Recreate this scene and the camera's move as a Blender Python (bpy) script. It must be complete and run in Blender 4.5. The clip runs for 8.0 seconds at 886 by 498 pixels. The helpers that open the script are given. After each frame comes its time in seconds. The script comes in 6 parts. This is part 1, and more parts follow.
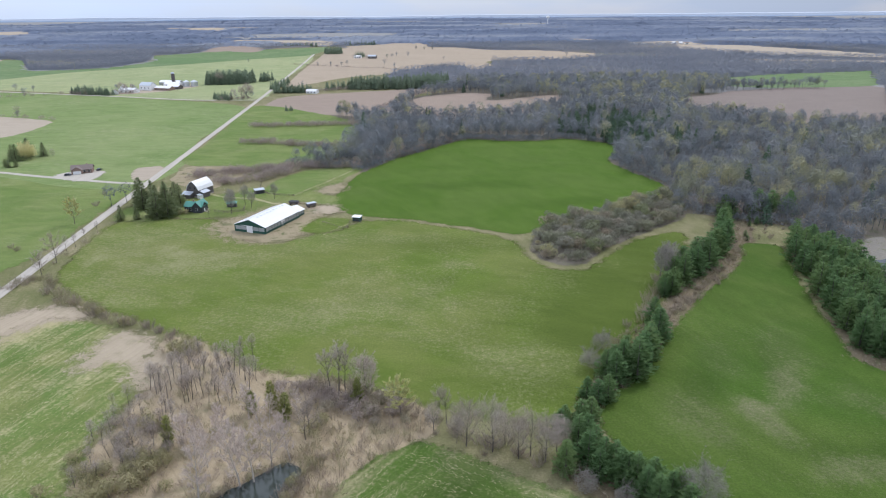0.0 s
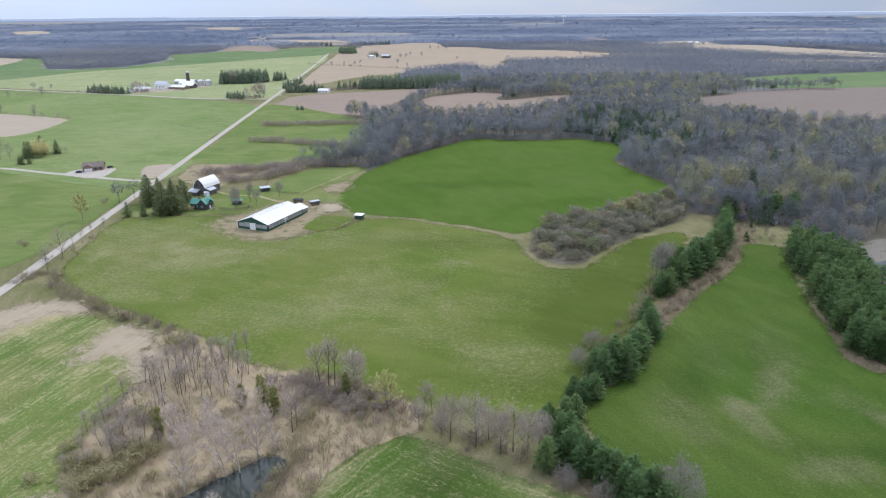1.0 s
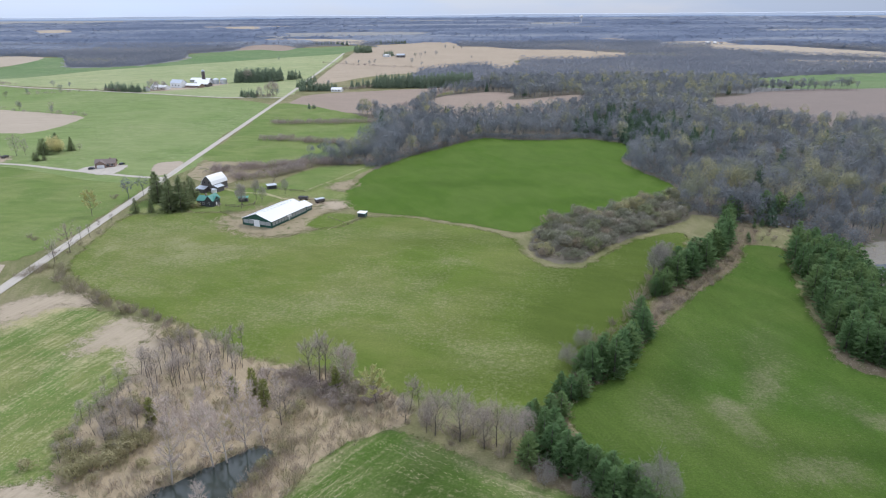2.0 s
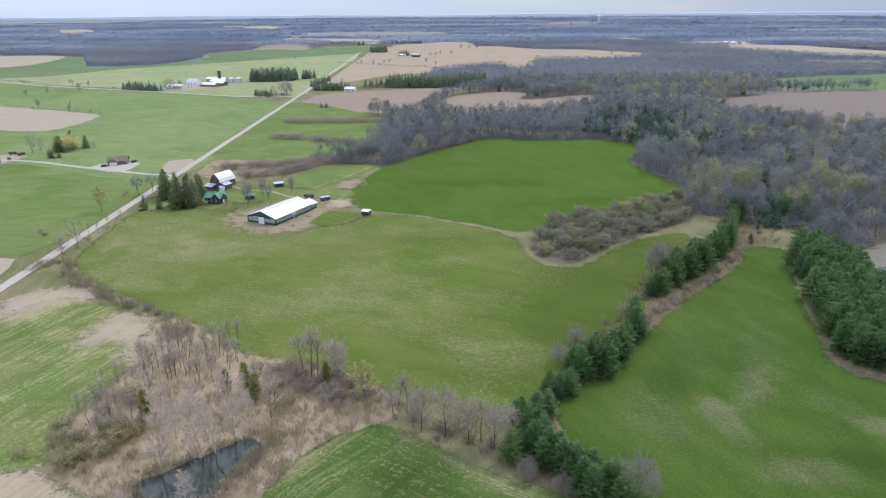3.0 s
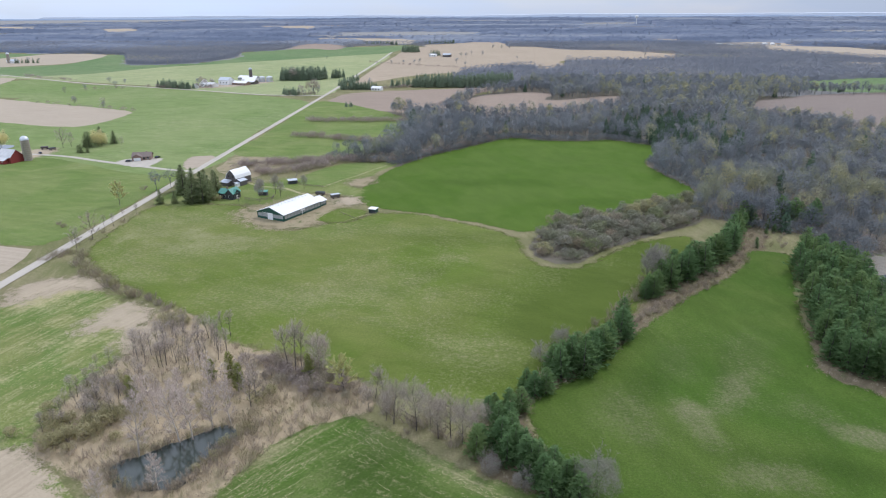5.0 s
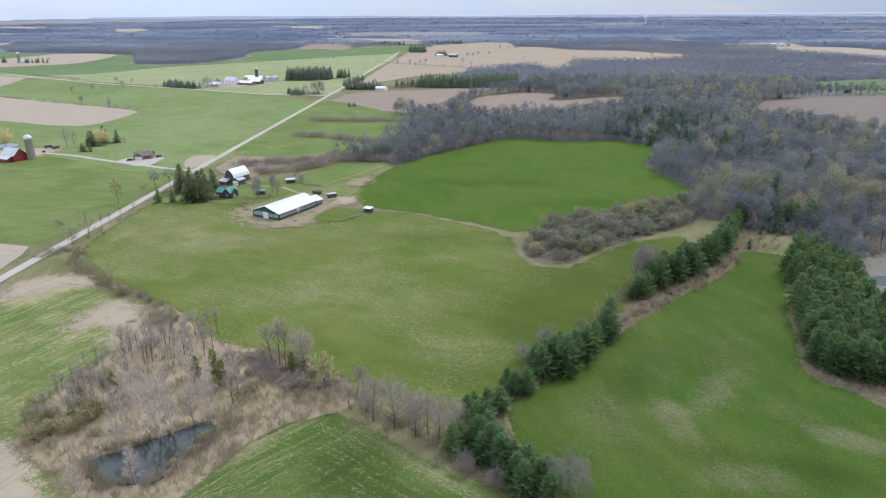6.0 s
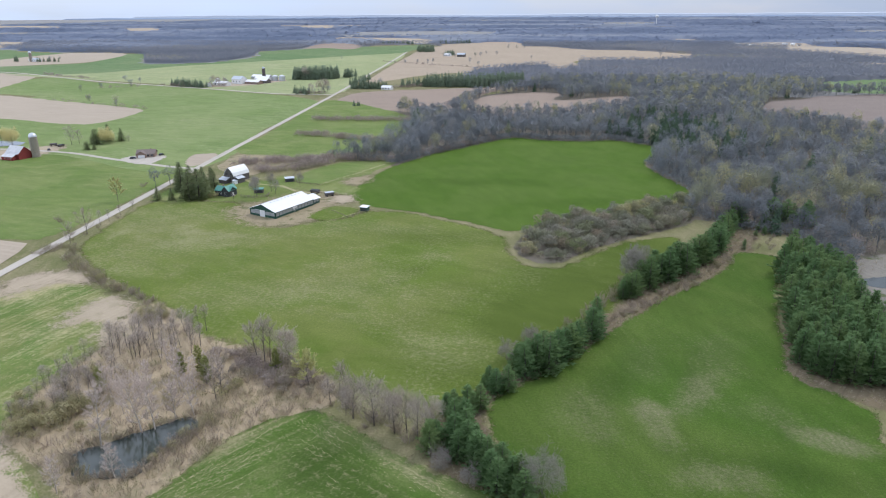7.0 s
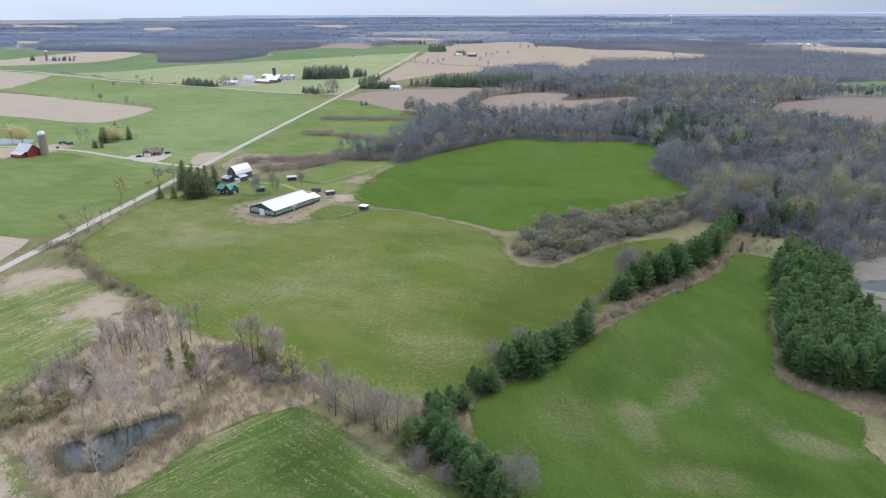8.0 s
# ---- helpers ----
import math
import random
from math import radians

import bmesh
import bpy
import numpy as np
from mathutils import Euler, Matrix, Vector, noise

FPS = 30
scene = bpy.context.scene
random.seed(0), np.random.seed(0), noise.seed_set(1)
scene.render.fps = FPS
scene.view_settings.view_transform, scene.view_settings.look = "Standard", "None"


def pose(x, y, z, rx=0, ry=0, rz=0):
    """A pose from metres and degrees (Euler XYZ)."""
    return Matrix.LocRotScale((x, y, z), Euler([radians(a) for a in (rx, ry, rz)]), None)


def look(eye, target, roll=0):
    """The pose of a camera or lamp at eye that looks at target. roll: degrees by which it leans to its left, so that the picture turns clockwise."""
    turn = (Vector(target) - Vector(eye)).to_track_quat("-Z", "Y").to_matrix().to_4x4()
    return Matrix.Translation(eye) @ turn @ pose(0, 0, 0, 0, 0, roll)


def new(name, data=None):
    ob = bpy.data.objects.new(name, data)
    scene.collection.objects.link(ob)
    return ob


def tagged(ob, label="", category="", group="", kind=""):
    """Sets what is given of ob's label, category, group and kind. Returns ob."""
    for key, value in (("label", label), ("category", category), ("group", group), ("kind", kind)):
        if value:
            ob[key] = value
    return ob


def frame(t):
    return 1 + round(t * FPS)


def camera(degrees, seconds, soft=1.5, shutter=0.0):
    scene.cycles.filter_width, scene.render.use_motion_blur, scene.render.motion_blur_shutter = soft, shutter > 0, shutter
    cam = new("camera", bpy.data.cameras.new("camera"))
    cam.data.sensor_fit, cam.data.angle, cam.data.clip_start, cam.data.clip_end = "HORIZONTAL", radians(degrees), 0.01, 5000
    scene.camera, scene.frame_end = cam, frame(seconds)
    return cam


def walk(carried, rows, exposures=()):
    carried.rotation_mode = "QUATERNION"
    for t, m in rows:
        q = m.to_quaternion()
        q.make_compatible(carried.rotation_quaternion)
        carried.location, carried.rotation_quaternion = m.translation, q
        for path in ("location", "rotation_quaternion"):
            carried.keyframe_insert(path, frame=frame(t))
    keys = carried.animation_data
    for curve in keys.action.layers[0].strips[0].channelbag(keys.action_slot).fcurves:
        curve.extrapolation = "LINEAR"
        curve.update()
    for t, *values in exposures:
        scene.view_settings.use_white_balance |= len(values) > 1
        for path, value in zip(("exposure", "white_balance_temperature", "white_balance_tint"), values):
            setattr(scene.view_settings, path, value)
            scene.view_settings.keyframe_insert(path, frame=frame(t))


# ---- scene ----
cam = camera(67.4, 8.0, 1.1)
METRES, EYE, TILT, LEAN, TURN = 61.5, 100.0, -19.5, 0.45, 0.0
ROWS = [
    (0.0, 0.0, 0.0, 0.0, 0.0, 0.0, -0.0),
    (0.5, 0.0589, -0.017, -0.005, 0.65, -0.02, -0.23),
    (1.0, 0.1188, -0.0331, -0.0095, 1.31, -0.03, -0.46),
    (1.5, 0.1786, -0.0486, -0.0141, 2.01, -0.06, -0.76),
    (3.0, 0.36, -0.0876, -0.0246, 4.13, -0.15, -1.5),
    (3.5, 0.4199, -0.0969, -0.0266, 4.95, -0.18, -1.85),
    (4.0, 0.4815, -0.1032, -0.0273, 5.81, -0.21, -2.14),
    (4.5, 0.5442, -0.1066, -0.0279, 6.53, -0.24, -2.41),
    (6.0, 0.7324, -0.1059, -0.0269, 7.82, -0.27, -2.91),
    (6.5, 0.7952, -0.1034, -0.0255, 8.25, -0.32, -3.06),
    (7.0, 0.8586, -0.0996, -0.0242, 8.7, -0.36, -3.22),
    (7.5, 0.9224, -0.095, -0.0217, 9.21, -0.41, -3.43),
    (8.0, 0.9866, -0.0893, -0.0195, 9.83, -0.44, -3.65),
]
walk(cam, [(t, pose(0, 0, EYE, TILT, LEAN, TURN) @ pose(METRES * x, METRES * y, METRES * z, 90 + pitch, roll, yaw)) for t, x, y, z, yaw, pitch, roll in ROWS],
     [(0.0, 0.10, 6160, 14), (8.0, 0.10, 6160, 14)])

# ---- light ----
SUN_AZ, SUN_EL = 40.0, 50.0        # degrees from +y towards +x, and above the horizon
sun_data = bpy.data.lights.new("sun", "SUN")
sun_data.energy, sun_data.angle, sun_data.color = 1.6, radians(14.0), (1.0, 0.975, 0.93)
sun = new("sun", sun_data)
sun_way = Vector((math.sin(radians(SUN_AZ)) * math.cos(radians(SUN_EL)), math.cos(radians(SUN_AZ)) * math.cos(radians(SUN_EL)), math.sin(radians(SUN_EL))))
sun.matrix_world = look(sun_way * 400, (0, 0, 0))

world = bpy.data.worlds.new("sky")
scene.world = world
world.use_nodes = True
wt = world.node_tree
wt.nodes.clear()
w_out = wt.nodes.new("ShaderNodeOutputWorld")
w_bg = wt.nodes.new("ShaderNodeBackground")
w_sky = wt.nodes.new("ShaderNodeTexSky")
w_sky.sky_type, w_sky.sun_disc = "NISHITA", False
w_sky.sun_elevation, w_sky.sun_rotation = radians(SUN_EL), radians(SUN_AZ)
w_co = wt.nodes.new("ShaderNodeTexCoord")
w_map = wt.nodes.new("ShaderNodeMapping")
w_map.inputs["Scale"].default_value = (2.2, 2.2, 9.0)
w_noise = wt.nodes.new("ShaderNodeTexNoise")
w_noise.inputs["Scale"].default_value, w_noise.inputs["Detail"].default_value = 1.6, 6.0
w_ramp = wt.nodes.new("ShaderNodeValToRGB")
w_ramp.color_ramp.elements[0].position, w_ramp.color_ramp.elements[0].color = 0.30, (0.62, 0.62, 0.62, 1)
w_ramp.color_ramp.elements[1].position, w_ramp.color_ramp.elements[1].color = 0.62, (0.97, 0.97, 0.97, 1)
w_mix = wt.nodes.new("ShaderNodeMix")
w_mix.data_type = "RGBA"
w_sep = wt.nodes.new("ShaderNodeSeparateXYZ")
w_up = wt.nodes.new("ShaderNodeMapRange")                  # thin cloud, brighter overhead than at the horizon
w_up.inputs["From Min"].default_value, w_up.inputs["From Max"].default_value = 0.0, 0.6
w_cloud = wt.nodes.new("ShaderNodeMix")
w_cloud.data_type = "RGBA"
w_cloud.inputs["A"].default_value, w_cloud.inputs["B"].default_value = (4.05, 4.85, 6.1, 1), (8.6, 9.3, 10.6, 1)
wt.links.new(w_co.outputs["Generated"], w_sep.inputs["Vector"])
wt.links.new(w_sep.outputs["Z"], w_up.inputs["Value"])
wt.links.new(w_up.outputs["Result"], w_cloud.inputs["Factor"])
w_east = wt.nodes.new("ShaderNodeMapRange")                # the cloud is thicker and greyer towards the east
w_east.inputs["From Min"].default_value, w_east.inputs["From Max"].default_value = -0.7, 0.6
w_east.inputs["To Min"].default_value, w_east.inputs["To Max"].default_value = 1.12, 0.58
w_dim = wt.nodes.new("ShaderNodeVectorMath")
w_dim.operation = "SCALE"
wt.links.new(w_sep.outputs["X"], w_east.inputs["Value"])
wt.links.new(w_cloud.outputs["Result"], w_dim.inputs[0])
wt.links.new(w_east.outputs["Result"], w_dim.inputs["Scale"])
wt.links.new(w_dim.outputs["Vector"], w_mix.inputs["B"])
wt.links.new(w_co.outputs["Generated"], w_map.inputs["Vector"])
wt.links.new(w_map.outputs["Vector"], w_noise.inputs["Vector"])
wt.links.new(w_noise.outputs["Fac"], w_ramp.inputs["Fac"])
wt.links.new(w_ramp.outputs["Color"], w_mix.inputs["Factor"])
wt.links.new(w_sky.outputs["Color"], w_mix.inputs["A"])
wt.links.new(w_mix.outputs["Result"], w_bg.inputs["Color"])
w_bg.inputs["Strength"].default_value = 0.15
wt.links.new(w_bg.outputs["Background"], w_out.inputs["Surface"])


# ---- materials ----
class Nodes:
    """A short way to write a node tree: m.add(type, input=value or socket)."""

    def __init__(self, name, rough=0.9, metal=0.0, spec=0.3):
        self.mat = bpy.data.materials.new(name)
        self.mat.use_nodes = True
        self.t = self.mat.node_tree
        self.bsdf = self.t.nodes["Principled BSDF"]
        self.bsdf.inputs["Roughness"].default_value = rough
        self.bsdf.inputs["Metallic"].default_value = metal
        self.bsdf.inputs["Specular IOR Level"].default_value = spec
        self.co = self.t.nodes.new("ShaderNodeTexCoord").outputs["Object"]

    def link(self, src, dst):
        if isinstance(src, bpy.types.NodeSocket):
            self.t.links.new(src, dst)
        else:
            dst.default_value = src

    def mapped(self, scale=(1, 1, 1), rot=0.0, loc=(0, 0, 0), co=None):
        """Turned first, then scaled: a small y scale stretches along the direction rot degrees left of +y."""
        out = co or self.co
        for key, value in (("Rotation", (0, 0, radians(-rot))), ("Scale", scale), ("Location", loc)):
            if key == "Scale" or any(value):
                n = self.t.nodes.new("ShaderNodeMapping")
                self.t.links.new(out, n.inputs["Vector"])
                n.inputs[key].default_value = value
                out = n.outputs["Vector"]
        return out

    def noise(self, scale, detail=4.0, co=None, rough=0.55, warp=0.0):
        n = self.t.nodes.new("ShaderNodeTexNoise")
        self.t.links.new(co or self.co, n.inputs["Vector"])
        n.inputs["Scale"].default_value, n.inputs["Detail"].default_value = scale, detail
        n.inputs["Roughness"].default_value, n.inputs["Distortion"].default_value = rough, warp
        return n.outputs["Fac"]

    def ramp(self, fac, stops):
        n = self.t.nodes.new("ShaderNodeValToRGB")
        self.link(fac, n.inputs["Fac"])
        e = n.color_ramp.elements
        while len(e) < len(stops):
            e.new(0.5)
        for k, (pos, c) in zip(e, stops):
            k.position, k.color = pos, (*c, 1) if len(c) == 3 else (c[0],) * 3 + (1,)
        return n.outputs["Color"]

    def step(self, fac, a, b):
        n = self.t.nodes.new("ShaderNodeMapRange")
        n.interpolation_type = "SMOOTHSTEP"
        self.link(fac, n.inputs["Value"])
        n.inputs["From Min"].default_value, n.inputs["From Max"].default_value = a, b
        return n.outputs["Result"]

    def mix(self, fac, a, b, kind="MIX"):
        n = self.t.nodes.new("ShaderNodeMix")
        n.data_type, n.blend_type = "RGBA", kind
        self.link(fac, n.inputs["Factor"])
        for s, v in (("A", a), ("B", b)):
            self.link(v if isinstance(v, bpy.types.NodeSocket) else (*v, 1), n.inputs[s])
        return n.outputs["Result"]

    def math(self, op, a, b=0.0):
        n = self.t.nodes.new("ShaderNodeMath")
        n.operation = op
        self.link(a, n.inputs[0]), self.link(b, n.inputs[1])
        return n.outputs[0]

    def spot(self, x, y, rx, ry, rot=0.0, wobble=0.5, scale=0.12):
        """1 inside an uneven worn patch at (x, y), falling to 0 past its rim."""
        c, s = math.cos(radians(-rot)), math.sin(radians(-rot))
        off = self.mapped((1 / rx, 1 / ry, 0), rot, (-(c * x - s * y) / rx, -(s * x + c * y) / ry, 0))
        ln = self.t.nodes.new("ShaderNodeVectorMath")
        ln.operation = "LENGTH"
        self.t.links.new(off, ln.inputs[0])
        d = self.math("ADD", ln.outputs["Value"], self.math("MULTIPLY", self.math("SUBTRACT", self.noise(scale, 5.0), 0.5), wobble * 2.4))
        return self.math("SUBTRACT", 1.0, self.step(d, 0.25, 1.35))

    def bump(self, height, strength=0.4, dist=0.1):
        n = self.t.nodes.new("ShaderNodeBump")
        n.inputs["Strength"].default_value, n.inputs["Distance"].default_value = strength, dist
        self.link(height, n.inputs["Height"])
        self.t.links.new(n.outputs["Normal"], self.bsdf.inputs["Normal"])

    def ragged(self, scale=0.22, holes=0.0):
        """Lets the cover thin out unevenly over what lies under it towards its rim."""
        at = self.t.nodes.new("ShaderNodeAttribute")
        at.attribute_name = "near_rim"
        rim_in = self.math("MINIMUM", self.math("ADD", self.math("MULTIPLY", at.outputs["Fac"], 3.0), holes * 2), 1.0)
        wave = self.math("MULTIPLY", self.math("MULTIPLY", self.math("SUBTRACT", self.noise(scale, 6.0, rough=0.7), 0.5), 4.0), rim_in)
        level = self.math("ADD", self.math("SUBTRACT", self.math("MULTIPLY", at.outputs["Fac"], 1.5), 0.42 - holes), wave)
        grain = self.math("ADD", self.math("MULTIPLY", self.math("SUBTRACT", self.noise(3.2, 3.0), 0.5), 3.4), 0.5)
        self.link(self.step(self.math("SUBTRACT", grain, level), -0.03, 0.03), self.bsdf.inputs["Alpha"])

    def done(self, col):
        self.link(col if isinstance(col, bpy.types.NodeSocket) else (*col, 1), self.bsdf.inputs["Base Color"])
        return self.mat


def turf(name, lush, mid, dry, dryness=0.0, streak_rot=0.0, streak=0.25, patches=(), big=0.022, coarse=0.9, drifts=0.55, rich=(), cross=(), clumped=0.55, holes=0.0, fleck=(0.42, 0.80)):
    """Grass or crop: lush and mid greens in broad drifts, with straw that stands denser in dry drifts, along passes and in worn patches."""
    m = Nodes(name, 0.95, 0, 0.1)
    col = m.mix(m.step(m.noise(big, 6.0, warp=0.8, rough=0.6), 0.36, 0.64), lush, mid)
    for x, y, rx, ry, rot, amount in rich:
        col = m.mix(m.math("MULTIPLY", m.spot(x, y, rx, ry, rot, 0.8, 0.03), amount), col, tuple(v * 0.72 for v in lush))
    line = m.noise(1.0, 5.0, m.mapped((0.45, 0.022, 1), streak_rot), 0.65)
    for rot, x, y, rx, ry in cross:
        other = m.noise(1.0, 5.0, m.mapped((0.45, 0.022, 1), rot), 0.65)
        there = m.spot(x, y, rx, ry, rot, 0.3, 0.1)
        line = m.math("ADD", m.math("MULTIPLY", other, there), m.math("MULTIPLY", line, m.math("SUBTRACT", 1.0, there)))
    grain = m.noise(coarse, 8.0, rough=0.78, warp=0.3)
    dry_map = m.math("MULTIPLY", m.math("SUBTRACT", m.noise(big * 1.7, 6.0, rough=0.6, warp=1.0), 0.5), drifts)
    dry_map = m.math("ADD", dry_map, m.math("MULTIPLY", m.math("SUBTRACT", line, 0.5), streak))
    for x, y, rx, ry, rot, amount in patches:
        worn = m.spot(x, y, rx, ry, rot, 0.9, 0.06)
        dry_map = m.math("ADD", dry_map, m.math("MULTIPLY", worn, amount * 0.12))
        if amount > 0:
            col = m.mix(m.math("MULTIPLY", worn, 0.30 * amount), col, tuple(0.5 * a + 0.5 * b for a, b in zip(mid, dry)))
    level = m.math("ADD", m.math("ADD", grain, dry_map), dryness)
    col = m.mix(m.math("MULTIPLY", m.step(level, *fleck), 0.85), col, dry)
    fine = m.noise(1.6, 8.0, rough=0.8)
    col = m.mix(0.7, col, m.mix(m.step(fine, 0.30, 0.70), (0.68, 0.70, 0.66), (1.32, 1.30, 1.30)), "MULTIPLY")
    clump = m.noise(0.11, 5.0, m.mapped((1.0, 0.35, 1), streak_rot), 0.7, 0.6)
    col = m.mix(clumped, col, m.mix(m.step(clump, 0.32, 0.68), (0.80, 0.83, 0.78), (1.22, 1.17, 1.24)), "MULTIPLY")
    m.bump(fine, 0.6, 0.3)
    m.ragged(holes=holes)
    return m.done(col)


def soil(name, a, b, rows=0.0, rot=0.0, grass=0.0, big=0.03):
    m = Nodes(name, 0.95, 0, 0.1)
    col = m.mix(m.noise(big, 6.0, rough=0.65, warp=0.5), a, b)
    line = m.noise(1.0, 3.0, m.mapped((0.9, 0.02, 1), rot), 0.6)
    col = m.mix(m.math("MULTIPLY", m.step(line, 0.45, 0.62), rows), col, tuple(0.55 * v for v in b))
    if grass:
        col = m.mix(m.math("MULTIPLY", m.step(m.noise(0.12, 6.0, rough=0.7), 0.52, 0.66), grass), col, (0.10, 0.125, 0.045))
    fine = m.noise(1.7, 6.0, rough=0.8)
    col = m.mix(0.6, col, m.mix(fine, (0.45, 0.45, 0.45), (1.4, 1.4, 1.4)), "MULTIPLY")
    m.bump(fine, 0.6, 0.3)
    m.ragged()
    return m.done(col)


M = {}
M["dry_grass"] = turf("dry_grass", (0.145, 0.152, 0.064), (0.205, 0.190, 0.102), (0.33, 0.275, 0.175), -0.01, 20, 0.35)
M["weeds"] = soil("dead_weeds", (0.235, 0.190, 0.122), (0.165, 0.135, 0.085), 0.3, -32, 0.7, 0.08)
M["hay"] = turf("hay_grass", (0.103, 0.148, 0.025), (0.136, 0.163, 0.041), (0.235, 0.232, 0.115), -0.035, 66, 0.10,
                [(-20, 222, 26, 30, 20, 0.7), (4, 262, 13, 6, 0, 1.0), (-70, 290, 40, 13, 10, 0.5), (24, 180, 24, 14, 0, 0.7), (-30, 300, 40, 10, 0, 0.4), (-110, 270, 40, 14, -10, 0.5), (-60, 212, 30, 20, 0, 0.6), (100, 292, 30, 12, 30, -1.5), (62, 215, 22, 50, -32, -1.0), (-12, 178, 30, 12, -20, -0.8), (-138, 295, 34, 40, 0, 0.9), (-115, 250, 40, 30, 20, 0.7)],
                rich=[(45, 215, 38, 55, -32, 0.55), (80, 262, 26, 60, -32, 0.9), (50, 200, 18, 50, -34, 0.8), (20, 165, 30, 10, -10, 0.4), (10, 290, 60, 14, -8, 0.5), (-5, 235, 6, 26, -30, 0.5)], drifts=0.36, fleck=(0.44, 0.74), coarse=0.7, clumped=0.4)
M["spring"] = turf("spring_wheat", (0.066, 0.122, 0.014), (0.080, 0.132, 0.021), (0.11, 0.145, 0.04), -0.08, 30, 0.22, [(-52, 385, 16, 9, 60, 0.9), (60, 480, 30, 16, 20, 0.5)], drifts=0.35, clumped=0.4, rich=[(10, 400, 50, 12, 0, 0.4), (70, 360, 30, 10, 20, 0.4)])
# darker than the hay: cloud shade over this field is in the green
M["east"] = turf("east_grass", (0.057, 0.107, 0.0155), (0.075, 0.117, 0.022), (0.19, 0.18, 0.105), -0.10, 20, 0.16,
                 [(83, 148, 6, 12, 10, 1.5), (96, 163, 6, 15, -30, 1.1), (124, 146, 12, 5, -25, 1.6), (112, 158, 12, 8, 0, 0.7), (106, 186, 8, 30, -20, 0.5), (66, 150, 10, 14, 0, 0.7), (95, 127, 13, 6, 0, 1.0), (84, 178, 8, 12, 0, 0.5)], drifts=0.3, rich=[(112, 132, 24, 7, -10, 0.7), (74, 166, 7, 26, -28, 0.5), (100, 174, 6, 30, -20, 0.4)])
M["crop"] = turf("young_crop", (0.105, 0.165, 0.038), (0.165, 0.192, 0.062), (0.43, 0.375, 0.215), -0.025, -16, 0.7, [(-103, 190, 13, 14, 0, 1.6), (-145, 204, 10, 14, 20, 1.6), (-134, 213, 14, 6, 20, 1.4), (-112, 172, 10, 8, 0, 0.6)], big=0.05)
M["south"] = turf("south_crop_grass", (0.074, 0.128, 0.024), (0.104, 0.144, 0.040), (0.31, 0.275, 0.16), -0.02, -38, 0.75,
                  [(-26, 118, 3, 22, -38, 1.2), (24, 120, 26, 3.5, -32, 1.0)], big=0.06, rich=[(3, 118, 15, 10, -35, 1.0), (14, 108, 16, 9, -35, 0.9)], cross=[(61, 30, 112, 26, 40)], drifts=0.25, fleck=(0.46, 0.86))
M["pasture"] = turf("pasture_grass", (0.122, 0.178, 0.046), (0.160, 0.202, 0.064), (0.27, 0.265, 0.145), -0.06, 80, 0.14)
# brighter than the pasture: sunlight on the far fields is in the green
M["far_green"] = turf("far_green", (0.152, 0.214, 0.070), (0.194, 0.244, 0.094), (0.33, 0.32, 0.195), -0.05, 84, 0.15, big=0.006, coarse=0.2, drifts=0.45)
M["deep_green"] = turf("deep_far_green", (0.118, 0.186, 0.076), (0.150, 0.206, 0.094), (0.24, 0.26, 0.15), -0.06, 84, 0.2, big=0.006, coarse=0.2, drifts=0.45)
M["olive"] = turf("olive_grass", (0.245, 0.29, 0.135), (0.285, 0.315, 0.155), (0.36, 0.36, 0.22), 0.0, 84, 0.2, big=0.008, coarse=0.2, drifts=0.4)
M["lawn"] = turf("lawn_grass", (0.125, 0.175, 0.045), (0.16, 0.195, 0.06), (0.30, 0.27, 0.15), -0.02, 0, 0.1)
M["soil"] = soil("bare_soil", (0.46, 0.385, 0.28), (0.375, 0.31, 0.22), 0.2, -16, 0.25, 0.08)
M["yard"] = soil("yard_soil", (0.37, 0.30, 0.20), (0.25, 0.22, 0.13), 0.1, 20, 0.9, 0.12)
M["plough"] = soil("ploughed_soil", (0.34, 0.27, 0.215), (0.29, 0.23, 0.18), 0.3, 84, 0.08, 0.01)
# the ploughed soil again, darkened to paint in cloud shade
M["shaded_plough"] = soil("shaded_ploughed_soil", (0.265, 0.220, 0.188), (0.225, 0.185, 0.158), 0.3, 84, 0.08, 0.01)
M["stubble"] = soil("stubble", (0.45, 0.365, 0.27), (0.36, 0.295, 0.215), 0.4, 84, 0.12, 0.012)
M["far_tan"] = soil("far_tan_soil", (0.45, 0.38, 0.29), (0.385, 0.325, 0.25), 0.2, 80, 0.1, 0.006)
M["track"] = turf("track_grass", (0.25, 0.26, 0.12), (0.33, 0.31, 0.17), (0.42, 0.37, 0.23), 0.02)
M["tramline"] = turf("tramline_straw", (0.30, 0.28, 0.14), (0.36, 0.32, 0.19), (0.42, 0.37, 0.24), 0.02, holes=0.98)
M["litter"] = soil("leaf_litter", (0.185, 0.162, 0.122), (0.130, 0.118, 0.098), 0.0, 0, 0.4)
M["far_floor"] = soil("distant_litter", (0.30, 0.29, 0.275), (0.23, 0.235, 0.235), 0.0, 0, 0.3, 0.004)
M["reeds"] = soil("dead_reeds", (0.49, 0.395, 0.265), (0.315, 0.255, 0.162), 0.2, 40, 0.35, 0.3)
M["gravel"] = soil("road_gravel", (0.54, 0.495, 0.425), (0.43, 0.395, 0.335), 0.25, 6, 0.0, 0.05)
M["pit"] = soil("gravel_pit_soil", (0.30, 0.28, 0.24), (0.18, 0.165, 0.135), 0.2, 30, 0.9, 0.16)


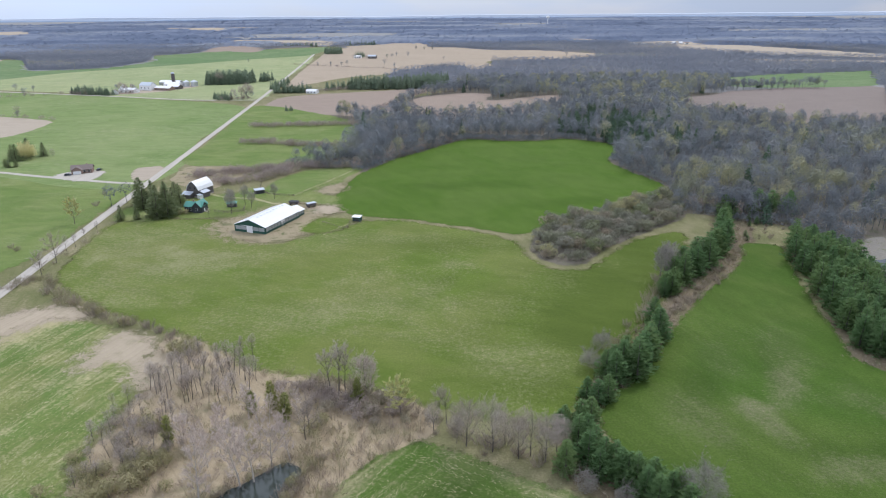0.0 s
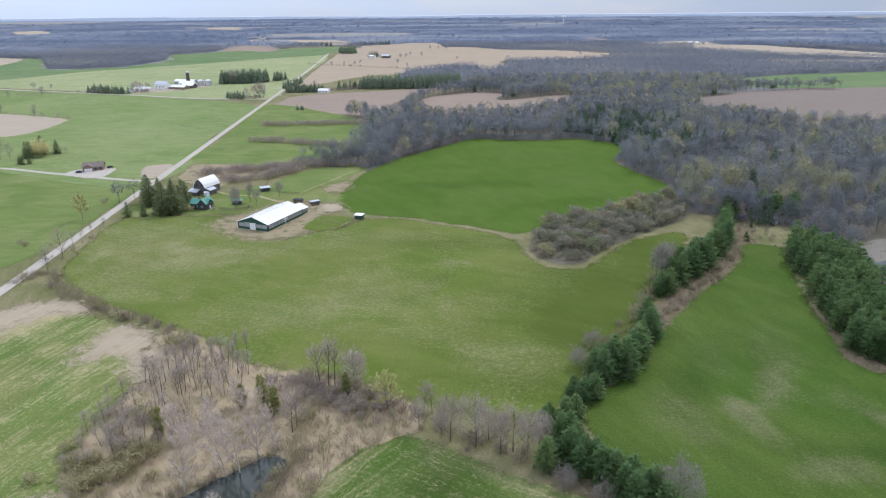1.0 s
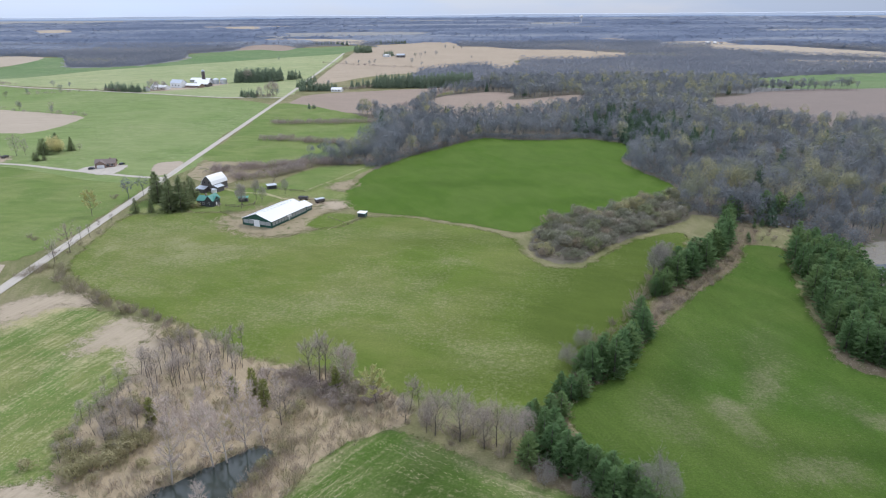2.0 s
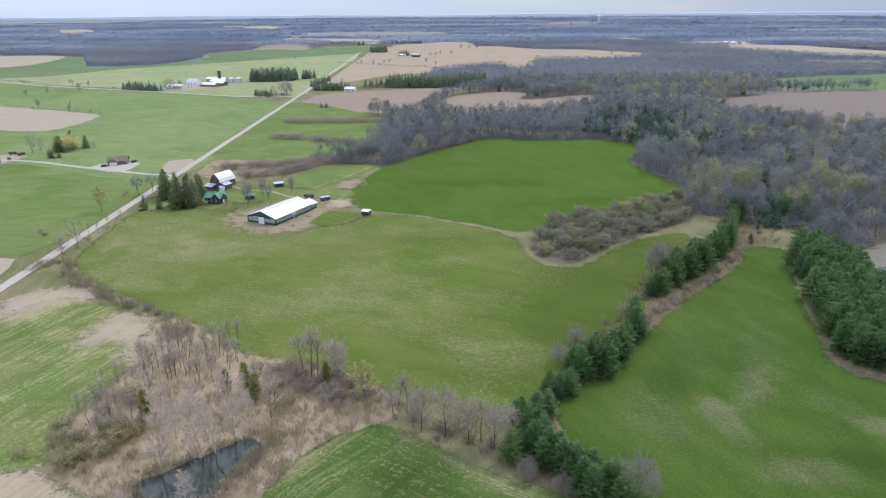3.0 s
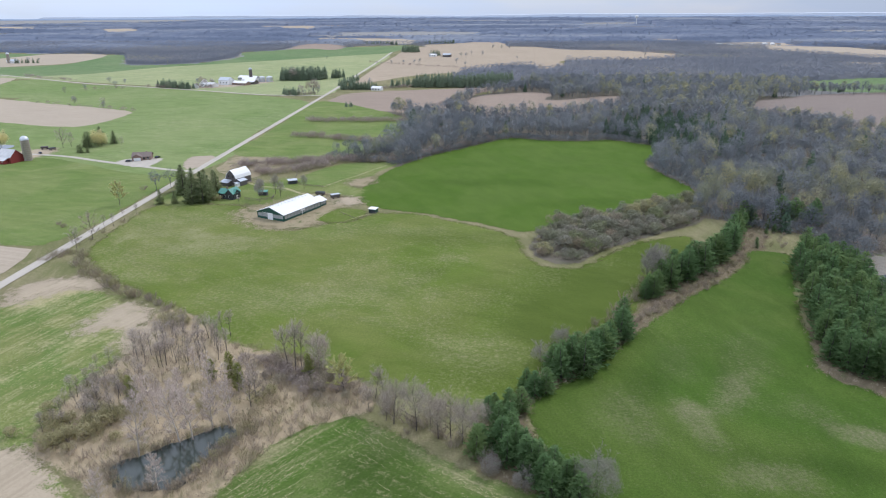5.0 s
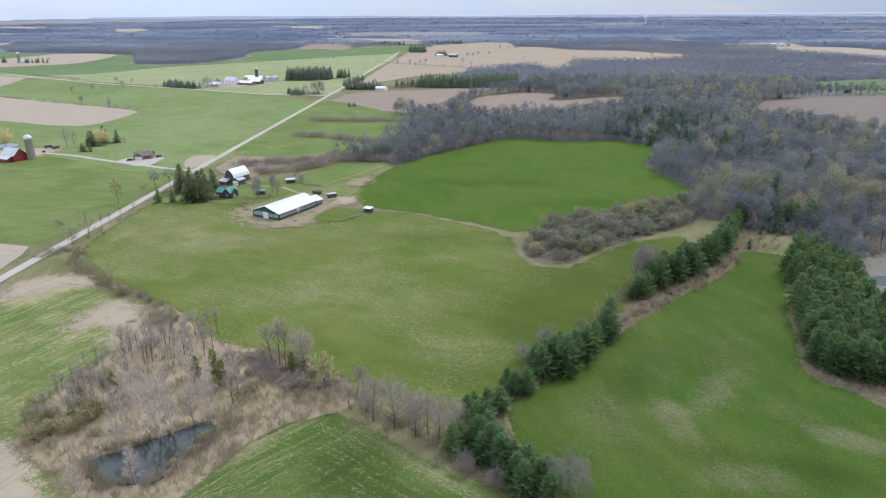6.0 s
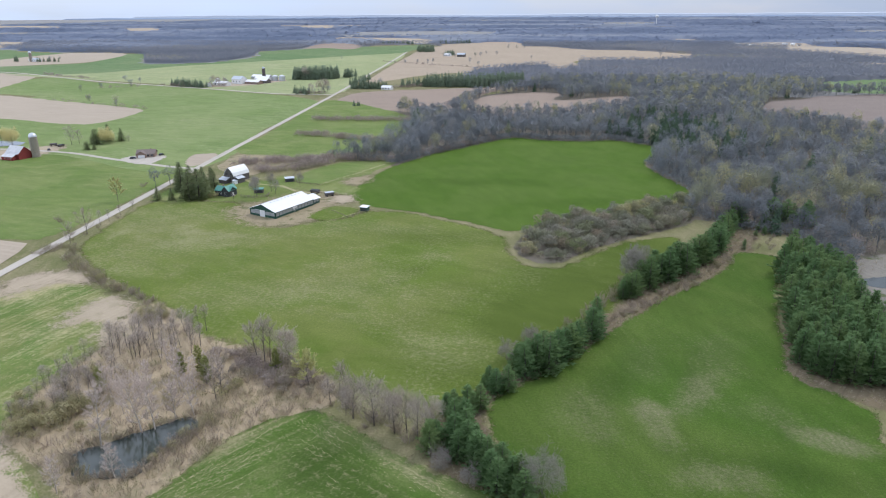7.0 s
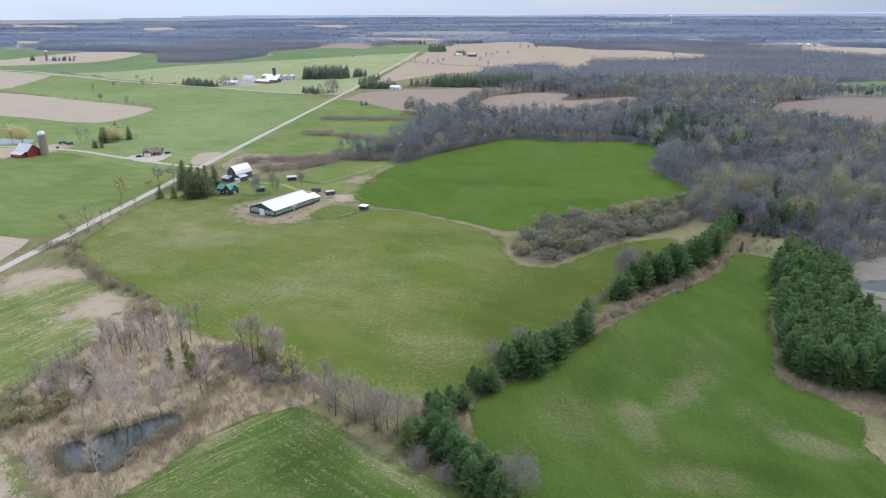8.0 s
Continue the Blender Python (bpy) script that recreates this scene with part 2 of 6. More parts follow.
def plain(name, col, rough=0.6, metal=0.0, vary=0.25, scale=0.8, spec=0.4, per_thing=0.0, bump=0.0, stretch=(1, 1, 1)):
    """Paint, metal, bark and the like: one colour with stains, grain and, if wanted, a tone of its own for each thing."""
    m = Nodes(name, rough, metal, spec)
    c = m.mix(m.noise(scale, 6.0, m.mapped(stretch), 0.65), tuple(v * (1 - vary) for v in col), tuple(min(1, v * (1 + vary * 0.6)) for v in col))
    c = m.mix(m.math("MULTIPLY", m.step(m.noise(scale * 7, 4.0, m.mapped(stretch)), 0.5, 0.75), vary), c, tuple(v * 0.6 for v in col))
    if per_thing:
        info = m.t.nodes.new("ShaderNodeObjectInfo")
        c = m.mix(per_thing, c, m.ramp(info.outputs["Random"], [(0.0, (0.55, 0.55, 0.55)), (1.0, (1.5, 1.45, 1.35))]), "MULTIPLY")
    if bump:
        m.bump(m.noise(scale * 5, 4.0, m.mapped(stretch)), bump, 0.05)
    return m.done(c)


def toned(name, stops, rough=0.9, scale=0.6, per_thing=True, thin=0.0, mottle=0.6):
    """Foliage and twigs: the colour follows each plant's own tone."""
    m = Nodes(name, rough, 0, 0.15)
    at = m.t.nodes.new("ShaderNodeAttribute")
    at.attribute_name = "tone"
    f = m.t.nodes.new("ShaderNodeObjectInfo").outputs["Random"] if per_thing else at.outputs["Fac"]
    c = m.ramp(f, stops)
    c = m.mix(mottle, c, m.mix(m.noise(scale, 3.0), (0.55, 0.55, 0.55), (1.45, 1.45, 1.45)), "MULTIPLY")
    if thin:
        tr, mx = m.t.nodes.new("ShaderNodeBsdfTranslucent"), m.t.nodes.new("ShaderNodeMixShader")
        m.link(c, tr.inputs["Color"])
        mx.inputs[0].default_value = thin
        m.t.links.new(m.bsdf.outputs[0], mx.inputs[1])
        m.t.links.new(tr.outputs[0], mx.inputs[2])
        m.t.links.new(mx.outputs[0], m.t.nodes["Material Output"].inputs["Surface"])
    return m.done(c)


M["bark"] = plain("bark", (0.135, 0.120, 0.11), 0.95, vary=0.4, scale=1.5, per_thing=0.6, stretch=(1, 1, 0.25), spec=0.1)
M["pale_bark"] = plain("pale_bark", (0.55, 0.495, 0.435), 0.9, vary=0.3, scale=1.5, per_thing=0.3, stretch=(1, 1, 0.3), spec=0.1)
M["twig"] = toned("twigs", [(0.0, (0.40, 0.340, 0.295)), (0.35, (0.455, 0.395, 0.345)), (0.7, (0.495, 0.435, 0.385)), (1.0, (0.44, 0.37, 0.295))], thin=0.45, mottle=0.4)
M["grey_twig"] = toned("grey_twigs", [(0.0, (0.29, 0.27, 0.24)), (1.0, (0.33, 0.305, 0.27))], thin=0.4, mottle=0.4)
M["mauve_twig"] = toned("mauve_twigs", [(0.0, (0.34, 0.28, 0.245)), (0.4, (0.43, 0.37, 0.32)), (0.7, (0.39, 0.355, 0.25)), (1.0, (0.32, 0.27, 0.23))], thin=0.45, mottle=0.3)
M["pale_twig"] = toned("pale_twigs", [(0.0, (0.54, 0.455, 0.40)), (1.0, (0.63, 0.54, 0.475))], thin=0.4)
M["brush"] = toned("brush_twigs", [(0.0, (0.33, 0.275, 0.21)), (0.4, (0.37, 0.315, 0.25)), (0.7, (0.32, 0.30, 0.165)), (1.0, (0.29, 0.24, 0.205))], thin=0.3)
M["loose_brush"] = toned("loose_brush", [(0.0, (0.43, 0.355, 0.285)), (0.4, (0.36, 0.295, 0.23)), (0.62, (0.39, 0.35, 0.235)), (0.78, (0.35, 0.325, 0.18)), (1.0, (0.48, 0.405, 0.315))], per_thing=False, thin=0.3)
M["hedge"] = toned("hedge_twigs", [(0.0, (0.32, 0.265, 0.245)), (0.5, (0.41, 0.34, 0.305)), (0.8, (0.37, 0.33, 0.245)), (1.0, (0.30, 0.26, 0.24))], per_thing=False, thin=0.5, mottle=0.25)
M["olive_brush"] = toned("olive_brush", [(0.0, (0.34, 0.32, 0.165)), (1.0, (0.41, 0.37, 0.215))], thin=0.35)
M["tuft"] = toned("grass_tufts", [(0.0, (0.36, 0.31, 0.20)), (0.5, (0.27, 0.25, 0.13)), (0.75, (0.15, 0.18, 0.06)), (1.0, (0.42, 0.36, 0.24))], per_thing=False)
M["straw"] = toned("loose_straw", [(0.0, (0.36, 0.33, 0.18)), (1.0, (0.50, 0.44, 0.28))], per_thing=False, mottle=0.3)
M["thicket_bark"] = plain("thicket_bark", (0.20, 0.175, 0.155), 0.95, vary=0.3, scale=1.5, per_thing=0.5, spec=0.1)
M["thicket_twig"] = toned("thicket_twigs", [(0.0, (0.20, 0.21, 0.135)), (0.25, (0.30, 0.29, 0.235)), (0.45, (0.235, 0.265, 0.13)), (0.6, (0.335, 0.32, 0.26)), (0.75, (0.34, 0.285, 0.21)), (0.87, (0.43, 0.41, 0.21)), (1.0, (0.255, 0.24, 0.20))], thin=0.45, mottle=0.3)
M["bud"] = toned("budding_leaves", [(0.0, (0.62, 0.60, 0.28)), (0.5, (0.58, 0.57, 0.28)), (1.0, (0.62, 0.58, 0.30))], thin=0.5)
M["willow"] = toned("willow_catkins", [(0.0, (0.74, 0.67, 0.36)), (1.0, (0.70, 0.66, 0.36))], thin=0.5)
M["needle"] = toned("pine_needles", [(0.0, (0.134, 0.228, 0.094)), (0.5, (0.162, 0.260, 0.108)), (1.0, (0.198, 0.286, 0.112))], 0.85, thin=0.48, mottle=0.35)
M["spruce"] = toned("spruce_needles", [(0.0, (0.225, 0.272, 0.140)), (1.0, (0.290, 0.330, 0.170))], 0.85, thin=0.56)
# needle colour raised to imitate haze on the far groves
M["far_spruce"] = toned("hazed_far_spruce", [(0.0, (0.205, 0.265, 0.180)), (1.0, (0.245, 0.30, 0.205))], 0.6, per_thing=False, thin=0.5, mottle=0.3)
M["cedar"] = toned("cedar_leaves", [(0.0, (0.245, 0.27, 0.095)), (1.0, (0.29, 0.30, 0.105))], thin=0.4)
# bluer than bare twigs: haze over the woods is in these stops
WOOD = [(0.0, (0.188, 0.207, 0.220)), (0.30, (0.237, 0.257, 0.272)), (0.55, (0.278, 0.297, 0.311)), (0.72, (0.314, 0.319, 0.319)), (0.82, (0.265, 0.290, 0.24)), (0.87, (0.33, 0.335, 0.225)), (0.94, (0.43, 0.41, 0.245)), (1.0, (0.34, 0.345, 0.29))]
M["woods"] = toned("bare_woods", WOOD, per_thing=False, thin=0.7, mottle=0.25, scale=0.3)
# blue grey instead of twig brown: distance haze put into the colour
M["far_woods"] = toned("hazed_distant_woods", [(0.0, (0.198, 0.244, 0.335)), (0.35, (0.252, 0.302, 0.402)), (0.65, (0.312, 0.356, 0.444)), (1.0, (0.41, 0.445, 0.50))], per_thing=False, thin=0.5, mottle=0.2, scale=0.08)
# paler and bluer than WOOD, some haze mixed into the colour
M["mid_woods"] = toned("hazed_mid_woods", [(0.0, (0.230, 0.253, 0.290)), (0.35, (0.277, 0.297, 0.332)), (0.65, (0.320, 0.332, 0.356)), (0.9, (0.375, 0.362, 0.354)), (1.0, (0.40, 0.395, 0.30))], per_thing=False, thin=0.6, mottle=0.15)
M["wood_pine"] = toned("woodland_pine_needles", [(0.0, (0.085, 0.135, 0.085)), (1.0, (0.115, 0.170, 0.100))], 0.85, per_thing=False, thin=0.3, mottle=0.3)
M["white_metal"] = plain("white_roof_metal", (0.80, 0.80, 0.79), 0.45, 0.0, 0.07, 0.25, stretch=(1, 0.2, 1))
M["worn_metal"] = plain("worn_white_metal", (0.62, 0.62, 0.62), 0.6, 0.1, 0.45, 0.35)
M["grey_metal"] = plain("weathered_roof_metal", (0.52, 0.56, 0.60), 0.5, 0.2, 0.2, 0.4)
M["green_paint"] = plain("green_paint", (0.022, 0.085, 0.062), 0.5, 0, 0.25, 0.5)
M["teal_metal"] = plain("teal_roof_metal", (0.075, 0.27, 0.215), 0.45, 0, 0.2, 0.5)
M["curtain"] = plain("barn_curtain", (0.36, 0.37, 0.36), 0.8, 0, 0.3, 0.6, stretch=(1, 1, 3))
M["white_paint"] = plain("white_paint", (0.78, 0.78, 0.77), 0.55, 0, 0.08, 0.8)
M["old_board"] = plain("weathered_barn_board", (0.135, 0.120, 0.115), 0.9, 0, 0.45, 0.8, stretch=(6, 6, 0.4))
M["dark_board"] = plain("dark_house_siding", (0.055, 0.060, 0.062), 0.8, 0, 0.3, 0.9, stretch=(0.4, 0.4, 6))
M["red_board"] = plain("red_barn_board", (0.26, 0.045, 0.040), 0.85, 0, 0.35, 0.6, stretch=(5, 5, 0.4))
M["brick"] = plain("brown_brick", (0.29, 0.205, 0.165), 0.9, 0, 0.3, 1.6)
M["shingle"] = plain("brown_shingle", (0.21, 0.17, 0.15), 0.9, 0, 0.3, 1.2)
M["concrete"] = plain("silo_concrete", (0.36, 0.32, 0.265), 0.9, 0, 0.3, 0.5, stretch=(1, 1, 0.2), bump=0.3)
M["galvanised"] = plain("galvanised_steel", (0.62, 0.64, 0.66), 0.35, 0.6, 0.15, 0.6)
M["glass"] = plain("window_glass", (0.03, 0.035, 0.04), 0.08, 0, 0.1, 1.0, spec=0.6)
M["fence_wood"] = plain("fence_wood", (0.21, 0.175, 0.145), 0.9, 0, 0.35, 2.0, per_thing=0.4)
M["car_paint"] = plain("dark_car_paint", (0.03, 0.035, 0.05), 0.25, 0.2, 0.1, 1.0, spec=0.6)
M["rubber"] = plain("tyre_rubber", (0.02, 0.02, 0.02), 0.8, 0, 0.2, 3.0)
M["rust"] = plain("rusty_steel", (0.20, 0.10, 0.06), 0.8, 0.3, 0.4, 1.5)
_w = Nodes("pond_water", 0.06, 0, 0.5)
_w.bump(_w.noise(1.2, 3.0), 0.06, 0.05)
# the skyline hills carry their haze in these two base colours
M["pale_ridge"] = plain("hazed_far_hills", (0.50, 0.545, 0.605), 0.95, 0, 0.08, 0.002, spec=0.1)
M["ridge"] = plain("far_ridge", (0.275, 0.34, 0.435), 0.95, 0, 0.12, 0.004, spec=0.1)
M["water"] = _w.done(_w.mix(_w.noise(0.15, 4.0), (0.026, 0.036, 0.030), (0.042, 0.052, 0.042)))


# ---- plan: outlines in metres ----
HAY_FIELD = [(-158, 251), (-163, 271), (-168, 302), (-168, 325), (-154, 330), (-135, 332), (-118, 330), (-106, 310), (-92, 295), (-76, 293), (-62, 306), (-52, 310), (-42, 325), (-25, 327), (-8, 319), (12, 309), (26, 299), (33, 289), (36, 273), (41, 260), (50, 255), (59, 256), (69, 269), (83, 286), (97, 297), (113, 302), (106, 279), (96, 253), (86, 233), (74, 213), (62, 195), (53, 181), (46, 171), (39, 161), (31, 150), (22, 147), (10, 150), (0, 154), (-12, 159), (-22, 165), (-36, 170), (-48, 173), (-60, 177), (-73, 189), (-91, 201), (-106, 210), (-125, 221), (-142, 234)]
SPRING_FIELD = [(-62, 388), (-59, 415), (-54, 438), (-36, 480), (-16, 509), (7, 544), (21, 559), (49, 550), (82, 551), (102, 558), (134, 533), (131, 503), (117, 468), (121, 446), (127, 424), (134, 401), (133, 387), (118, 368), (101, 354), (79, 337), (59, 327), (46, 313), (40, 304), (31, 303), (20, 311), (2.7, 318.8), (-15, 327.5), (-37, 333.5), (-51, 340), (-62, 351), (-64, 366)]
PADDOCK_STRIP = [(-106, 381), (-109, 409), (-94, 443), (-59, 453), (-64, 421), (-69, 389), (-84, 379)]
EAST_FIELD = [(136, 286), (151, 283), (149, 273), (140, 245), (133, 220), (130.5, 205), (127, 190), (124, 181), (128, 174.5), (135, 168.5), (140, 162), (140, 158), (136, 145), (138, 142), (160, 60), (40, 60), (56, 104), (54, 114), (50, 124), (45, 131), (41, 139), (40, 150), (49, 162), (59, 174), (66.2, 184), (73.7, 196.5), (79, 204), (89.5, 219), (103.7, 237), (119, 254), (129, 270)]
WEST_CROP = [(-153, 189), (-143, 210), (-131, 212), (-121, 207), (-100, 197), (-94, 187), (-90, 177), (-88, 166), (-88, 151), (-88, 140), (-88, 130), (-84, 116), (-121, 117)]
SOUTH_CROP = [(-34, 96), (-29, 106), (-23, 124), (-16, 133), (-7, 139), (6, 133), (24, 122), (42, 115), (53, 111), (40, 70), (-60, 70)]
BARE_PATCH = [(-111, 176), (-112, 186), (-113, 194), (-108, 200), (-100.8, 198), (-92, 190), (-81, 177), (-77, 166), (-82, 161), (-87, 167), (-92.8, 172), (-95.4, 179), (-101, 180.5), (-106, 178)]
SOIL_TRACK = [(-156, 198), (-158, 210), (-153, 218), (-137, 222), (-124, 214), (-135.6, 210), (-143, 204.4), (-145.4, 197.5), (-147, 194)]
SOIL_CORNER = [(-91, 114), (-83, 115.5), (-75, 110.5), (-68, 104.5), (-61, 100), (-55, 96), (-48, 88), (-75, 90), (-95, 100)]
FAR_STRIPS = [[(338, 2282), (457, 2287), (567, 2112), (443, 2106)], [(-3172, 3591), (-2637, 3410), (-2396, 3123), (-2821, 3197)], [(-2074, 3182), (-1957, 3247), (-1643, 2825), (-1742, 2722)], [(-1188, 3295), (-1011, 3290), (-930, 3040), (-1115, 3102)], [(653, 1932), (797, 1863), (740, 1693), (594, 1752)], [(-1347, 3284), (-857, 3384), (-913, 3534), (-1434, 3504)], [(-1820, 2090), (-1680, 2065), (-1535, 1840), (-1560, 1790)], [(545, 2060), (600, 2095), (720, 2110), (735, 1975), (690, 1950), (600, 1925), (530, 1985)]]
ROADSIDE_FIELD = [(-433, 455), (-307, 446), (-249, 426), (-195, 408), (-188, 367), (-185, 336), (-181, 297), (-182, 272), (-188, 256), (-210, 258), (-260, 270)]
NORTH_WEST_FIELD = [(-358, 420), (-322, 441), (-193, 404), (-209, 566), (-231, 780), (-417, 885), (-502, 926), (-623, 872), (-565, 646)]
WEST_BROWN = [(-779, 764), (-703, 795), (-537, 737), (-400, 680), (-386, 605), (-397, 577), (-530, 607), (-622, 614)]
GREEN_FAR_A = [(-750, 846), (-791, 1010), (-646, 956), (-507, 918), (-586, 847), (-610, 788), (-732, 826)]
TAN_FAR_A = [(-1106, 1100), (-995, 1112), (-838, 1053), (-761, 902), (-744, 840), (-814, 815)]
OLIVE_FIELD = [(-906, 1062), (-870, 1066), (-820, 1068), (-745, 1120), (-690, 1250), (-600, 1352), (-520, 1440), (-420, 1560), (-323, 1686), (-253, 1064), (-230, 876), (-250, 840), (-378, 876), (-533, 946), (-751, 1014)]
GREEN_FAR_B = [(-1067, 1191), (-994, 1112), (-883, 1072), (-820, 1068), (-745, 1120), (-690, 1250), (-600, 1352), (-520, 1440), (-420, 1560), (-330, 1640), (-313, 1700), (-329, 1957), (-428, 1900), (-576, 1842), (-638, 1768), (-698, 1657), (-645, 1531), (-660, 1360), (-727, 1312), (-798, 1317), (-964, 1578), (-1008, 1574), (-932, 1318), (-989, 1254)]
TAN_FAR_B = [(-1214, 1260), (-1078, 1203), (-1000, 1262), (-942, 1333), (-1008, 1574), (-1100, 1627), (-1188, 1600), (-1207, 1521), (-1203, 1339), (-1241, 1287)]
GREEN_FAR_C = [(-1715, 1770), (-1605, 1777), (-1456, 1737), (-1356, 1630), (-1204, 1599), (-1208, 1502), (-1203, 1339), (-1255, 1302)]
PLOUGH_A = [(-200, 739), (-208, 865), (-159, 906), (-32, 956), (-18, 944), (-32, 890), (-55, 786), (-58, 685), (-97, 698), (-156, 727)]
PLOUGH_B = [(-47, 735), (-29, 859), (26, 905), (63, 891), (57, 824), (147, 872), (134, 769), (81, 704), (36, 672), (-22, 680)]
STUBBLE = [(-230, 983), (-295, 1727), (-298, 1860), (-268, 1910), (-281, 1986), (-176, 2075), (-148, 2135), (-63, 2110), (-33, 1924), (43, 1905), (115, 1798), (251, 1767), (363, 1646), (332, 1504), (250, 1437), (101, 1451), (98, 1315), (52, 1217), (39, 1320), (-20, 1290), (-59, 1240), (-93, 1180), (-154, 1132), (-198, 1040)]
PLOUGH_C = [(248, 697), (306, 839), (348, 867), (386, 906), (599, 934), (416, 604), (326, 620), (310, 658), (281, 686)]
GREEN_FAR_D = [(396, 1046), (525, 1115), (724, 1164), (612, 958), (455, 938), (405, 960)]
TAN_FAR_C = [(604, 1735), (680, 1967), (829, 1888), (994, 1553), (926, 1444), (733, 1531)]
TAN_FAR_D = [(584, 1506), (640, 1444), (890, 1386), (840, 1306), (610, 1400)]
TAN_FAR_E = [(-630, 1791), (-568, 1819), (-491, 1778), (-498, 1922), (-567, 2027), (-638, 2052), (-652, 1939)]
TAN_FAR_F = [(-702, 2242), (-503, 2119), (-469, 2060), (-333, 2039), (-316, 2191), (-417, 2324), (-545, 2357), (-720, 2390)]
PASTURE = [(-187, 470), (-195, 529), (-205, 634), (-220, 787), (-153, 741), (-90, 664), (-74, 597), (-74, 525), (-75, 496), (-100, 471), (-132, 453)]
BARN_YARD = [(-117, 322), (-109.7, 307), (-97.5, 297), (-84, 292.5), (-73, 299.5), (-64, 310), (-64, 327), (-60, 340), (-58, 346), (-62, 354), (-76, 357), (-86, 362), (-98, 352), (-108, 334)]
LAWN = [(-170, 328), (-175, 352), (-171, 362), (-151, 376), (-122, 384), (-106, 383), (-86, 380), (-72, 384), (-66, 372), (-70, 362), (-86, 364), (-106, 334), (-118, 335), (-144, 334)]
WOODS = [(-110, 748), (-124, 468), (-88, 452), (-68, 448), (-52, 438), (7, 539), (21, 554), (48, 545), (81, 546), (101, 553), (134, 531), (132, 503), (118, 468), (121, 446), (127, 424), (134, 401), (135, 383), (122, 342), (141, 328), (145, 318), (168, 313), (172, 279), (183, 258), (200, 239), (286, 238), (865, 788), (566, 867), (420, 1040), (200, 1060), (30, 1046), (12, 938)]
THICKET = [(39, 279), (43, 299), (51, 311), (72, 320), (90, 335), (103, 340), (118, 350), (132, 356), (122, 327), (99, 306), (82, 291), (70, 279), (60, 264), (51, 260), (42, 269)]
CLUMP = [(-91, 196), (-65, 186), (-49, 175), (-38, 172), (-24, 164), (-14, 161), (-4, 150), (-4, 142), (-13, 143), (-22, 145), (-32, 136), (-33, 129), (-41, 123), (-48, 116), (-84, 116), (-86, 130), (-86, 146), (-86, 165)]
POND = [(-57, 112), (-53, 116), (-49, 120), (-43, 126), (-37, 130), (-34, 127), (-37, 120), (-39, 114), (-39, 108), (-46, 106), (-51, 106)]
GRAVEL_PIT = [(182, 281), (200, 294), (226, 288), (192, 192), (161, 197), (161, 228), (171, 261)]
REED_BANK = [(-80, 115), (-70, 111), (-51, 99), (-42, 94), (-33, 95), (-29, 106), (-23, 124), (-16, 133), (-7, 140), (-4, 146), (-17, 147), (-30, 144), (-36, 136), (-45, 122), (-60, 118)]
CORNER_CROP = [(-90, 112), (-76, 109), (-69, 108), (-56, 100), (-46, 92), (-62, 84), (-95, 95)]
ROADSIDE_SOIL = [(-206, 236), (-205, 254), (-186, 251), (-181, 240), (-178, 224), (-180, 206)]
PADDOCK_SOIL = [(-178, 421), (-176, 462), (-131, 450), (-138, 410), (-140, 395), (-160, 403)]
YARD_GRASS = [(-70, 321), (-65, 332), (-52, 331), (-48, 325), (-55, 308), (-70, 310)]
FAR_BLOCK = [(-1605, 1777), (-1391, 1671), (-1203, 1620), (-1100, 1630), (-964, 1580), (-789, 1305), (-715, 1312), (-657, 1348), (-652, 1530), (-706, 1677), (-638, 1770), (-723, 2109), (-1000, 2300), (-1700, 2300)]
PINE_STRIP = [(33, 150), (27, 133), (28, 122), (42, 112), (52, 110), (50, 122), (41, 133), (39, 146), (48, 160), (62, 176), (76, 196), (92, 217), (107, 235), (122, 252), (138, 280), (152, 318), (150, 336), (140, 330), (126, 298), (104, 270), (84, 244), (70, 218), (52, 190), (42, 172)]
PIT_CLEAR = [(160, 190), (162, 232), (172, 262), (186, 288), (205, 296), (300, 290), (300, 180)]
FARM_YARD = [(-403, 439), (-372, 452), (-352, 470), (-343, 478), (-332, 466), (-331, 440), (-334, 428), (-350, 412), (-356, 394), (-390, 380)]


# ---- helpers for meshes ----
from mathutils.geometry import delaunay_2d_cdt

TERRAIN_Y, TERRAIN_Z = (-2000, 900, 1500, 2500, 4900), (0, 0, 6, 22, 70)


def rise(y):
    """The height of the land: level round the farm, raised beyond to fit the camera's horizon."""
    return float(np.interp(y, TERRAIN_Y, TERRAIN_Z))


def inside(poly, x, y):
    """Which of the points x, y lie within the outline."""
    x, y = np.asarray(x, float), np.asarray(y, float)
    hit = np.zeros(x.shape, bool)
    for (x0, y0), (x1, y1) in zip(poly, poly[1:] + poly[:1]):
        if y0 != y1:
            hit ^= ((y0 > y) != (y1 > y)) & (x < (x1 - x0) * (y - y0) / (y1 - y0) + x0)
    return hit


def mesh_of(name, v, f, material, tone=None):
    """A mesh from arrays of vertices and triangles, quickly."""
    me = bpy.data.meshes.new(name)
    v, f = np.asarray(v, np.float32), np.asarray(f, np.int32)
    me.vertices.add(len(v)), me.loops.add(f.size), me.polygons.add(len(f))
    me.vertices.foreach_set("co", v.ravel())
    me.loops.foreach_set("vertex_index", f.ravel())
    me.polygons.foreach_set("loop_start", np.arange(len(f), dtype=np.int32) * 3)
    if tone is not None:
        me.attributes.new("tone", "FLOAT", "POINT").data.foreach_set("value", np.asarray(tone, np.float32))
    me.update(calc_edges=True)
    me.materials.append(material)
    return me


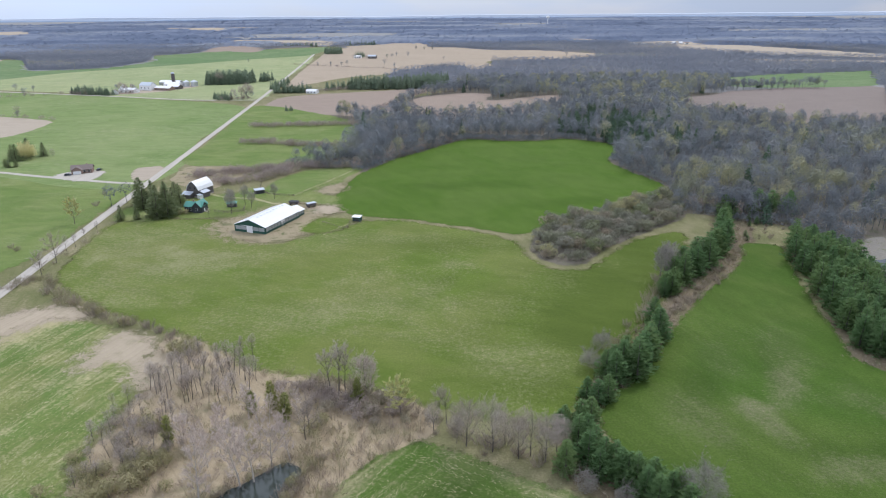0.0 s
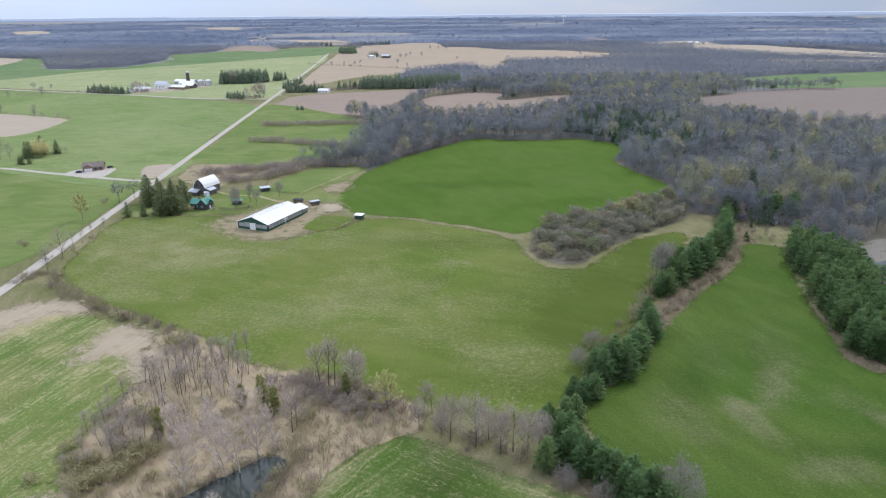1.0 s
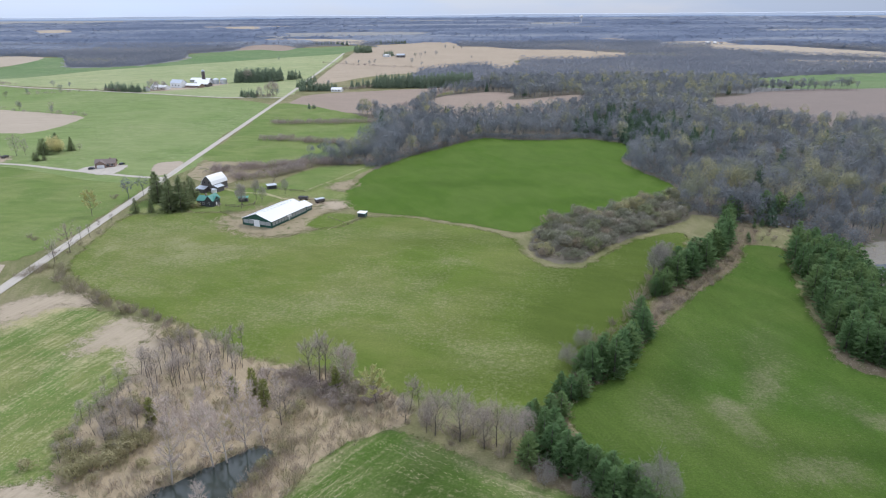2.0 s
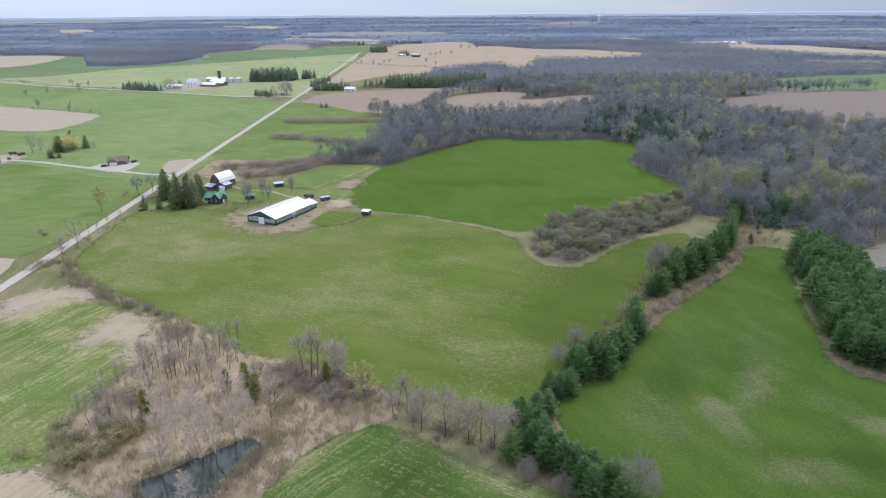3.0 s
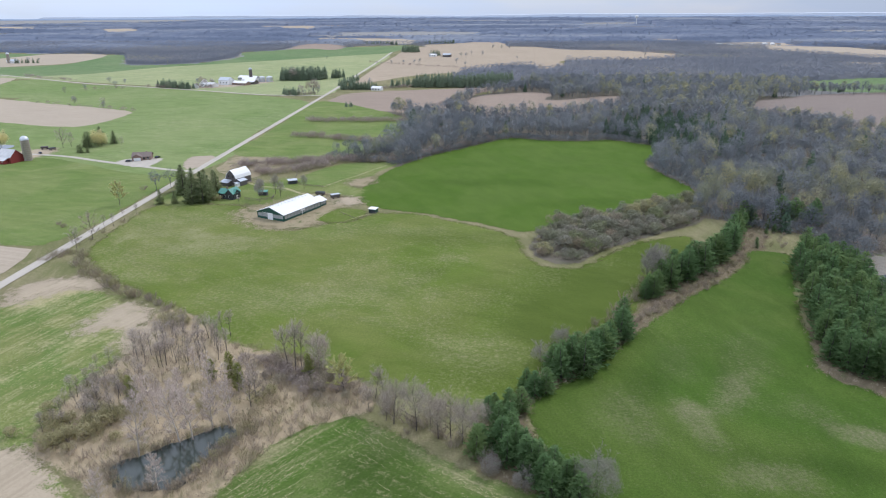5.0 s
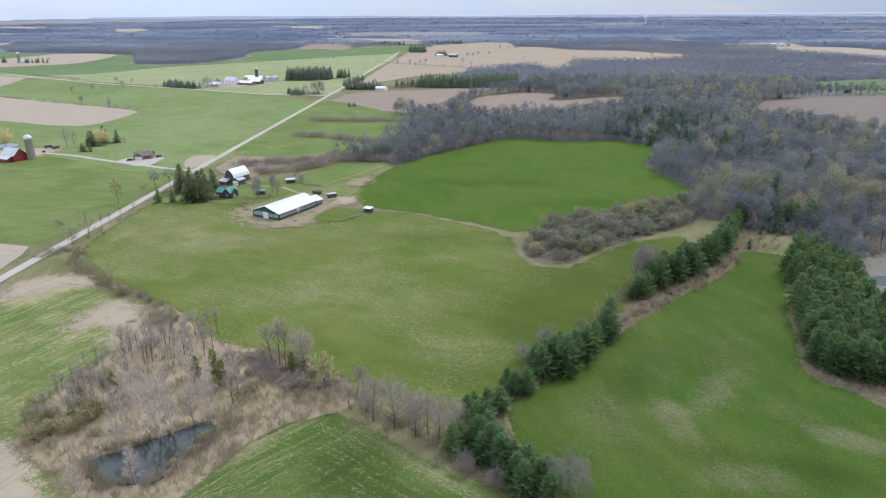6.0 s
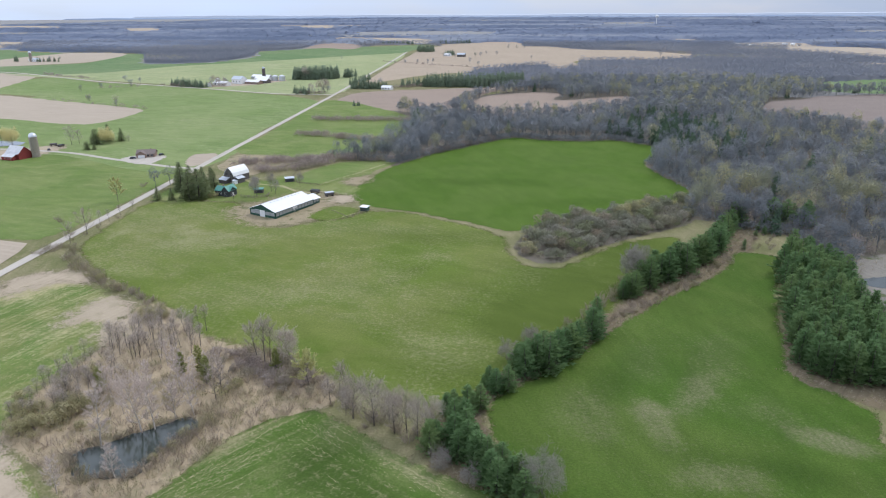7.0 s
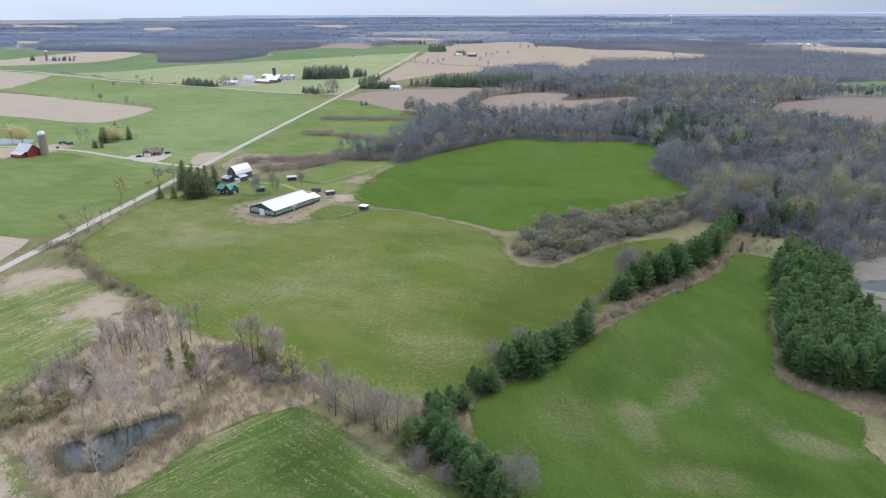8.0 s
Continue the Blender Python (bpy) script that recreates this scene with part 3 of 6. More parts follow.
def part(name, bm, material, parent=None, label=""):
    """Links a bmesh as one mesh object under a thing or a part."""
    me = bpy.data.meshes.new(name)
    bmesh.ops.recalc_face_normals(bm, faces=bm.faces)
    bm.to_mesh(me)
    bm.free()
    me.materials.append(material)
    ob = new(name, me)
    if parent:
        ob.parent = parent
    return tagged(ob, label)


def thing(name, m, label, category, group="", kind=""):
    ob = new(name)
    ob.empty_display_size = 0.5
    ob.matrix_world = m
    return tagged(ob, label, category, group, kind)


def smooth_line(pts, closed=True, step=3.0, jitter=0.0, seed=1):
    """The outline through pts, rounded at its corners and made uneven."""
    p = [Vector(q) for q in pts]
    n, out = len(p), []
    for i in range(n if closed else n - 1):
        a, b, c, d = (p[(i + k) % n] if closed else p[min(max(i + k, 0), n - 1)] for k in (-1, 0, 1, 2))
        m = max(1, int((c - b).length / step))
        for k in range(m):
            u = k / m
            ta, tb = (c - a).normalized() * (c - b).length * 0.8, (d - b).normalized() * (c - b).length * 0.8
            q = b * (2 * u ** 3 - 3 * u * u + 1) + ta * (u ** 3 - 2 * u * u + u) + c * (3 * u * u - 2 * u ** 3) + tb * (u ** 3 - u * u)
            w = Vector((noise.noise((q.x * 0.15, q.y * 0.15, seed)), noise.noise((q.x * 0.15, q.y * 0.15, seed + 40)))) + \
                0.7 * Vector((noise.noise((q.x * 0.6, q.y * 0.6, seed)), noise.noise((q.x * 0.6, q.y * 0.6, seed + 40))))
            out.append((q.x + w.x * jitter, q.y + w.y * jitter))
    if not closed:
        out.append(tuple(p[-1]))
    return out


def sheet(name, pts, lift, material, label, category="field", jitter=1.2, step=1.6, soft=None):
    """A stretch of ground cover that lies on the land within an outline; it thins out over soft metres either side of it."""
    soft = (1.3 if step <= 2 else 0.0) if soft is None else soft
    line = smooth_line(pts, True, step, jitter, len(bpy.data.objects))
    inner = []
    if soft:
        p = np.array(line)
        along = np.roll(p, -2, 0) - np.roll(p, 2, 0)
        turn = np.sign(np.sum(p[:, 0] * np.roll(p[:, 1], -1) - p[:, 1] * np.roll(p[:, 0], -1)))
        out = np.stack([along[:, 1], -along[:, 0]], 1) * turn
        p = p + soft * 0.9 * out / (np.linalg.norm(out, axis=1, keepdims=True) + 1e-6)
        line = [tuple(q) for q in p]
        inner = scatter(line, max(soft * 0.8, 1.0), 7)
        far_in = rim(line, inner[:, 0], inner[:, 1])
        inner = inner[(far_in > 0.35) & (far_in < soft * 2.6)]
    flat, _, tris, _, _, _ = delaunay_2d_cdt([Vector(p) for p in line] + [Vector(p) for p in inner], [], [list(range(len(line)))], 1, 1e-4)
    bm = bmesh.new()
    vs = [bm.verts.new((p.x, p.y, 0)) for p in flat]
    for t in tris:
        bm.faces.new([vs[i] for i in t])
    for y in TERRAIN_Y[1:]:
        bmesh.ops.bisect_plane(bm, geom=bm.verts[:] + bm.edges[:] + bm.faces[:], plane_co=(0, y, 0), plane_no=(0, 1, 0))
    for v in bm.verts:
        v.co.z = rise(v.co.y) + lift
    for f in bm.faces:
        f.normal_update()
        if f.normal.z < 0:
            f.normal_flip()
    me = bpy.data.meshes.new(name)
    bm.to_mesh(me)
    bm.free()
    if soft:
        co = np.zeros(len(me.vertices) * 3, np.float32)
        me.vertices.foreach_get("co", co)
        co = co.reshape(-1, 3)
        near = np.clip(1 - rim(line, co[:, 0], co[:, 1]) / (2 * soft), 0, 1)
        me.attributes.new("near_rim", "FLOAT", "POINT").data.foreach_set("value", near.astype(np.float32))
    me.materials.append(material)
    return tagged(new(name, me), label, category, kind="structure")


def ribbon(name, pts, width, lift, material, label, category="road", crown=0.0, jitter=0.25):
    """A road or lane of a given width along a line, its edges uneven."""
    line = [Vector(p) for p in smooth_line(pts, False, 6.0)]
    for y in TERRAIN_Y[1:-1]:
        for i in range(len(line) - 1):
            if (line[i].y - y) * (line[i + 1].y - y) < 0:
                line.insert(i + 1, line[i].lerp(line[i + 1], (y - line[i].y) / (line[i + 1].y - line[i].y)))
                break
    bm, rows = bmesh.new(), []
    for i, p in enumerate(line):
        d = (line[min(i + 1, len(line) - 1)] - line[max(i - 1, 0)]).normalized()
        s = Vector((d.y, -d.x))
        row = []
        for u in (-1, -0.5, 0, 0.5, 1):
            w = u * width / 2 + (u if abs(u) == 1 else 0) * jitter * noise.noise((p.x * 0.3, p.y * 0.3, u))
            q = p + s * w
            row.append(bm.verts.new((q.x, q.y, rise(q.y) + lift + crown * (1 - u * u))))
        rows.append(row)
    for a, b in zip(rows, rows[1:]):
        for k in range(4):
            bm.faces.new((a[k], a[k + 1], b[k + 1], b[k]))
    ob = part(name, bm, material)
    for p in ob.data.polygons:
        if p.normal.z < 0:
            p.flip()
    return tagged(ob, label, category, kind="structure")


def box(bm, x0, x1, y0, y1, z0, z1):
    v = [bm.verts.new(p) for p in ((x0, y0, z0), (x1, y0, z0), (x1, y1, z0), (x0, y1, z0), (x0, y0, z1), (x1, y0, z1), (x1, y1, z1), (x0, y1, z1))]
    for f in ((3, 2, 1, 0), (4, 5, 6, 7), (0, 1, 5, 4), (1, 2, 6, 5), (2, 3, 7, 6), (3, 0, 4, 7)):
        bm.faces.new([v[i] for i in f])
    return bm


def boxed(*a):
    return box(bmesh.new(), *a)


def prism(profile, y0, y1):
    """An (x, z) outline drawn out along y."""
    bm = bmesh.new()
    a, b = [bm.verts.new((x, y0, z)) for x, z in profile], [bm.verts.new((x, y1, z)) for x, z in profile]
    bm.faces.new(a[::-1]), bm.faces.new(b)
    for i in range(len(a)):
        j = (i + 1) % len(a)
        bm.faces.new((a[i], a[j], b[j], b[i]))
    return bm


def slab(x0, z0, x1, z1, y0, y1, t=0.12):
    """One roof slope: from the eave (x0, z0) to the ridge (x1, z1)."""
    return prism([(x0, z0), (x1, z1), (x1, z1 + t), (x0, z0 + t)], y0, y1)


def lathe(profile, n=20):
    """(radius, z) turned round z."""
    bm = bmesh.new()
    rings = [[bm.verts.new((r * math.cos(2 * math.pi * k / n), r * math.sin(2 * math.pi * k / n), z)) for k in range(n)] for r, z in profile]
    for a, b in zip(rings, rings[1:]):
        for k in range(n):
            bm.faces.new((a[k], a[(k + 1) % n], b[(k + 1) % n], b[k]))
    bm.faces.new(rings[0][::-1]), bm.faces.new(rings[-1])
    bmesh.ops.remove_doubles(bm, verts=bm.verts, dist=0.001)
    return bm


# ---- plants ----
class Soup:
    """Triangles gathered as arrays."""

    def __init__(self):
        self.v, self.f, self.n = [], [], 0

    def add(self, v, f):
        self.v.append(np.asarray(v, float)), self.f.append(np.asarray(f, int) + self.n)
        self.n += len(v)

    def tube(self, p, q, r0, r1, n=4):
        p, q = np.asarray(p, float), np.asarray(q, float)
        d = (q - p) / (np.linalg.norm(q - p) + 1e-9)
        a = np.cross(d, (0.31, 0.95, 0.05) if abs(d[2]) > 0.9 else (0, 0, 1.0))
        a /= np.linalg.norm(a)
        b = np.cross(d, a)
        ang = np.arange(n) * 2 * np.pi / n
        ring = np.cos(ang)[:, None] * a + np.sin(ang)[:, None] * b
        k = np.arange(n)
        j = (k + 1) % n
        self.add(np.vstack([p + ring * r0, q + ring * r1]), np.vstack([np.stack([k, j, n + j], 1), np.stack([k, n + j, n + k], 1)]))

    def blades(self, p, d, length, width, rng, flat=0.0):
        """Narrow triangles from p along d, turned at random or, with flat, lying level."""
        p, d = np.asarray(p, float), np.asarray(d, float)
        d = d / (np.linalg.norm(d, axis=1, keepdims=True) + 1e-9)
        s = np.cross(d, rng.normal(size=d.shape) + np.array([0, 0, flat]))
        s /= np.linalg.norm(s, axis=1, keepdims=True) + 1e-9
        length, width = np.broadcast_to(length, len(p))[:, None], np.broadcast_to(width, len(p))[:, None]
        v = np.stack([p - s * width / 2, p + s * width / 2, p + d * length], 1).reshape(-1, 3)
        self.add(v, np.arange(len(v)).reshape(-1, 3))

    def flakes(self, p, n, length, width, rng):
        """Small triangles at p that lie across the direction n."""
        p, n = np.asarray(p, float), np.asarray(n, float)
        n = n / (np.linalg.norm(n, axis=1, keepdims=True) + 1e-9)
        d = np.cross(n, rng.normal(size=n.shape))
        d /= np.linalg.norm(d, axis=1, keepdims=True) + 1e-9
        s = np.cross(n, d)
        length, width = np.broadcast_to(length, len(p))[:, None], np.broadcast_to(width, len(p))[:, None]
        v = np.stack([p - d * length / 2 - s * width / 2, p - d * length / 2 + s * width / 2, p + d * length / 2], 1).reshape(-1, 3)
        self.add(v, np.arange(len(v)).reshape(-1, 3))

    def arrays(self):
        return np.vstack(self.v), np.vstack(self.f)

    def mesh(self, name, material):
        return mesh_of(name, *self.arrays(), material)


def bare_soups(seed, h, spread, clear=0.3, limbs=11, subs=4, twigs=7, upright=0.9, twig_len=1.1, twig_w=0.05, stems=1):
    """A leafless tree: trunk and limbs in one soup, twigs in the other."""
    rng = np.random.default_rng(seed)
    wood, twig = Soup(), Soup()
    for st in range(stems):
        lean = rng.normal(0, 0.05 if stems == 1 else 0.13, 2)
        r = h * 0.0125 * (1.05 if stems == 1 else 0.7)
        pts = [np.array([rng.normal(0, 0.15) * (stems > 1) * 4, rng.normal(0, 0.15) * (stems > 1) * 4, -0.15])]
        for k in range(4):
            pts.append(pts[-1] + np.array([lean[0] + rng.normal(0, 0.04), lean[1] + rng.normal(0, 0.04), 1.0]) * h * 0.225)
        for k in range(4):
            wood.tube(pts[k], pts[k + 1], r * (1 - 0.22 * k), r * (1 - 0.22 * (k + 1)), 5 if k < 2 else 4)
        n = max(4, limbs // stems)
        for i in range(n + 1):
            u = clear + (0.93 - clear) * (i + rng.uniform(-0.3, 0.3)) / n
            u = min(max(u, 0.1), 0.98)
            k = min(3, int(u * 4))
            p = pts[k] + (pts[k + 1] - pts[k]) * (u * 4 - k)
            az = i * 2.4 + rng.uniform(-0.5, 0.5)
            shape = math.sqrt(max(0.08, 1 - ((u - 0.45) / 0.62) ** 2)) if i < n else 0.6
            ln = spread * shape * rng.uniform(0.75, 1.15)
            up = upright * (0.7 + 0.8 * u)
            d = np.array([math.cos(az), math.sin(az), up if i < n else 3.0])
            d /= np.linalg.norm(d)
            m = p + d * ln * 0.55
            d2 = d + np.array([0, 0, 0.25]) + rng.normal(0, 0.12, 3)
            d2 /= np.linalg.norm(d2)
            e = m + d2 * ln * 0.55
            wood.tube(p, m, r * 0.42 * (1.1 - 0.5 * u), r * 0.26, 3)
            wood.tube(m, e, r * 0.26, r * 0.08, 3)
            for s in range(subs):
                w = rng.uniform(0.25, 1.0)
                q = p + (m - p) * (w / 0.5) if w < 0.5 else m + (e - m) * ((w - 0.5) / 0.5)
                ds = d + rng.normal(0, 0.55, 3) + np.array([0, 0, 0.25])
                ds /= np.linalg.norm(ds)
                ls = ln * rng.uniform(0.28, 0.5)
                t = q + ds * ls
                wood.tube(q, t, r * 0.13, r * 0.04, 3)
                at = q + (t - q) * rng.uniform(0.2, 1.0, (twigs, 1))
                twig.blades(at, ds + rng.normal(0, 0.6, (twigs, 3)) + np.array([0, 0, 0.2]), twig_len * rng.uniform(0.6, 1.3, twigs), twig_w * rng.uniform(0.7, 1.4, twigs), rng)
            at = m + (e - m) * rng.uniform(0.1, 1.0, (twigs, 1))
            twig.blades(at, d2 + rng.normal(0, 0.6, (twigs, 3)), twig_len * rng.uniform(0.6, 1.3, twigs), twig_w * rng.uniform(0.7, 1.4, twigs), rng)
    return wood, twig


def pine_soups(seed, h, radius, lift=0.12, gap=0.62, arms=7, sprays=4, droop=0.0, sharp=1.0, size=0.9, tip=0.28):
    """An evergreen: whorls of limbs that carry level sprays of needles, fuller below, with gaps between the whorls."""
    rng = np.random.default_rng(seed)
    wood, leaf = Soup(), Soup()
    wood.tube((0, 0, -0.2), (rng.normal(0, 0.1), rng.normal(0, 0.1), h * 0.5), h * 0.016, h * 0.010, 6)
    wood.tube((0, 0, h * 0.5), (0, 0, h * 0.985), h * 0.010, h * 0.002, 5)
    z = h * lift
    while z < h * 0.96:
        u = (z - h * lift) / (h * (1 - lift))
        rad = radius * (1 - u ** 1.25) ** (0.85 * sharp) * (0.66 + 0.34 * min(1, u * 4 + 0.3)) * rng.uniform(0.80, 1.12)
        n = max(4, int(arms * (0.6 + 0.6 * (1 - u))))
        turn = rng.uniform(0, 6.28)
        for k in range(n):
            az = turn + k * 6.283 / n + rng.normal(0, 0.2)
            ln = rad * rng.uniform(0.70, 1.2) + 0.2
            d = np.array([math.cos(az), math.sin(az), droop + 0.35 * u + rng.normal(0, 0.07)])
            p0 = np.array([0, 0, z + rng.normal(0, 0.14)])
            if u < 0.3:
                wood.tube(p0, p0 + d * ln * 0.9, 0.035, 0.012, 3)
            m = max(2, int(sprays * ln / radius + 1))
            w = (np.arange(m) + rng.uniform(0.3, 1.0, m)) / m
            c = np.repeat(p0 + d * (ln * (0.15 + 0.70 * w))[:, None], 3, 0) + rng.normal(0, 0.10, (3 * m, 3))
            fan = az + np.tile([-0.75, 0.0, 0.75], m) + rng.normal(0, 0.25, 3 * m)
            q = size * rng.uniform(0.75, 1.35, 3 * m) * (0.75 + 0.35 * ln / radius)
            dd = np.stack([np.cos(fan), np.sin(fan), tip + 0.4 * droop + rng.normal(0, 0.22, 3 * m)], 1)
            leaf.blades(c, dd, q, q * rng.uniform(0.42, 0.66, 3 * m), rng, 2.2)
        z += gap * rng.uniform(0.85, 1.15) * (0.72 + 0.5 * (1 - u))
    top = np.repeat(np.array([[0, 0, h * 0.93]]), 9, 0)
    leaf.blades(top, rng.normal(0, 0.45, (9, 3)) + np.array([0, 0, 1.0]), h * 0.06, 0.28, rng)
    return wood, leaf


def shrub_soup(seed, h, spread, stems=30, leafy=0.0):
    """A leafless thicket bush: many stems from one foot and their twigs."""
    rng = np.random.default_rng(seed)
    s = Soup()
    az, out = rng.uniform(0, 6.28, stems), spread * np.sqrt(rng.uniform(0, 1, stems))
    foot = np.stack([np.cos(az) * out * 0.45, np.sin(az) * out * 0.45, np.full(stems, -0.1)], 1)
    d = np.stack([np.cos(az) * out * 0.6, np.sin(az) * out * 0.6, h * rng.uniform(0.55, 1.0, stems)], 1)
    s.blades(foot, d, np.linalg.norm(d, axis=1), 0.10, rng)
    n = stems * 14
    i = rng.integers(0, stems, n)
    u = rng.uniform(0.25, 1.0, (n, 1))
    s.blades(foot[i] + d[i] * u, d[i] / np.linalg.norm(d[i], axis=1, keepdims=True) + rng.normal(0, 0.6, (n, 3)), h * rng.uniform(0.16, 0.34, n), 0.055 + leafy * 0.16, rng)
    return s


def plant(name, m, pieces, label, category="tree", group=""):
    """A tree or bush from named meshes."""
    ob = thing(name, m, label, category, group)
    for nm, me in pieces:
        new(nm, me).parent = ob
    return ob


def rim(poly, x, y):
    """How far the points are from the outline."""
    best = np.full(len(x), 1e9)
    for (x0, y0), (x1, y1) in zip(poly, poly[1:] + poly[:1]):
        d2 = (x1 - x0) ** 2 + (y1 - y0) ** 2 + 1e-9
        u = np.clip(((x - x0) * (x1 - x0) + (y - y0) * (y1 - y0)) / d2, 0, 1)
        best = np.minimum(best, np.hypot(x - x0 - u * (x1 - x0), y - y0 - u * (y1 - y0)))
    return best


def scatter(poly, gap, seed, keep_out=()):
    """Uneven rows of places within an outline, some metres apart."""
    rng = np.random.default_rng(seed)
    xs, ys = [q[0] for q in poly], [q[1] for q in poly]
    gx, gy = np.meshgrid(np.arange(min(xs), max(xs), gap), np.arange(min(ys), max(ys), gap))
    gx, gy = gx.ravel() + rng.uniform(-0.45, 0.45, gx.size) * gap, gy.ravel() + rng.uniform(-0.45, 0.45, gy.size) * gap
    ok = inside(poly, gx, gy)
    for q in keep_out:
        ok &= ~inside(q, gx, gy)
    return np.stack([gx[ok], gy[ok]], 1)


def stand(name, places, variants, scales, tones, material, label, category, seed, stretch=0.12, wides=None):
    """Many plants that nobody could count, joined into one mesh: variants are (vertices, triangles)."""
    rng = np.random.default_rng(seed)
    pick = rng.integers(0, len(variants), len(places))
    vs, fs, ts, base = [], [], [], 0
    for k, (v, f) in enumerate(variants):
        sel = np.nonzero(pick == k)[0]
        if not len(sel):
            continue
        a, s = rng.uniform(0, 6.28, len(sel)), np.asarray(scales)[sel]
        wide = (s if wides is None else np.asarray(wides)[sel]) * rng.uniform(1 - stretch, 1 + stretch, len(sel))
        c, w = np.cos(a)[:, None], np.sin(a)[:, None]
        x = (v[None, :, 0] * c - v[None, :, 1] * w) * wide[:, None] + places[sel, 0][:, None]
        y = (v[None, :, 0] * w + v[None, :, 1] * c) * wide[:, None] + places[sel, 1][:, None]
        z = v[None, :, 2] * s[:, None] + np.interp(places[sel, 1], TERRAIN_Y, TERRAIN_Z)[:, None]
        vs.append(np.stack([x, y, z], 2).reshape(-1, 3))
        fs.append((f[None] + (base + np.arange(len(sel)) * len(v))[:, None, None]).reshape(-1, 3))
        ts.append(np.repeat(np.asarray(tones)[sel], len(v)))
        base += len(sel) * len(v)
    ob = new(name, mesh_of(name, np.vstack(vs), np.vstack(fs), material, np.concatenate(ts)))
    return tagged(ob, label, category, kind="stuff")


# ---- land ----
def ground():
    bm = bmesh.new()
    xs, ys = (-6000, -1500, -400, 0, 400, 1500, 6000), (-1500, -300, 100, 450, 900, 1500, 2500, 4900)
    g = [[bm.verts.new((x, y, rise(y))) for x in xs] for y in ys]
    for a, b in zip(g, g[1:]):
        for k in range(len(xs) - 1):
            bm.faces.new((a[k], a[k + 1], b[k + 1], b[k]))
    return tagged(part("ground", bm, M["dry_grass"]), "dry tan and green rough grass between the fields", "ground", kind="structure")


ground()
sheet("woodland_floor", WOODS, 0.03, M["litter"], "brown leaf litter under the bare woods", "ground", 2.0, 6.0)
sheet("thicket_floor", THICKET, 0.035, M["litter"], "brown brush floor of the thicket", "ground")
sheet("clump_floor", CLUMP, 0.04, M["reeds"], "dead tan reeds and litter under the wet wood", "ground", 2.0)
sheet("reed_bank", REED_BANK, 0.045, M["reeds"], "dead tan reeds along the pond bank", "ground", 1.5)
sheet("pine_strip", PINE_STRIP, 0.05, M["weeds"], "brown needle litter and weeds under the pine row", "ground", 1.5, soft=2.5)
sheet("pine_edge", [(120, 212), (121, 182), (127, 172), (146, 161), (168, 150), (180, 150), (176, 166), (158, 180), (142, 186), (134, 200), (130, 214)], 0.052, M["weeds"], "brown needle litter and weeds along the planted pines", "ground", 1.5)
sheet("hay_field", HAY_FIELD, 0.06, M["hay"], "broad green hay field with dry straw patches", jitter=1.6, soft=2.2)
sheet("wheat_field", SPRING_FIELD, 0.06, M["spring"], "deep green even spring wheat field", jitter=1.2)
sheet("paddock_field", PADDOCK_STRIP, 0.06, M["pasture"], "green paddock beside the farmyard")
sheet("grass_field", EAST_FIELD, 0.06, M["east"], "green grass field between the pine rows", jitter=1.0)
sheet("crop_field", WEST_CROP, 0.06, M["crop"], "patchy young crop with straw streaks", jitter=2.0, soft=3.0)
sheet("corner_crop_field", SOUTH_CROP, 0.06, M["south"], "striped green crop field by the pond", jitter=1.2)
sheet("bare_soil_patch", BARE_PATCH, 0.09, M["soil"], "bare pale soil patch in the crop", "soil", 1.8, 1.2, 5.0)
sheet("soil_corner", SOIL_CORNER, 0.185, M["soil"], "bare pale soil in the field corner", "soil", 1.2, 1.0, 3.0)
sheet("bare_soil_track", SOIL_TRACK, 0.09, M["soil"], "bare pale soil at the field entrance", "soil", 1.8, 1.2, 4.5)
sheet("roadside_field", ROADSIDE_FIELD, 0.05, M["pasture"], "bright green field beside the road", jitter=2.0)
sheet("open_field", NORTH_WEST_FIELD, 0.075, M["far_green"], "wide green field beyond the lane", jitter=2.0, step=8)
sheet("lawn", LAWN, 0.07, M["lawn"], "rough green farmyard lawn", "lawn", 1.5, soft=3.0)
sheet("barn_yard", BARN_YARD, 0.08, M["yard"], "trampled brown yard round the long barn", "yard", 2.0, 1.5, 7.0)
sheet("yard_grass", YARD_GRASS, 0.085, M["hay"], "green grass beside the barn yard", "grass", 1.5, soft=2.5)
sheet("rough_grass", [(-117, 371), (-102, 362), (-86, 365), (-68, 357), (-57, 348), (-54, 342), (-60, 360), (-63, 374), (-74, 388), (-68, 424), (-79, 399), (-87, 376), (-108, 389), (-121, 397)], 0.074, M["lawn"], "rough olive grass behind the barn", "grass", 1.0, soft=3.0)
sheet("soil_heap_floor", [(-72, 349), (-68, 357), (-61, 354), (-56, 347), (-61, 340), (-67, 341)], 0.10, M["soil"], "pale trampled soil behind the barn", "soil", 1.5, 1.2, 4.0)
sheet("worn_patch", [(-76, 389), (-72, 402), (-64, 405), (-61, 393), (-67, 381)], 0.10, M["yard"], "worn brown patch beside the wheat", "soil", 1.5, 1.2, 5.0)
ribbon("worn_path", [(-58.5, 304), (-52, 316), (-47, 324), (-41, 331)], 1.1, 0.13, M["tramline"], "worn pale path to the field shed", "path", jitter=0.5)
ribbon("worn_path", [(-89.4, 376), (-81, 397), (-73, 415), (-64, 439), (-58, 452)], 1.3, 0.13, M["tramline"], "worn pale path along the paddock", "path", jitter=0.6)
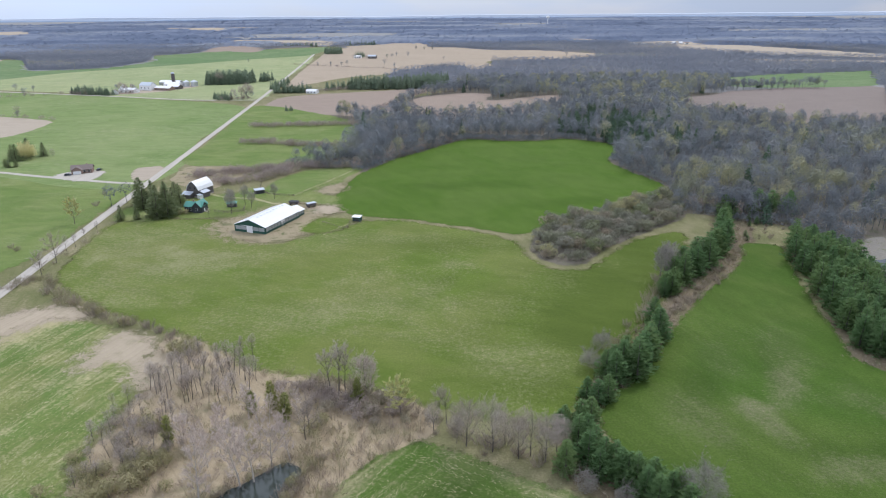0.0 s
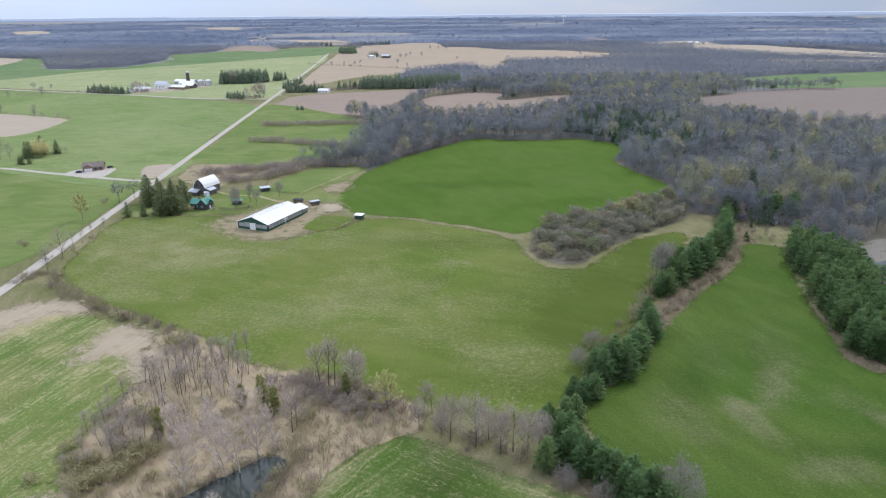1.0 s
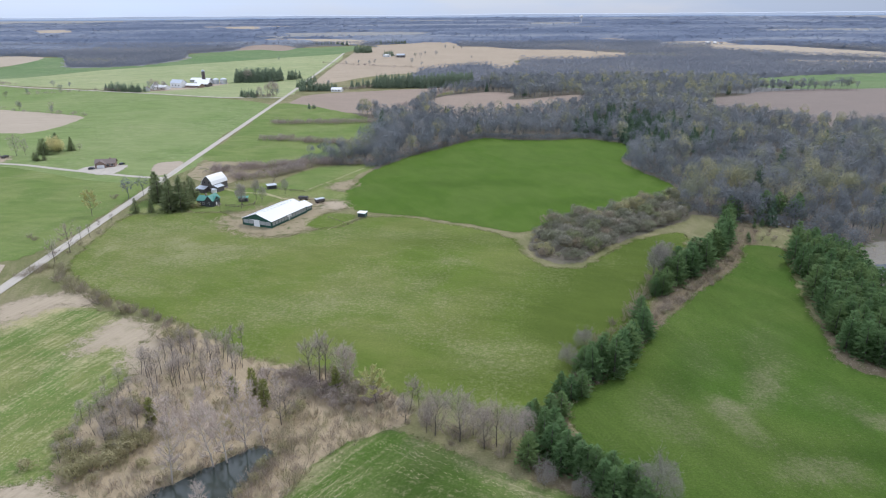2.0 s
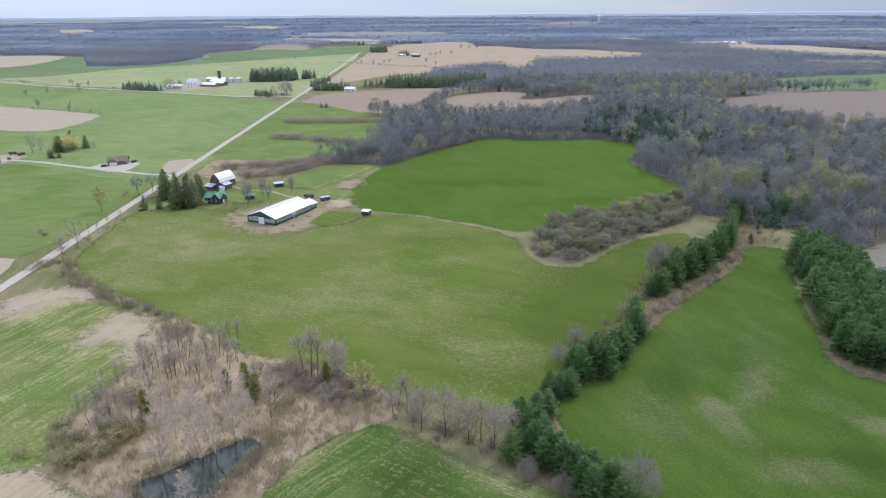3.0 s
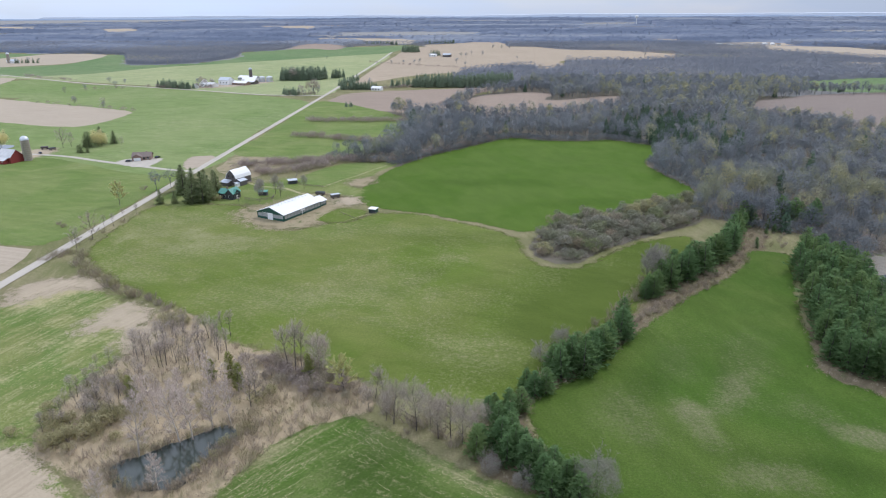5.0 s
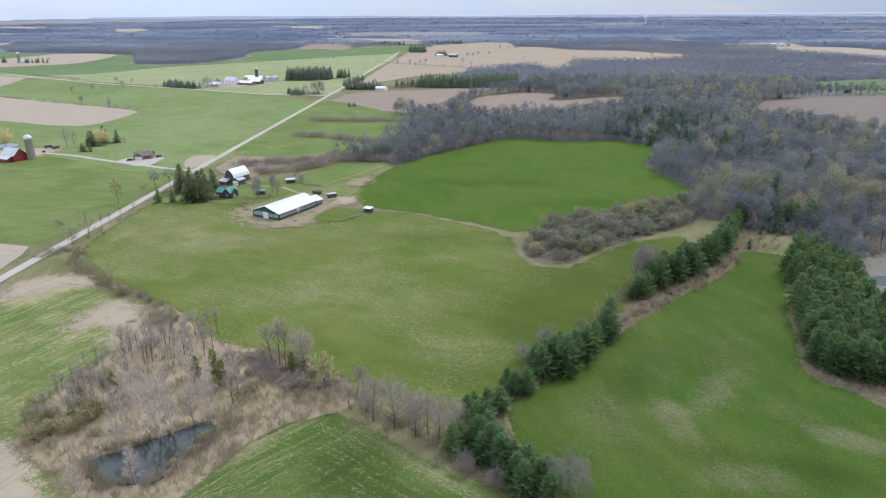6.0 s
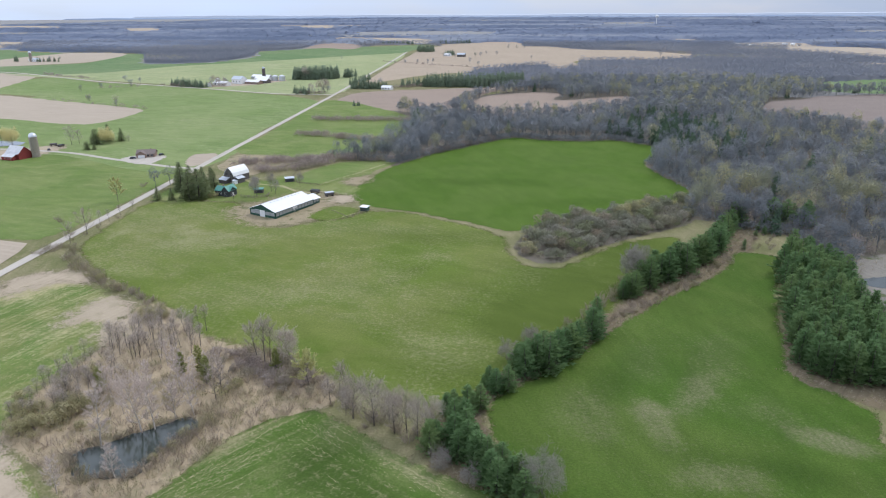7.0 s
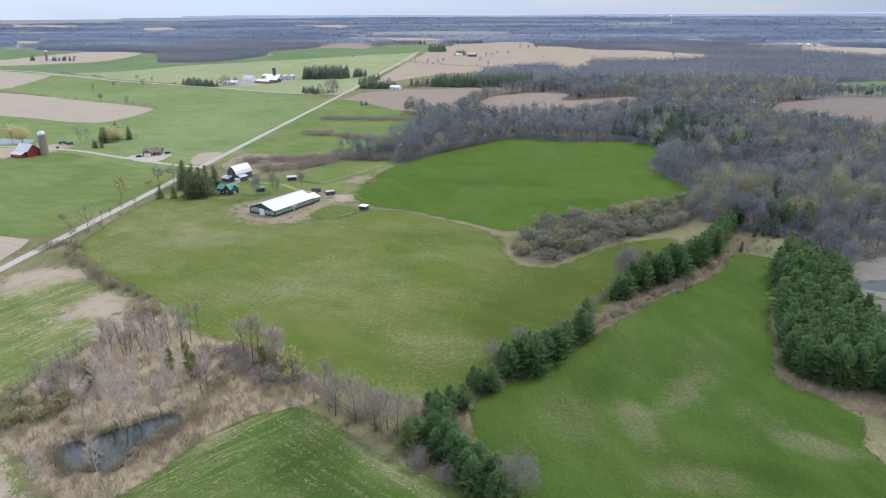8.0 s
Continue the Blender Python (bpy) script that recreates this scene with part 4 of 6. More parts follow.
sheet("roadside_stubble", [(-198, 416), (-214, 454), (-198, 460), (-191, 426)], 0.09, M["far_tan"], "small tan stubble corner by the road", "field", 1.0, soft=1.0)
sheet("farm_yard", FARM_YARD, 0.09, M["soil"], "trampled pale yard round the red barn", "yard", 2.0, soft=4.0)
sheet("pit_floor", GRAVEL_PIT, 0.06, M["pit"], "grey gravel pit floor with puddles", "ground", 3.0)
sheet("pit_puddle", [(176, 256), (181, 262), (192, 264), (197, 258), (188, 253)], 0.10, M["water"], "shallow grey puddle in the gravel pit", "puddle", 2.0)
ribbon("pit_stream", [(186, 232), (175, 224), (167, 219), (163, 212), (163, 202)], 0.9, 0.11, M["water"], "narrow stream across the gravel pit", "stream", jitter=0.8)
layer = 0.086
for outline, key, name, label in (
        (WEST_BROWN, "far_tan", "tilled_field", "tilled brown field"), (GREEN_FAR_A, "far_green", "green_field", "far green field"),
        (TAN_FAR_A, "far_tan", "tan_field", "far tan stubble field"), (OLIVE_FIELD, "olive", "olive_field", "pale olive grass field"),
        (GREEN_FAR_B, "deep_green", "green_field", "far green field"), (TAN_FAR_B, "far_tan", "tan_field", "far tan stubble field"),
        (GREEN_FAR_C, "deep_green", "green_field", "far green field"), (PLOUGH_A, "plough", "ploughed_field", "brown ploughed field"),
        (PLOUGH_B, "plough", "ploughed_field", "brown ploughed field"), (STUBBLE, "stubble", "stubble_field", "pale tan stubble field"),
        (PLOUGH_C, "shaded_plough", "ploughed_field", "brown ploughed field before the woods"), (GREEN_FAR_D, "deep_green", "green_field", "far green field"),
        (TAN_FAR_C, "far_tan", "tan_field", "far tan field"), (TAN_FAR_D, "far_tan", "tan_field", "far tan field"), (TAN_FAR_E, "plough", "tan_field", "far tan field"), (TAN_FAR_F, "far_tan", "tan_field", "far tan field"),
        (PASTURE, "pasture", "pasture", "green pasture between the road and the woods"), (ROADSIDE_SOIL, "far_tan", "tilled_field", "tilled brown field beside the road"),
        (PADDOCK_SOIL, "yard", "bare_paddock", "trampled brown paddock behind the barn"), (CORNER_CROP, "crop", "crop_strip", "thin crop strip beside the reeds")):
    layer += 0.004
    sheet(name, outline, layer, M[key], label, jitter=3.0, step=10)

ribbon("road", [(-147 - 0.1 * y, y) for y in (-200, 100, 225, 330, 430, 620, 860, 1200, 1690)], 5.0, 0.20, M["gravel"], "straight pale gravel country road", crown=0.12)
ribbon("side_road", [(-234, 845), (-314, 850), (-421, 892), (-533, 930), (-657, 972), (-921, 1097), (-1248, 1172)], 6.0, 0.19, M["gravel"], "pale gravel side road")
ribbon("hill_lane", [(598, 1930), (620, 1990), (655, 2070), (695, 2150)], 7.0, 0.75, M["gravel"], "pale lane up a far hill", "lane")
ribbon("farm_lane", [(-188, 410), (-204, 412), (-225, 418), (-273, 434), (-312, 448), (-358, 454), (-389, 454), (-440, 442)], 4.2, 0.18, M["gravel"], "pale gravel farm lane", "lane")
ribbon("barn_lane", [(-150, 392), (-127, 375), (-110, 372), (-98, 362), (-80, 356)], 2.6, 0.12, M["track"], "worn earth lane to the barn", "lane", jitter=0.8)
sheet("driveway_pad", [(-258, 430), (-259, 441), (-247, 451), (-233, 447), (-229, 436), (-232, 418)], 0.15, M["gravel"], "pale gravel parking pad by the bungalow", "driveway", 0.4)
sheet("pond_water", POND, 0.10, M["water"], "dark still pond water", "pond", 1.2, 1.5)
sheet("farm_pond", [(-420, 462), (-380, 470), (-385, 484), (-425, 482)], 0.10, M["water"], "grey farm pond", "pond", 1.0)

def far_ridge(name, base, seed, mat, label, y):
    """Low hills on the skyline."""
    bm, rows = bmesh.new(), []
    for k in range(241):
        x = -6000 + k * 50
        h = base + 5 * noise.noise((x * 0.0011, seed, 0)) + 2.5 * noise.noise((x * 0.006, seed + 3, 0)) + 1.5 * noise.noise((x * 0.02, seed + 5, 0))
        rows.append([bm.verts.new((x, y - 70, 50)), bm.verts.new((x, y - 40, h - 4)), bm.verts.new((x, y, h)), bm.verts.new((x, y + 9, 50))])
    for a, b in zip(rows, rows[1:]):
        for i in range(3):
            bm.faces.new((a[i], b[i], b[i + 1], a[i + 1]))
    tagged(part(name, bm, mat), label, "hills", kind="structure")


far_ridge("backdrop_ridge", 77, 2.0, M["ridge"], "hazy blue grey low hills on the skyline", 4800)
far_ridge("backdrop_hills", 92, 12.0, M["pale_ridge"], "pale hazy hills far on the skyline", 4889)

# ---- buildings ----
def window(parent, w, h, m, frame_mat, t=0.06):
    """A window set on a wall: frame bars round a dark pane; m puts its middle on the wall, facing -y."""
    fr = part("window", boxed(-w / 2 - 0.08, w / 2 + 0.08, -t, 0.02, -h / 2 - 0.08, -h / 2), frame_mat, parent)
    fr.matrix_local = m
    for a in ((-w / 2 - 0.08, w / 2 + 0.08, -t, 0.02, h / 2, h / 2 + 0.08), (-w / 2 - 0.08, -w / 2, -t, 0.02, -h / 2, h / 2), (w / 2, w / 2 + 0.08, -t, 0.02, -h / 2, h / 2)):
        part("frame_bar", boxed(*a), frame_mat, fr)
    part("pane", boxed(-w / 2, w / 2, -0.02, 0.02, -h / 2, h / 2), M["glass"], fr)
    return fr


def gabled(name, m, w, length, eave, ridge, wall, roof, label, category="building", over=0.4, thick=0.14):
    """A gabled building: its front gable on y = 0, its ridge along y."""
    ob = thing(name, m, label, category)
    part("wall", prism([(-w / 2, -0.1), (w / 2, -0.1), (w / 2, eave), (0, ridge), (-w / 2, eave)], 0, length), wall, ob)
    k = (ridge - eave) / (w / 2)
    for s in (-1, 1):
        part("roof_slope", slab(s * (w / 2 + over), eave - k * over + 0.02, 0, ridge + 0.02, -over, length + over, thick), roof, ob)
    return ob


def long_barn():
    """The long green barn with curtain sides, its lower rear wing and the ridge vents."""
    w, length, eave, ridge = 17.6, 30.5, 3.6, 6.6
    ob = gabled("long_barn", pose(-94.8, 308.3, 0, 0, 0, -20.5), w, length, eave, ridge, M["green_paint"], M["white_metal"],
                "long green barn with white metal roof and grey curtain sides", "barn", 0.5)
    for s in (-1, 1):
        n = 12
        for k in range(n):
            y0 = 0.6 + (length - 1.2) * k / n
            part("curtain_panel", boxed(min(s * w / 2, s * (w / 2 + 0.06)), max(s * w / 2, s * (w / 2 + 0.06)), y0 + 0.1, y0 + (length - 1.2) / n - 0.1, 1.15, 3.05), M["curtain"], ob)
        for k in range(n + 1):
            y0 = 0.6 + (length - 1.2) * k / n
            part("post", boxed(min(s * w / 2, s * (w / 2 + 0.1)), max(s * w / 2, s * (w / 2 + 0.1)), y0 - 0.09, y0 + 0.09, 0, eave - 0.1), M["green_paint"], ob)
    for x0, x1 in ((-8.3, -5.4), (-5.2, -2.2), (1.9, 5.0), (5.2, 8.3)):
        part("curtain_panel", boxed(x0, x1, -0.06, 0, 1.25, 3.1), M["curtain"], ob)
    part("sliding_door", boxed(-1.9, 1.6, -0.16, -0.02, 0.05, 3.3), M["white_paint"], ob, "tall white sliding door")
    part("door_rail", boxed(-5.4, 1.8, -0.14, -0.02, 3.35, 3.5), M["white_paint"], ob, "white door rail")
    for s in (-1, 1):
        part("corner_trim", boxed(s * w / 2 - 0.12, s * w / 2 + 0.12, -0.1, 0.12, 0, eave - 0.1), M["green_paint"], ob)
    sg = part("side_door", boxed(w / 2 + 0.02, w / 2 + 0.14, 13.2, 16.6, 2.2, 3.1), M["white_paint"], ob, "white hatch on the side wall")
    part("hatch_leg", boxed(w / 2 + 0.02, w / 2 + 0.14, 14.6, 15.0, 0.3, 2.2), M["white_paint"], sg)
    for k in range(9):
        y = 5.0 + k * 2.75
        v = part("ridge_vent", boxed(0.75, 1.45, y, y + 0.4, 6.0, 6.62), M["white_metal"], ob)
        part("vent_hood", boxed(0.65, 1.55, y - 0.08, y + 0.48, 6.62, 6.70), M["grey_metal"], v)
    for s in (-1, 1):
        for k in range(31):
            y = -0.4 + k * (length + 0.8) / 30
            a = ridge + 0.02 + 0.14
            part("roof_seam", slab(s * (w / 2 + 0.5), a - 3.0 - 0.17, 0, a, y - 0.03, y + 0.03, 0.05), M["white_metal"], ob)
    # the rear wing
    part("wing_wall", prism([(-1.5, -0.1), (8.0, -0.1), (8.0, 2.9), (3.3, 4.6), (-1.5, 2.9)], length, length + 5.8), M["green_paint"], ob)
    for x0 in (-2.0, 8.5):
        part("wing_roof", slab(x0, 2.75, 3.3, 4.62, length + 0.5, length + 6.3, 0.14), M["white_metal"], ob)
    for k in range(2):
        part("wing_panel", boxed(8.0, 8.07, length + 0.5 + 2.6 * k, length + 2.6 + 2.6 * k, 1.0, 2.4), M["curtain"], ob)


def gambrel_barn():
    w, length = 8.4, 13.0
    ob = thing("gambrel_barn", pose(-146.5, 375.8, 0, 0, 0, -20), "weathered board barn with curved white metal roof", "barn")
    prof = [(-w / 2, 4.4), (-w / 2 + 0.8, 6.3), (-w / 2 + 2.4, 8.2), (0, 9.5), (w / 2 - 2.4, 8.2), (w / 2 - 0.8, 6.3), (w / 2, 4.4)]
    part("wall", prism([(-w / 2, -0.1), (w / 2, -0.1)] + prof[::-1], 0, length), M["old_board"], ob)
    for a, b in zip(prof, prof[1:]):
        part("roof_panel", prism([a, b, (b[0] * 1.02, b[1] + 0.16), (a[0] * 1.04, a[1] + 0.16)], -0.4, length + 0.4), M["white_metal"], ob)
    part("lean_to_wall", boxed(-5.6, 0.6, -3.6, 0, -0.1, 2.3), M["old_board"], ob)
    part("lean_to_roof", _tilted(-5.9, 0.9, -4.0, 0.05, 2.3, 3.5), M["grey_metal"], ob, "grey metal lean-to roof")
    part("side_shed", boxed(w / 2, w / 2 + 2.6, 1.0, 6.5, -0.1, 3.0), M["old_board"], ob)
    part("side_shed_roof", slab(w / 2 + 2.9, 2.9, w / 2, 4.0, 0.6, 6.9), M["grey_metal"], ob)
    part("milk_house", boxed(w / 2 + 0.3, w / 2 + 2.4, -2.0, 0.6, -0.1, 2.0), M["white_paint"], ob, "small white milk house")
    part("milk_house_roof", slab(w / 2 + 2.6, 1.95, w / 2 + 0.1, 2.6, -2.3, 0.9), M["grey_metal"], ob)
    for x, z, ww, hh in ((2.6, 1.6, 1.0, 1.2), (-1.6, 5.6, 0.9, 1.1), (1.6, 5.6, 0.9, 1.1)):
        window(ob, ww, hh, pose(x, 0, z), M["old_board"])
    part("stone_footing", boxed(-w / 2 - 0.12, w / 2 + 0.12, -0.12, length + 0.12, -0.1, 0.7), M["concrete"], ob)


def _tilted(x0, x1, y0, y1, z0, z1, t=0.12):
    """A roof plate that rises from y0 to y1."""
    bm = bmesh.new()
    v = [bm.verts.new(p) for p in ((x0, y0, z0), (x1, y0, z0), (x1, y1, z1), (x0, y1, z1), (x0, y0, z0 + t), (x1, y0, z0 + t), (x1, y1, z1 + t), (x0, y1, z1 + t))]
    for f in ((3, 2, 1, 0), (4, 5, 6, 7), (0, 1, 5, 4), (1, 2, 6, 5), (2, 3, 7, 6), (3, 0, 4, 7)):
        bm.faces.new([v[i] for i in f])
    return bm


def farmhouse():
    ob = gabled("farmhouse", pose(-129.8, 346.2, 0, 0, 0, 80), 6.0, 10.0, 3.4, 5.4, M["dark_board"], M["teal_metal"], "dark sided farmhouse with teal metal roof", "house", 0.4)
    at = pose(0.2, 2.6, 0, 0, 0, 90)
    part("cross_gable", prism([(-2.3, -0.1), (2.3, -0.1), (2.3, 3.7), (0, 6.1), (-2.3, 3.7)], -3.9, 3.9), M["dark_board"], ob).matrix_local = at
    for s in (-1, 1):
        part("cross_roof", slab(s * 2.7, 3.3, 0, 6.12, -4.3, 4.3), M["teal_metal"], ob).matrix_local = at
    for y in (6.2, 8.4):
        window(ob, 0.9, 1.2, pose(-3.0, y, 1.8, 0, 0, -90), M["white_paint"])
    window(ob, 0.9, 1.2, pose(-3.7, 2.6, 1.9, 0, 0, -90), M["white_paint"])
    window(ob, 0.9, 1.2, pose(0, 10.0, 1.8, 0, 0, 180), M["white_paint"])
    part("back_door", boxed(-0.5, 0.5, -0.06, 0, 0, 2.05), M["white_paint"], ob, "white back door")
    part("porch_step", boxed(-0.9, 0.9, -1.2, -0.05, -0.1, 0.3), M["concrete"], ob)
    part("chimney", boxed(-0.35, 0.35, 5.6, 6.3, 4.8, 6.5), M["brick"], ob)


def field_shed(name, x, y, rz, w, d, h, wall, roof, label):
    ob = thing(name, pose(x, y, 0, 0, 0, rz), label, "shed", "field sheds")
    part("wall", boxed(-w / 2, w / 2, 0, d, 0.15, h), wall, ob)
    part("roof", _tilted(-w / 2 - 0.3, w / 2 + 0.3, -0.4, d + 0.3, h, h + 0.35), roof, ob)
    for s in (-1, 1):
        part("skid", boxed(s * w / 2 - 0.12, s * w / 2 + 0.12, -0.2, d + 0.2, 0, 0.16), M["fence_wood"], ob)
    # a dark panel on the closed wall imitates the shaded inside
    part("shade_panel", boxed(-w / 2 + 0.5, w / 2 - 0.5, -0.03, 0, 0.3, h - 0.5), M["dark_board"], ob, "dark panel for the shade inside an open front")
    return ob


def red_barn():
    ob = gabled("red_barn", pose(-331.5, 424.5, 0, 0, 0, 78), 10.5, 13.5, 4.6, 9.2, M["red_board"], M["worn_metal"], "red board barn with patchy worn white metal roof", "barn", 0.4)
    part("low_wing", boxed(-9.0, -5.25, 2.0, 13.5, -0.1, 2.6), M["red_board"], ob)
    part("low_roof", slab(-9.4, 2.5, -5.25, 4.4, 1.6, 13.9), M["worn_metal"], ob)
    for y in (4, 7, 10):
        window(ob, 0.9, 0.9, pose(-9.0, y, 1.5, 0, 0, -90), M["white_paint"])
    part("barn_door", boxed(-1.6, 1.6, -0.1, 0, 0, 3.4), M["red_board"], ob)


def silo(x, y, h, r, label, dome="galvanised", wall="concrete"):
    ob = thing("silo", pose(x, y, rise(y)), label, "silo")
    part("shaft", lathe([(r, -0.1), (r, h - r)], 22), M[wall], ob)
    part("dome", lathe([(r + 0.08, h - r), (r * 0.94, h - r * 0.6), (r * 0.7, h - r * 0.25), (r * 0.35, h - 0.08), (0.05, h)], 22), M[dome], ob, "pale metal dome")
    for k in range(int((h - r) / 1.5)):
        part("hoop", lathe([(r, 0.9 + k * 1.5), (r + 0.04, 0.9 + k * 1.5), (r + 0.04, 0.98 + k * 1.5), (r, 0.98 + k * 1.5)], 22), M["rust"], ob)
    part("chute", boxed(-0.5, 0.5, -r - 0.7, -r + 0.2, 0, h - r - 0.4), M[wall], ob)


def bungalow():
    ob = gabled("bungalow", pose(-240.2, 446.6, 0, 0, 0, 108), 8.0, 12.6, 2.9, 5.2, M["brick"], M["shingle"], "brown brick bungalow with shingle roof", "house", 0.6)
    part("garage_wing", prism([(-3.4, -0.1), (3.4, -0.1), (3.4, 2.9), (0, 4.9), (-3.4, 2.9)], -3.5, 4.2), M["brick"], ob).matrix_local = pose(-3.0, 8.8, 0, 0, 0, -90)
    for s in (-1, 1):
        part("garage_roof", slab(s * 3.9, 2.62, 0, 4.92, -4.0, 4.4), M["shingle"], ob).matrix_local = pose(-3.0, 8.8, 0, 0, 0, -90)
    part("garage_door", boxed(-2.4, 2.4, -3.6, -3.5, 0, 2.2), M["white_paint"], ob).matrix_local = pose(-3.0, 8.8, 0, 0, 0, -90)
    for y in (1.8, 4.6):
        window(ob, 1.4, 1.2, pose(-4.2, y, 1.6, 0, 0, -90), M["white_paint"])
    part("chimney", boxed(0.4, 1.1, 3.0, 3.8, 4.4, 6.0), M["brick"], ob)


def car(x, y, rz, paint, label):
    ob = thing("parked_car", pose(x, y, 0.15, 0, 0, rz), label, "car")
    bm = prism([(-2.2, 0.35), (2.2, 0.35), (2.25, 0.8), (1.3, 0.95), (0.6, 1.45), (-1.2, 1.5), (-1.9, 1.0), (-2.25, 0.85)], -0.9, 0.9)
    bmesh.ops.bevel(bm, geom=bm.edges[:], offset=0.06, segments=1, affect="EDGES")
    part("body", bm, paint, ob)
    for s in (-1, 1):
        part("side_glass", prism([(-1.1, 1.0), (0.75, 1.0), (0.4, 1.38), (-0.95, 1.4)], s * 0.9 - 0.02, s * 0.9 + 0.02), M["glass"], ob)
        for wx in (-1.4, 1.4):
            wh = part("wheel", lathe([(0.33, -0.11), (0.33, 0.11)], 12), M["rubber"], ob)
            wh.matrix_local = pose(wx, s * 0.8, 0.33, 90)
            part("rim", lathe([(0.2, -0.125), (0.2, 0.125)], 10), M["galvanised"], wh)


def wagon(x, y, rz, label, high=1.9, top="grey_metal"):
    """A flat-bed farm wagon with board sides."""
    ob = thing("farm_wagon", pose(x, y, 0, 0, 0, rz), label, "wagon", "wagons by the barn")
    part("deck", boxed(-2.6, 2.6, -1.1, 1.1, 0.85, 1.0), M["fence_wood"], ob)
    for s in (-1, 1):
        part("side_board", boxed(-2.6, 2.6, s * 1.1 - 0.05, s * 1.1 + 0.05, 1.0, 1.0 + high), M["old_board"], ob)
        part("end_board", boxed(s * 2.6 - 0.05, s * 2.6 + 0.05, -1.0, 1.0, 1.0, 1.0 + high), M["old_board"], ob)
        for wx in (-1.7, 1.7):
            wh = part("wheel", lathe([(0.42, -0.12), (0.42, 0.12)], 12), M["rubber"], ob)
            wh.matrix_local = pose(wx, s * 0.95, 0.42, 90)
    part("cover", _tilted(-2.7, 2.7, -1.3, 1.3, 1.0 + high, 1.15 + high), M[top], ob)
    part("drawbar", boxed(2.6, 4.4, -0.06, 0.06, 0.6, 0.72), M["rust"], ob)


def fence(line, label, rails=2, gap=3.0, h=1.25):
    """Posts and rails along a line on level ground."""
    ob = thing("fence", pose(line[0][0], line[0][1], 0), label, "fence")
    o = Vector((*line[0], 0))
    post = boxed(-0.07, 0.07, -0.07, 0.07, -0.2, h)
    me = bpy.data.meshes.new("post")
    post.to_mesh(me), post.free()
    me.materials.append(M["fence_wood"])
    for a, b in zip(line, line[1:]):
        a, b = Vector((*a, 0)) - o, Vector((*b, 0)) - o
        d = b - a
        n = max(1, round(d.length / gap))
        for k in range(n):
            p = new("post", me)
            p.parent, p.location = ob, a + d * k / n
        for r in range(rails):
            z = h - 0.2 - r * 0.5
            bm = boxed(0, d.length, -0.03, 0.03, z - 0.07, z + 0.07)
            part("rail", bm, M["fence_wood"], ob).matrix_local = Matrix.Translation(a) @ d.to_track_quat("X", "Z").to_matrix().to_4x4()


long_barn()
gambrel_barn()
farmhouse()
field_shed("field_shed", -45.2, 325.6, -14, 4.0, 3.0, 2.2, M["green_paint"], M["white_metal"], "small green field shed with white roof")
field_shed("run_in_shed", -109.3, 383.0, 30, 5.4, 3.4, 2.3, M["old_board"], M["grey_metal"], "small board run-in shed with metal roof")
field_shed("garden_shed", -117.5, 354.0, 10, 5.0, 3.0, 2.2, M["old_board"], M["teal_metal"], "garden shed with teal roof")
red_barn()
silo(-329.0, 432.0, 18.0, 2.9, "tall tan concrete stave silo with a pale dome")
bungalow()
car(-251.0, 434.0, 20, M["car_paint"], "dark parked car on the pad")
car(-237.5, 449.5, 80, M["car_paint"], "dark parked car by the garage")
wagon(-84.0, 358.5, -10, "old dark farm wagon behind the barn", 1.0, "dark_board")
wagon(-73.5, 353.5, 40, "grey covered farm wagon behind the barn", 1.3)
wagon(-346, 472, 30, "loaded wagon in the far yard", 1.2, "old_board")
wagon(-338, 470, 80, "flat wagon in the far yard", 0.8, "dark_board")
wagon(-372, 420, 10, "rusty wagon beside the red barn", 1.0, "old_board")
car(-337, 455, 140, M["car_paint"], "dark parked car in the far yard")
fence([(-124, 344), (-116, 342), (-109, 346), (-110, 353)], "weathered board fence round the garden", 4, 2.4, 1.7)
fence([(-88, 377), (-103, 380), (-112, 392), (-116, 412), (-97, 444)], "weathered post and rail paddock fence")
fence([(-62, 323), (-50, 312), (-41, 327)], "low wire and post fence by the shed", 1, 3.5)

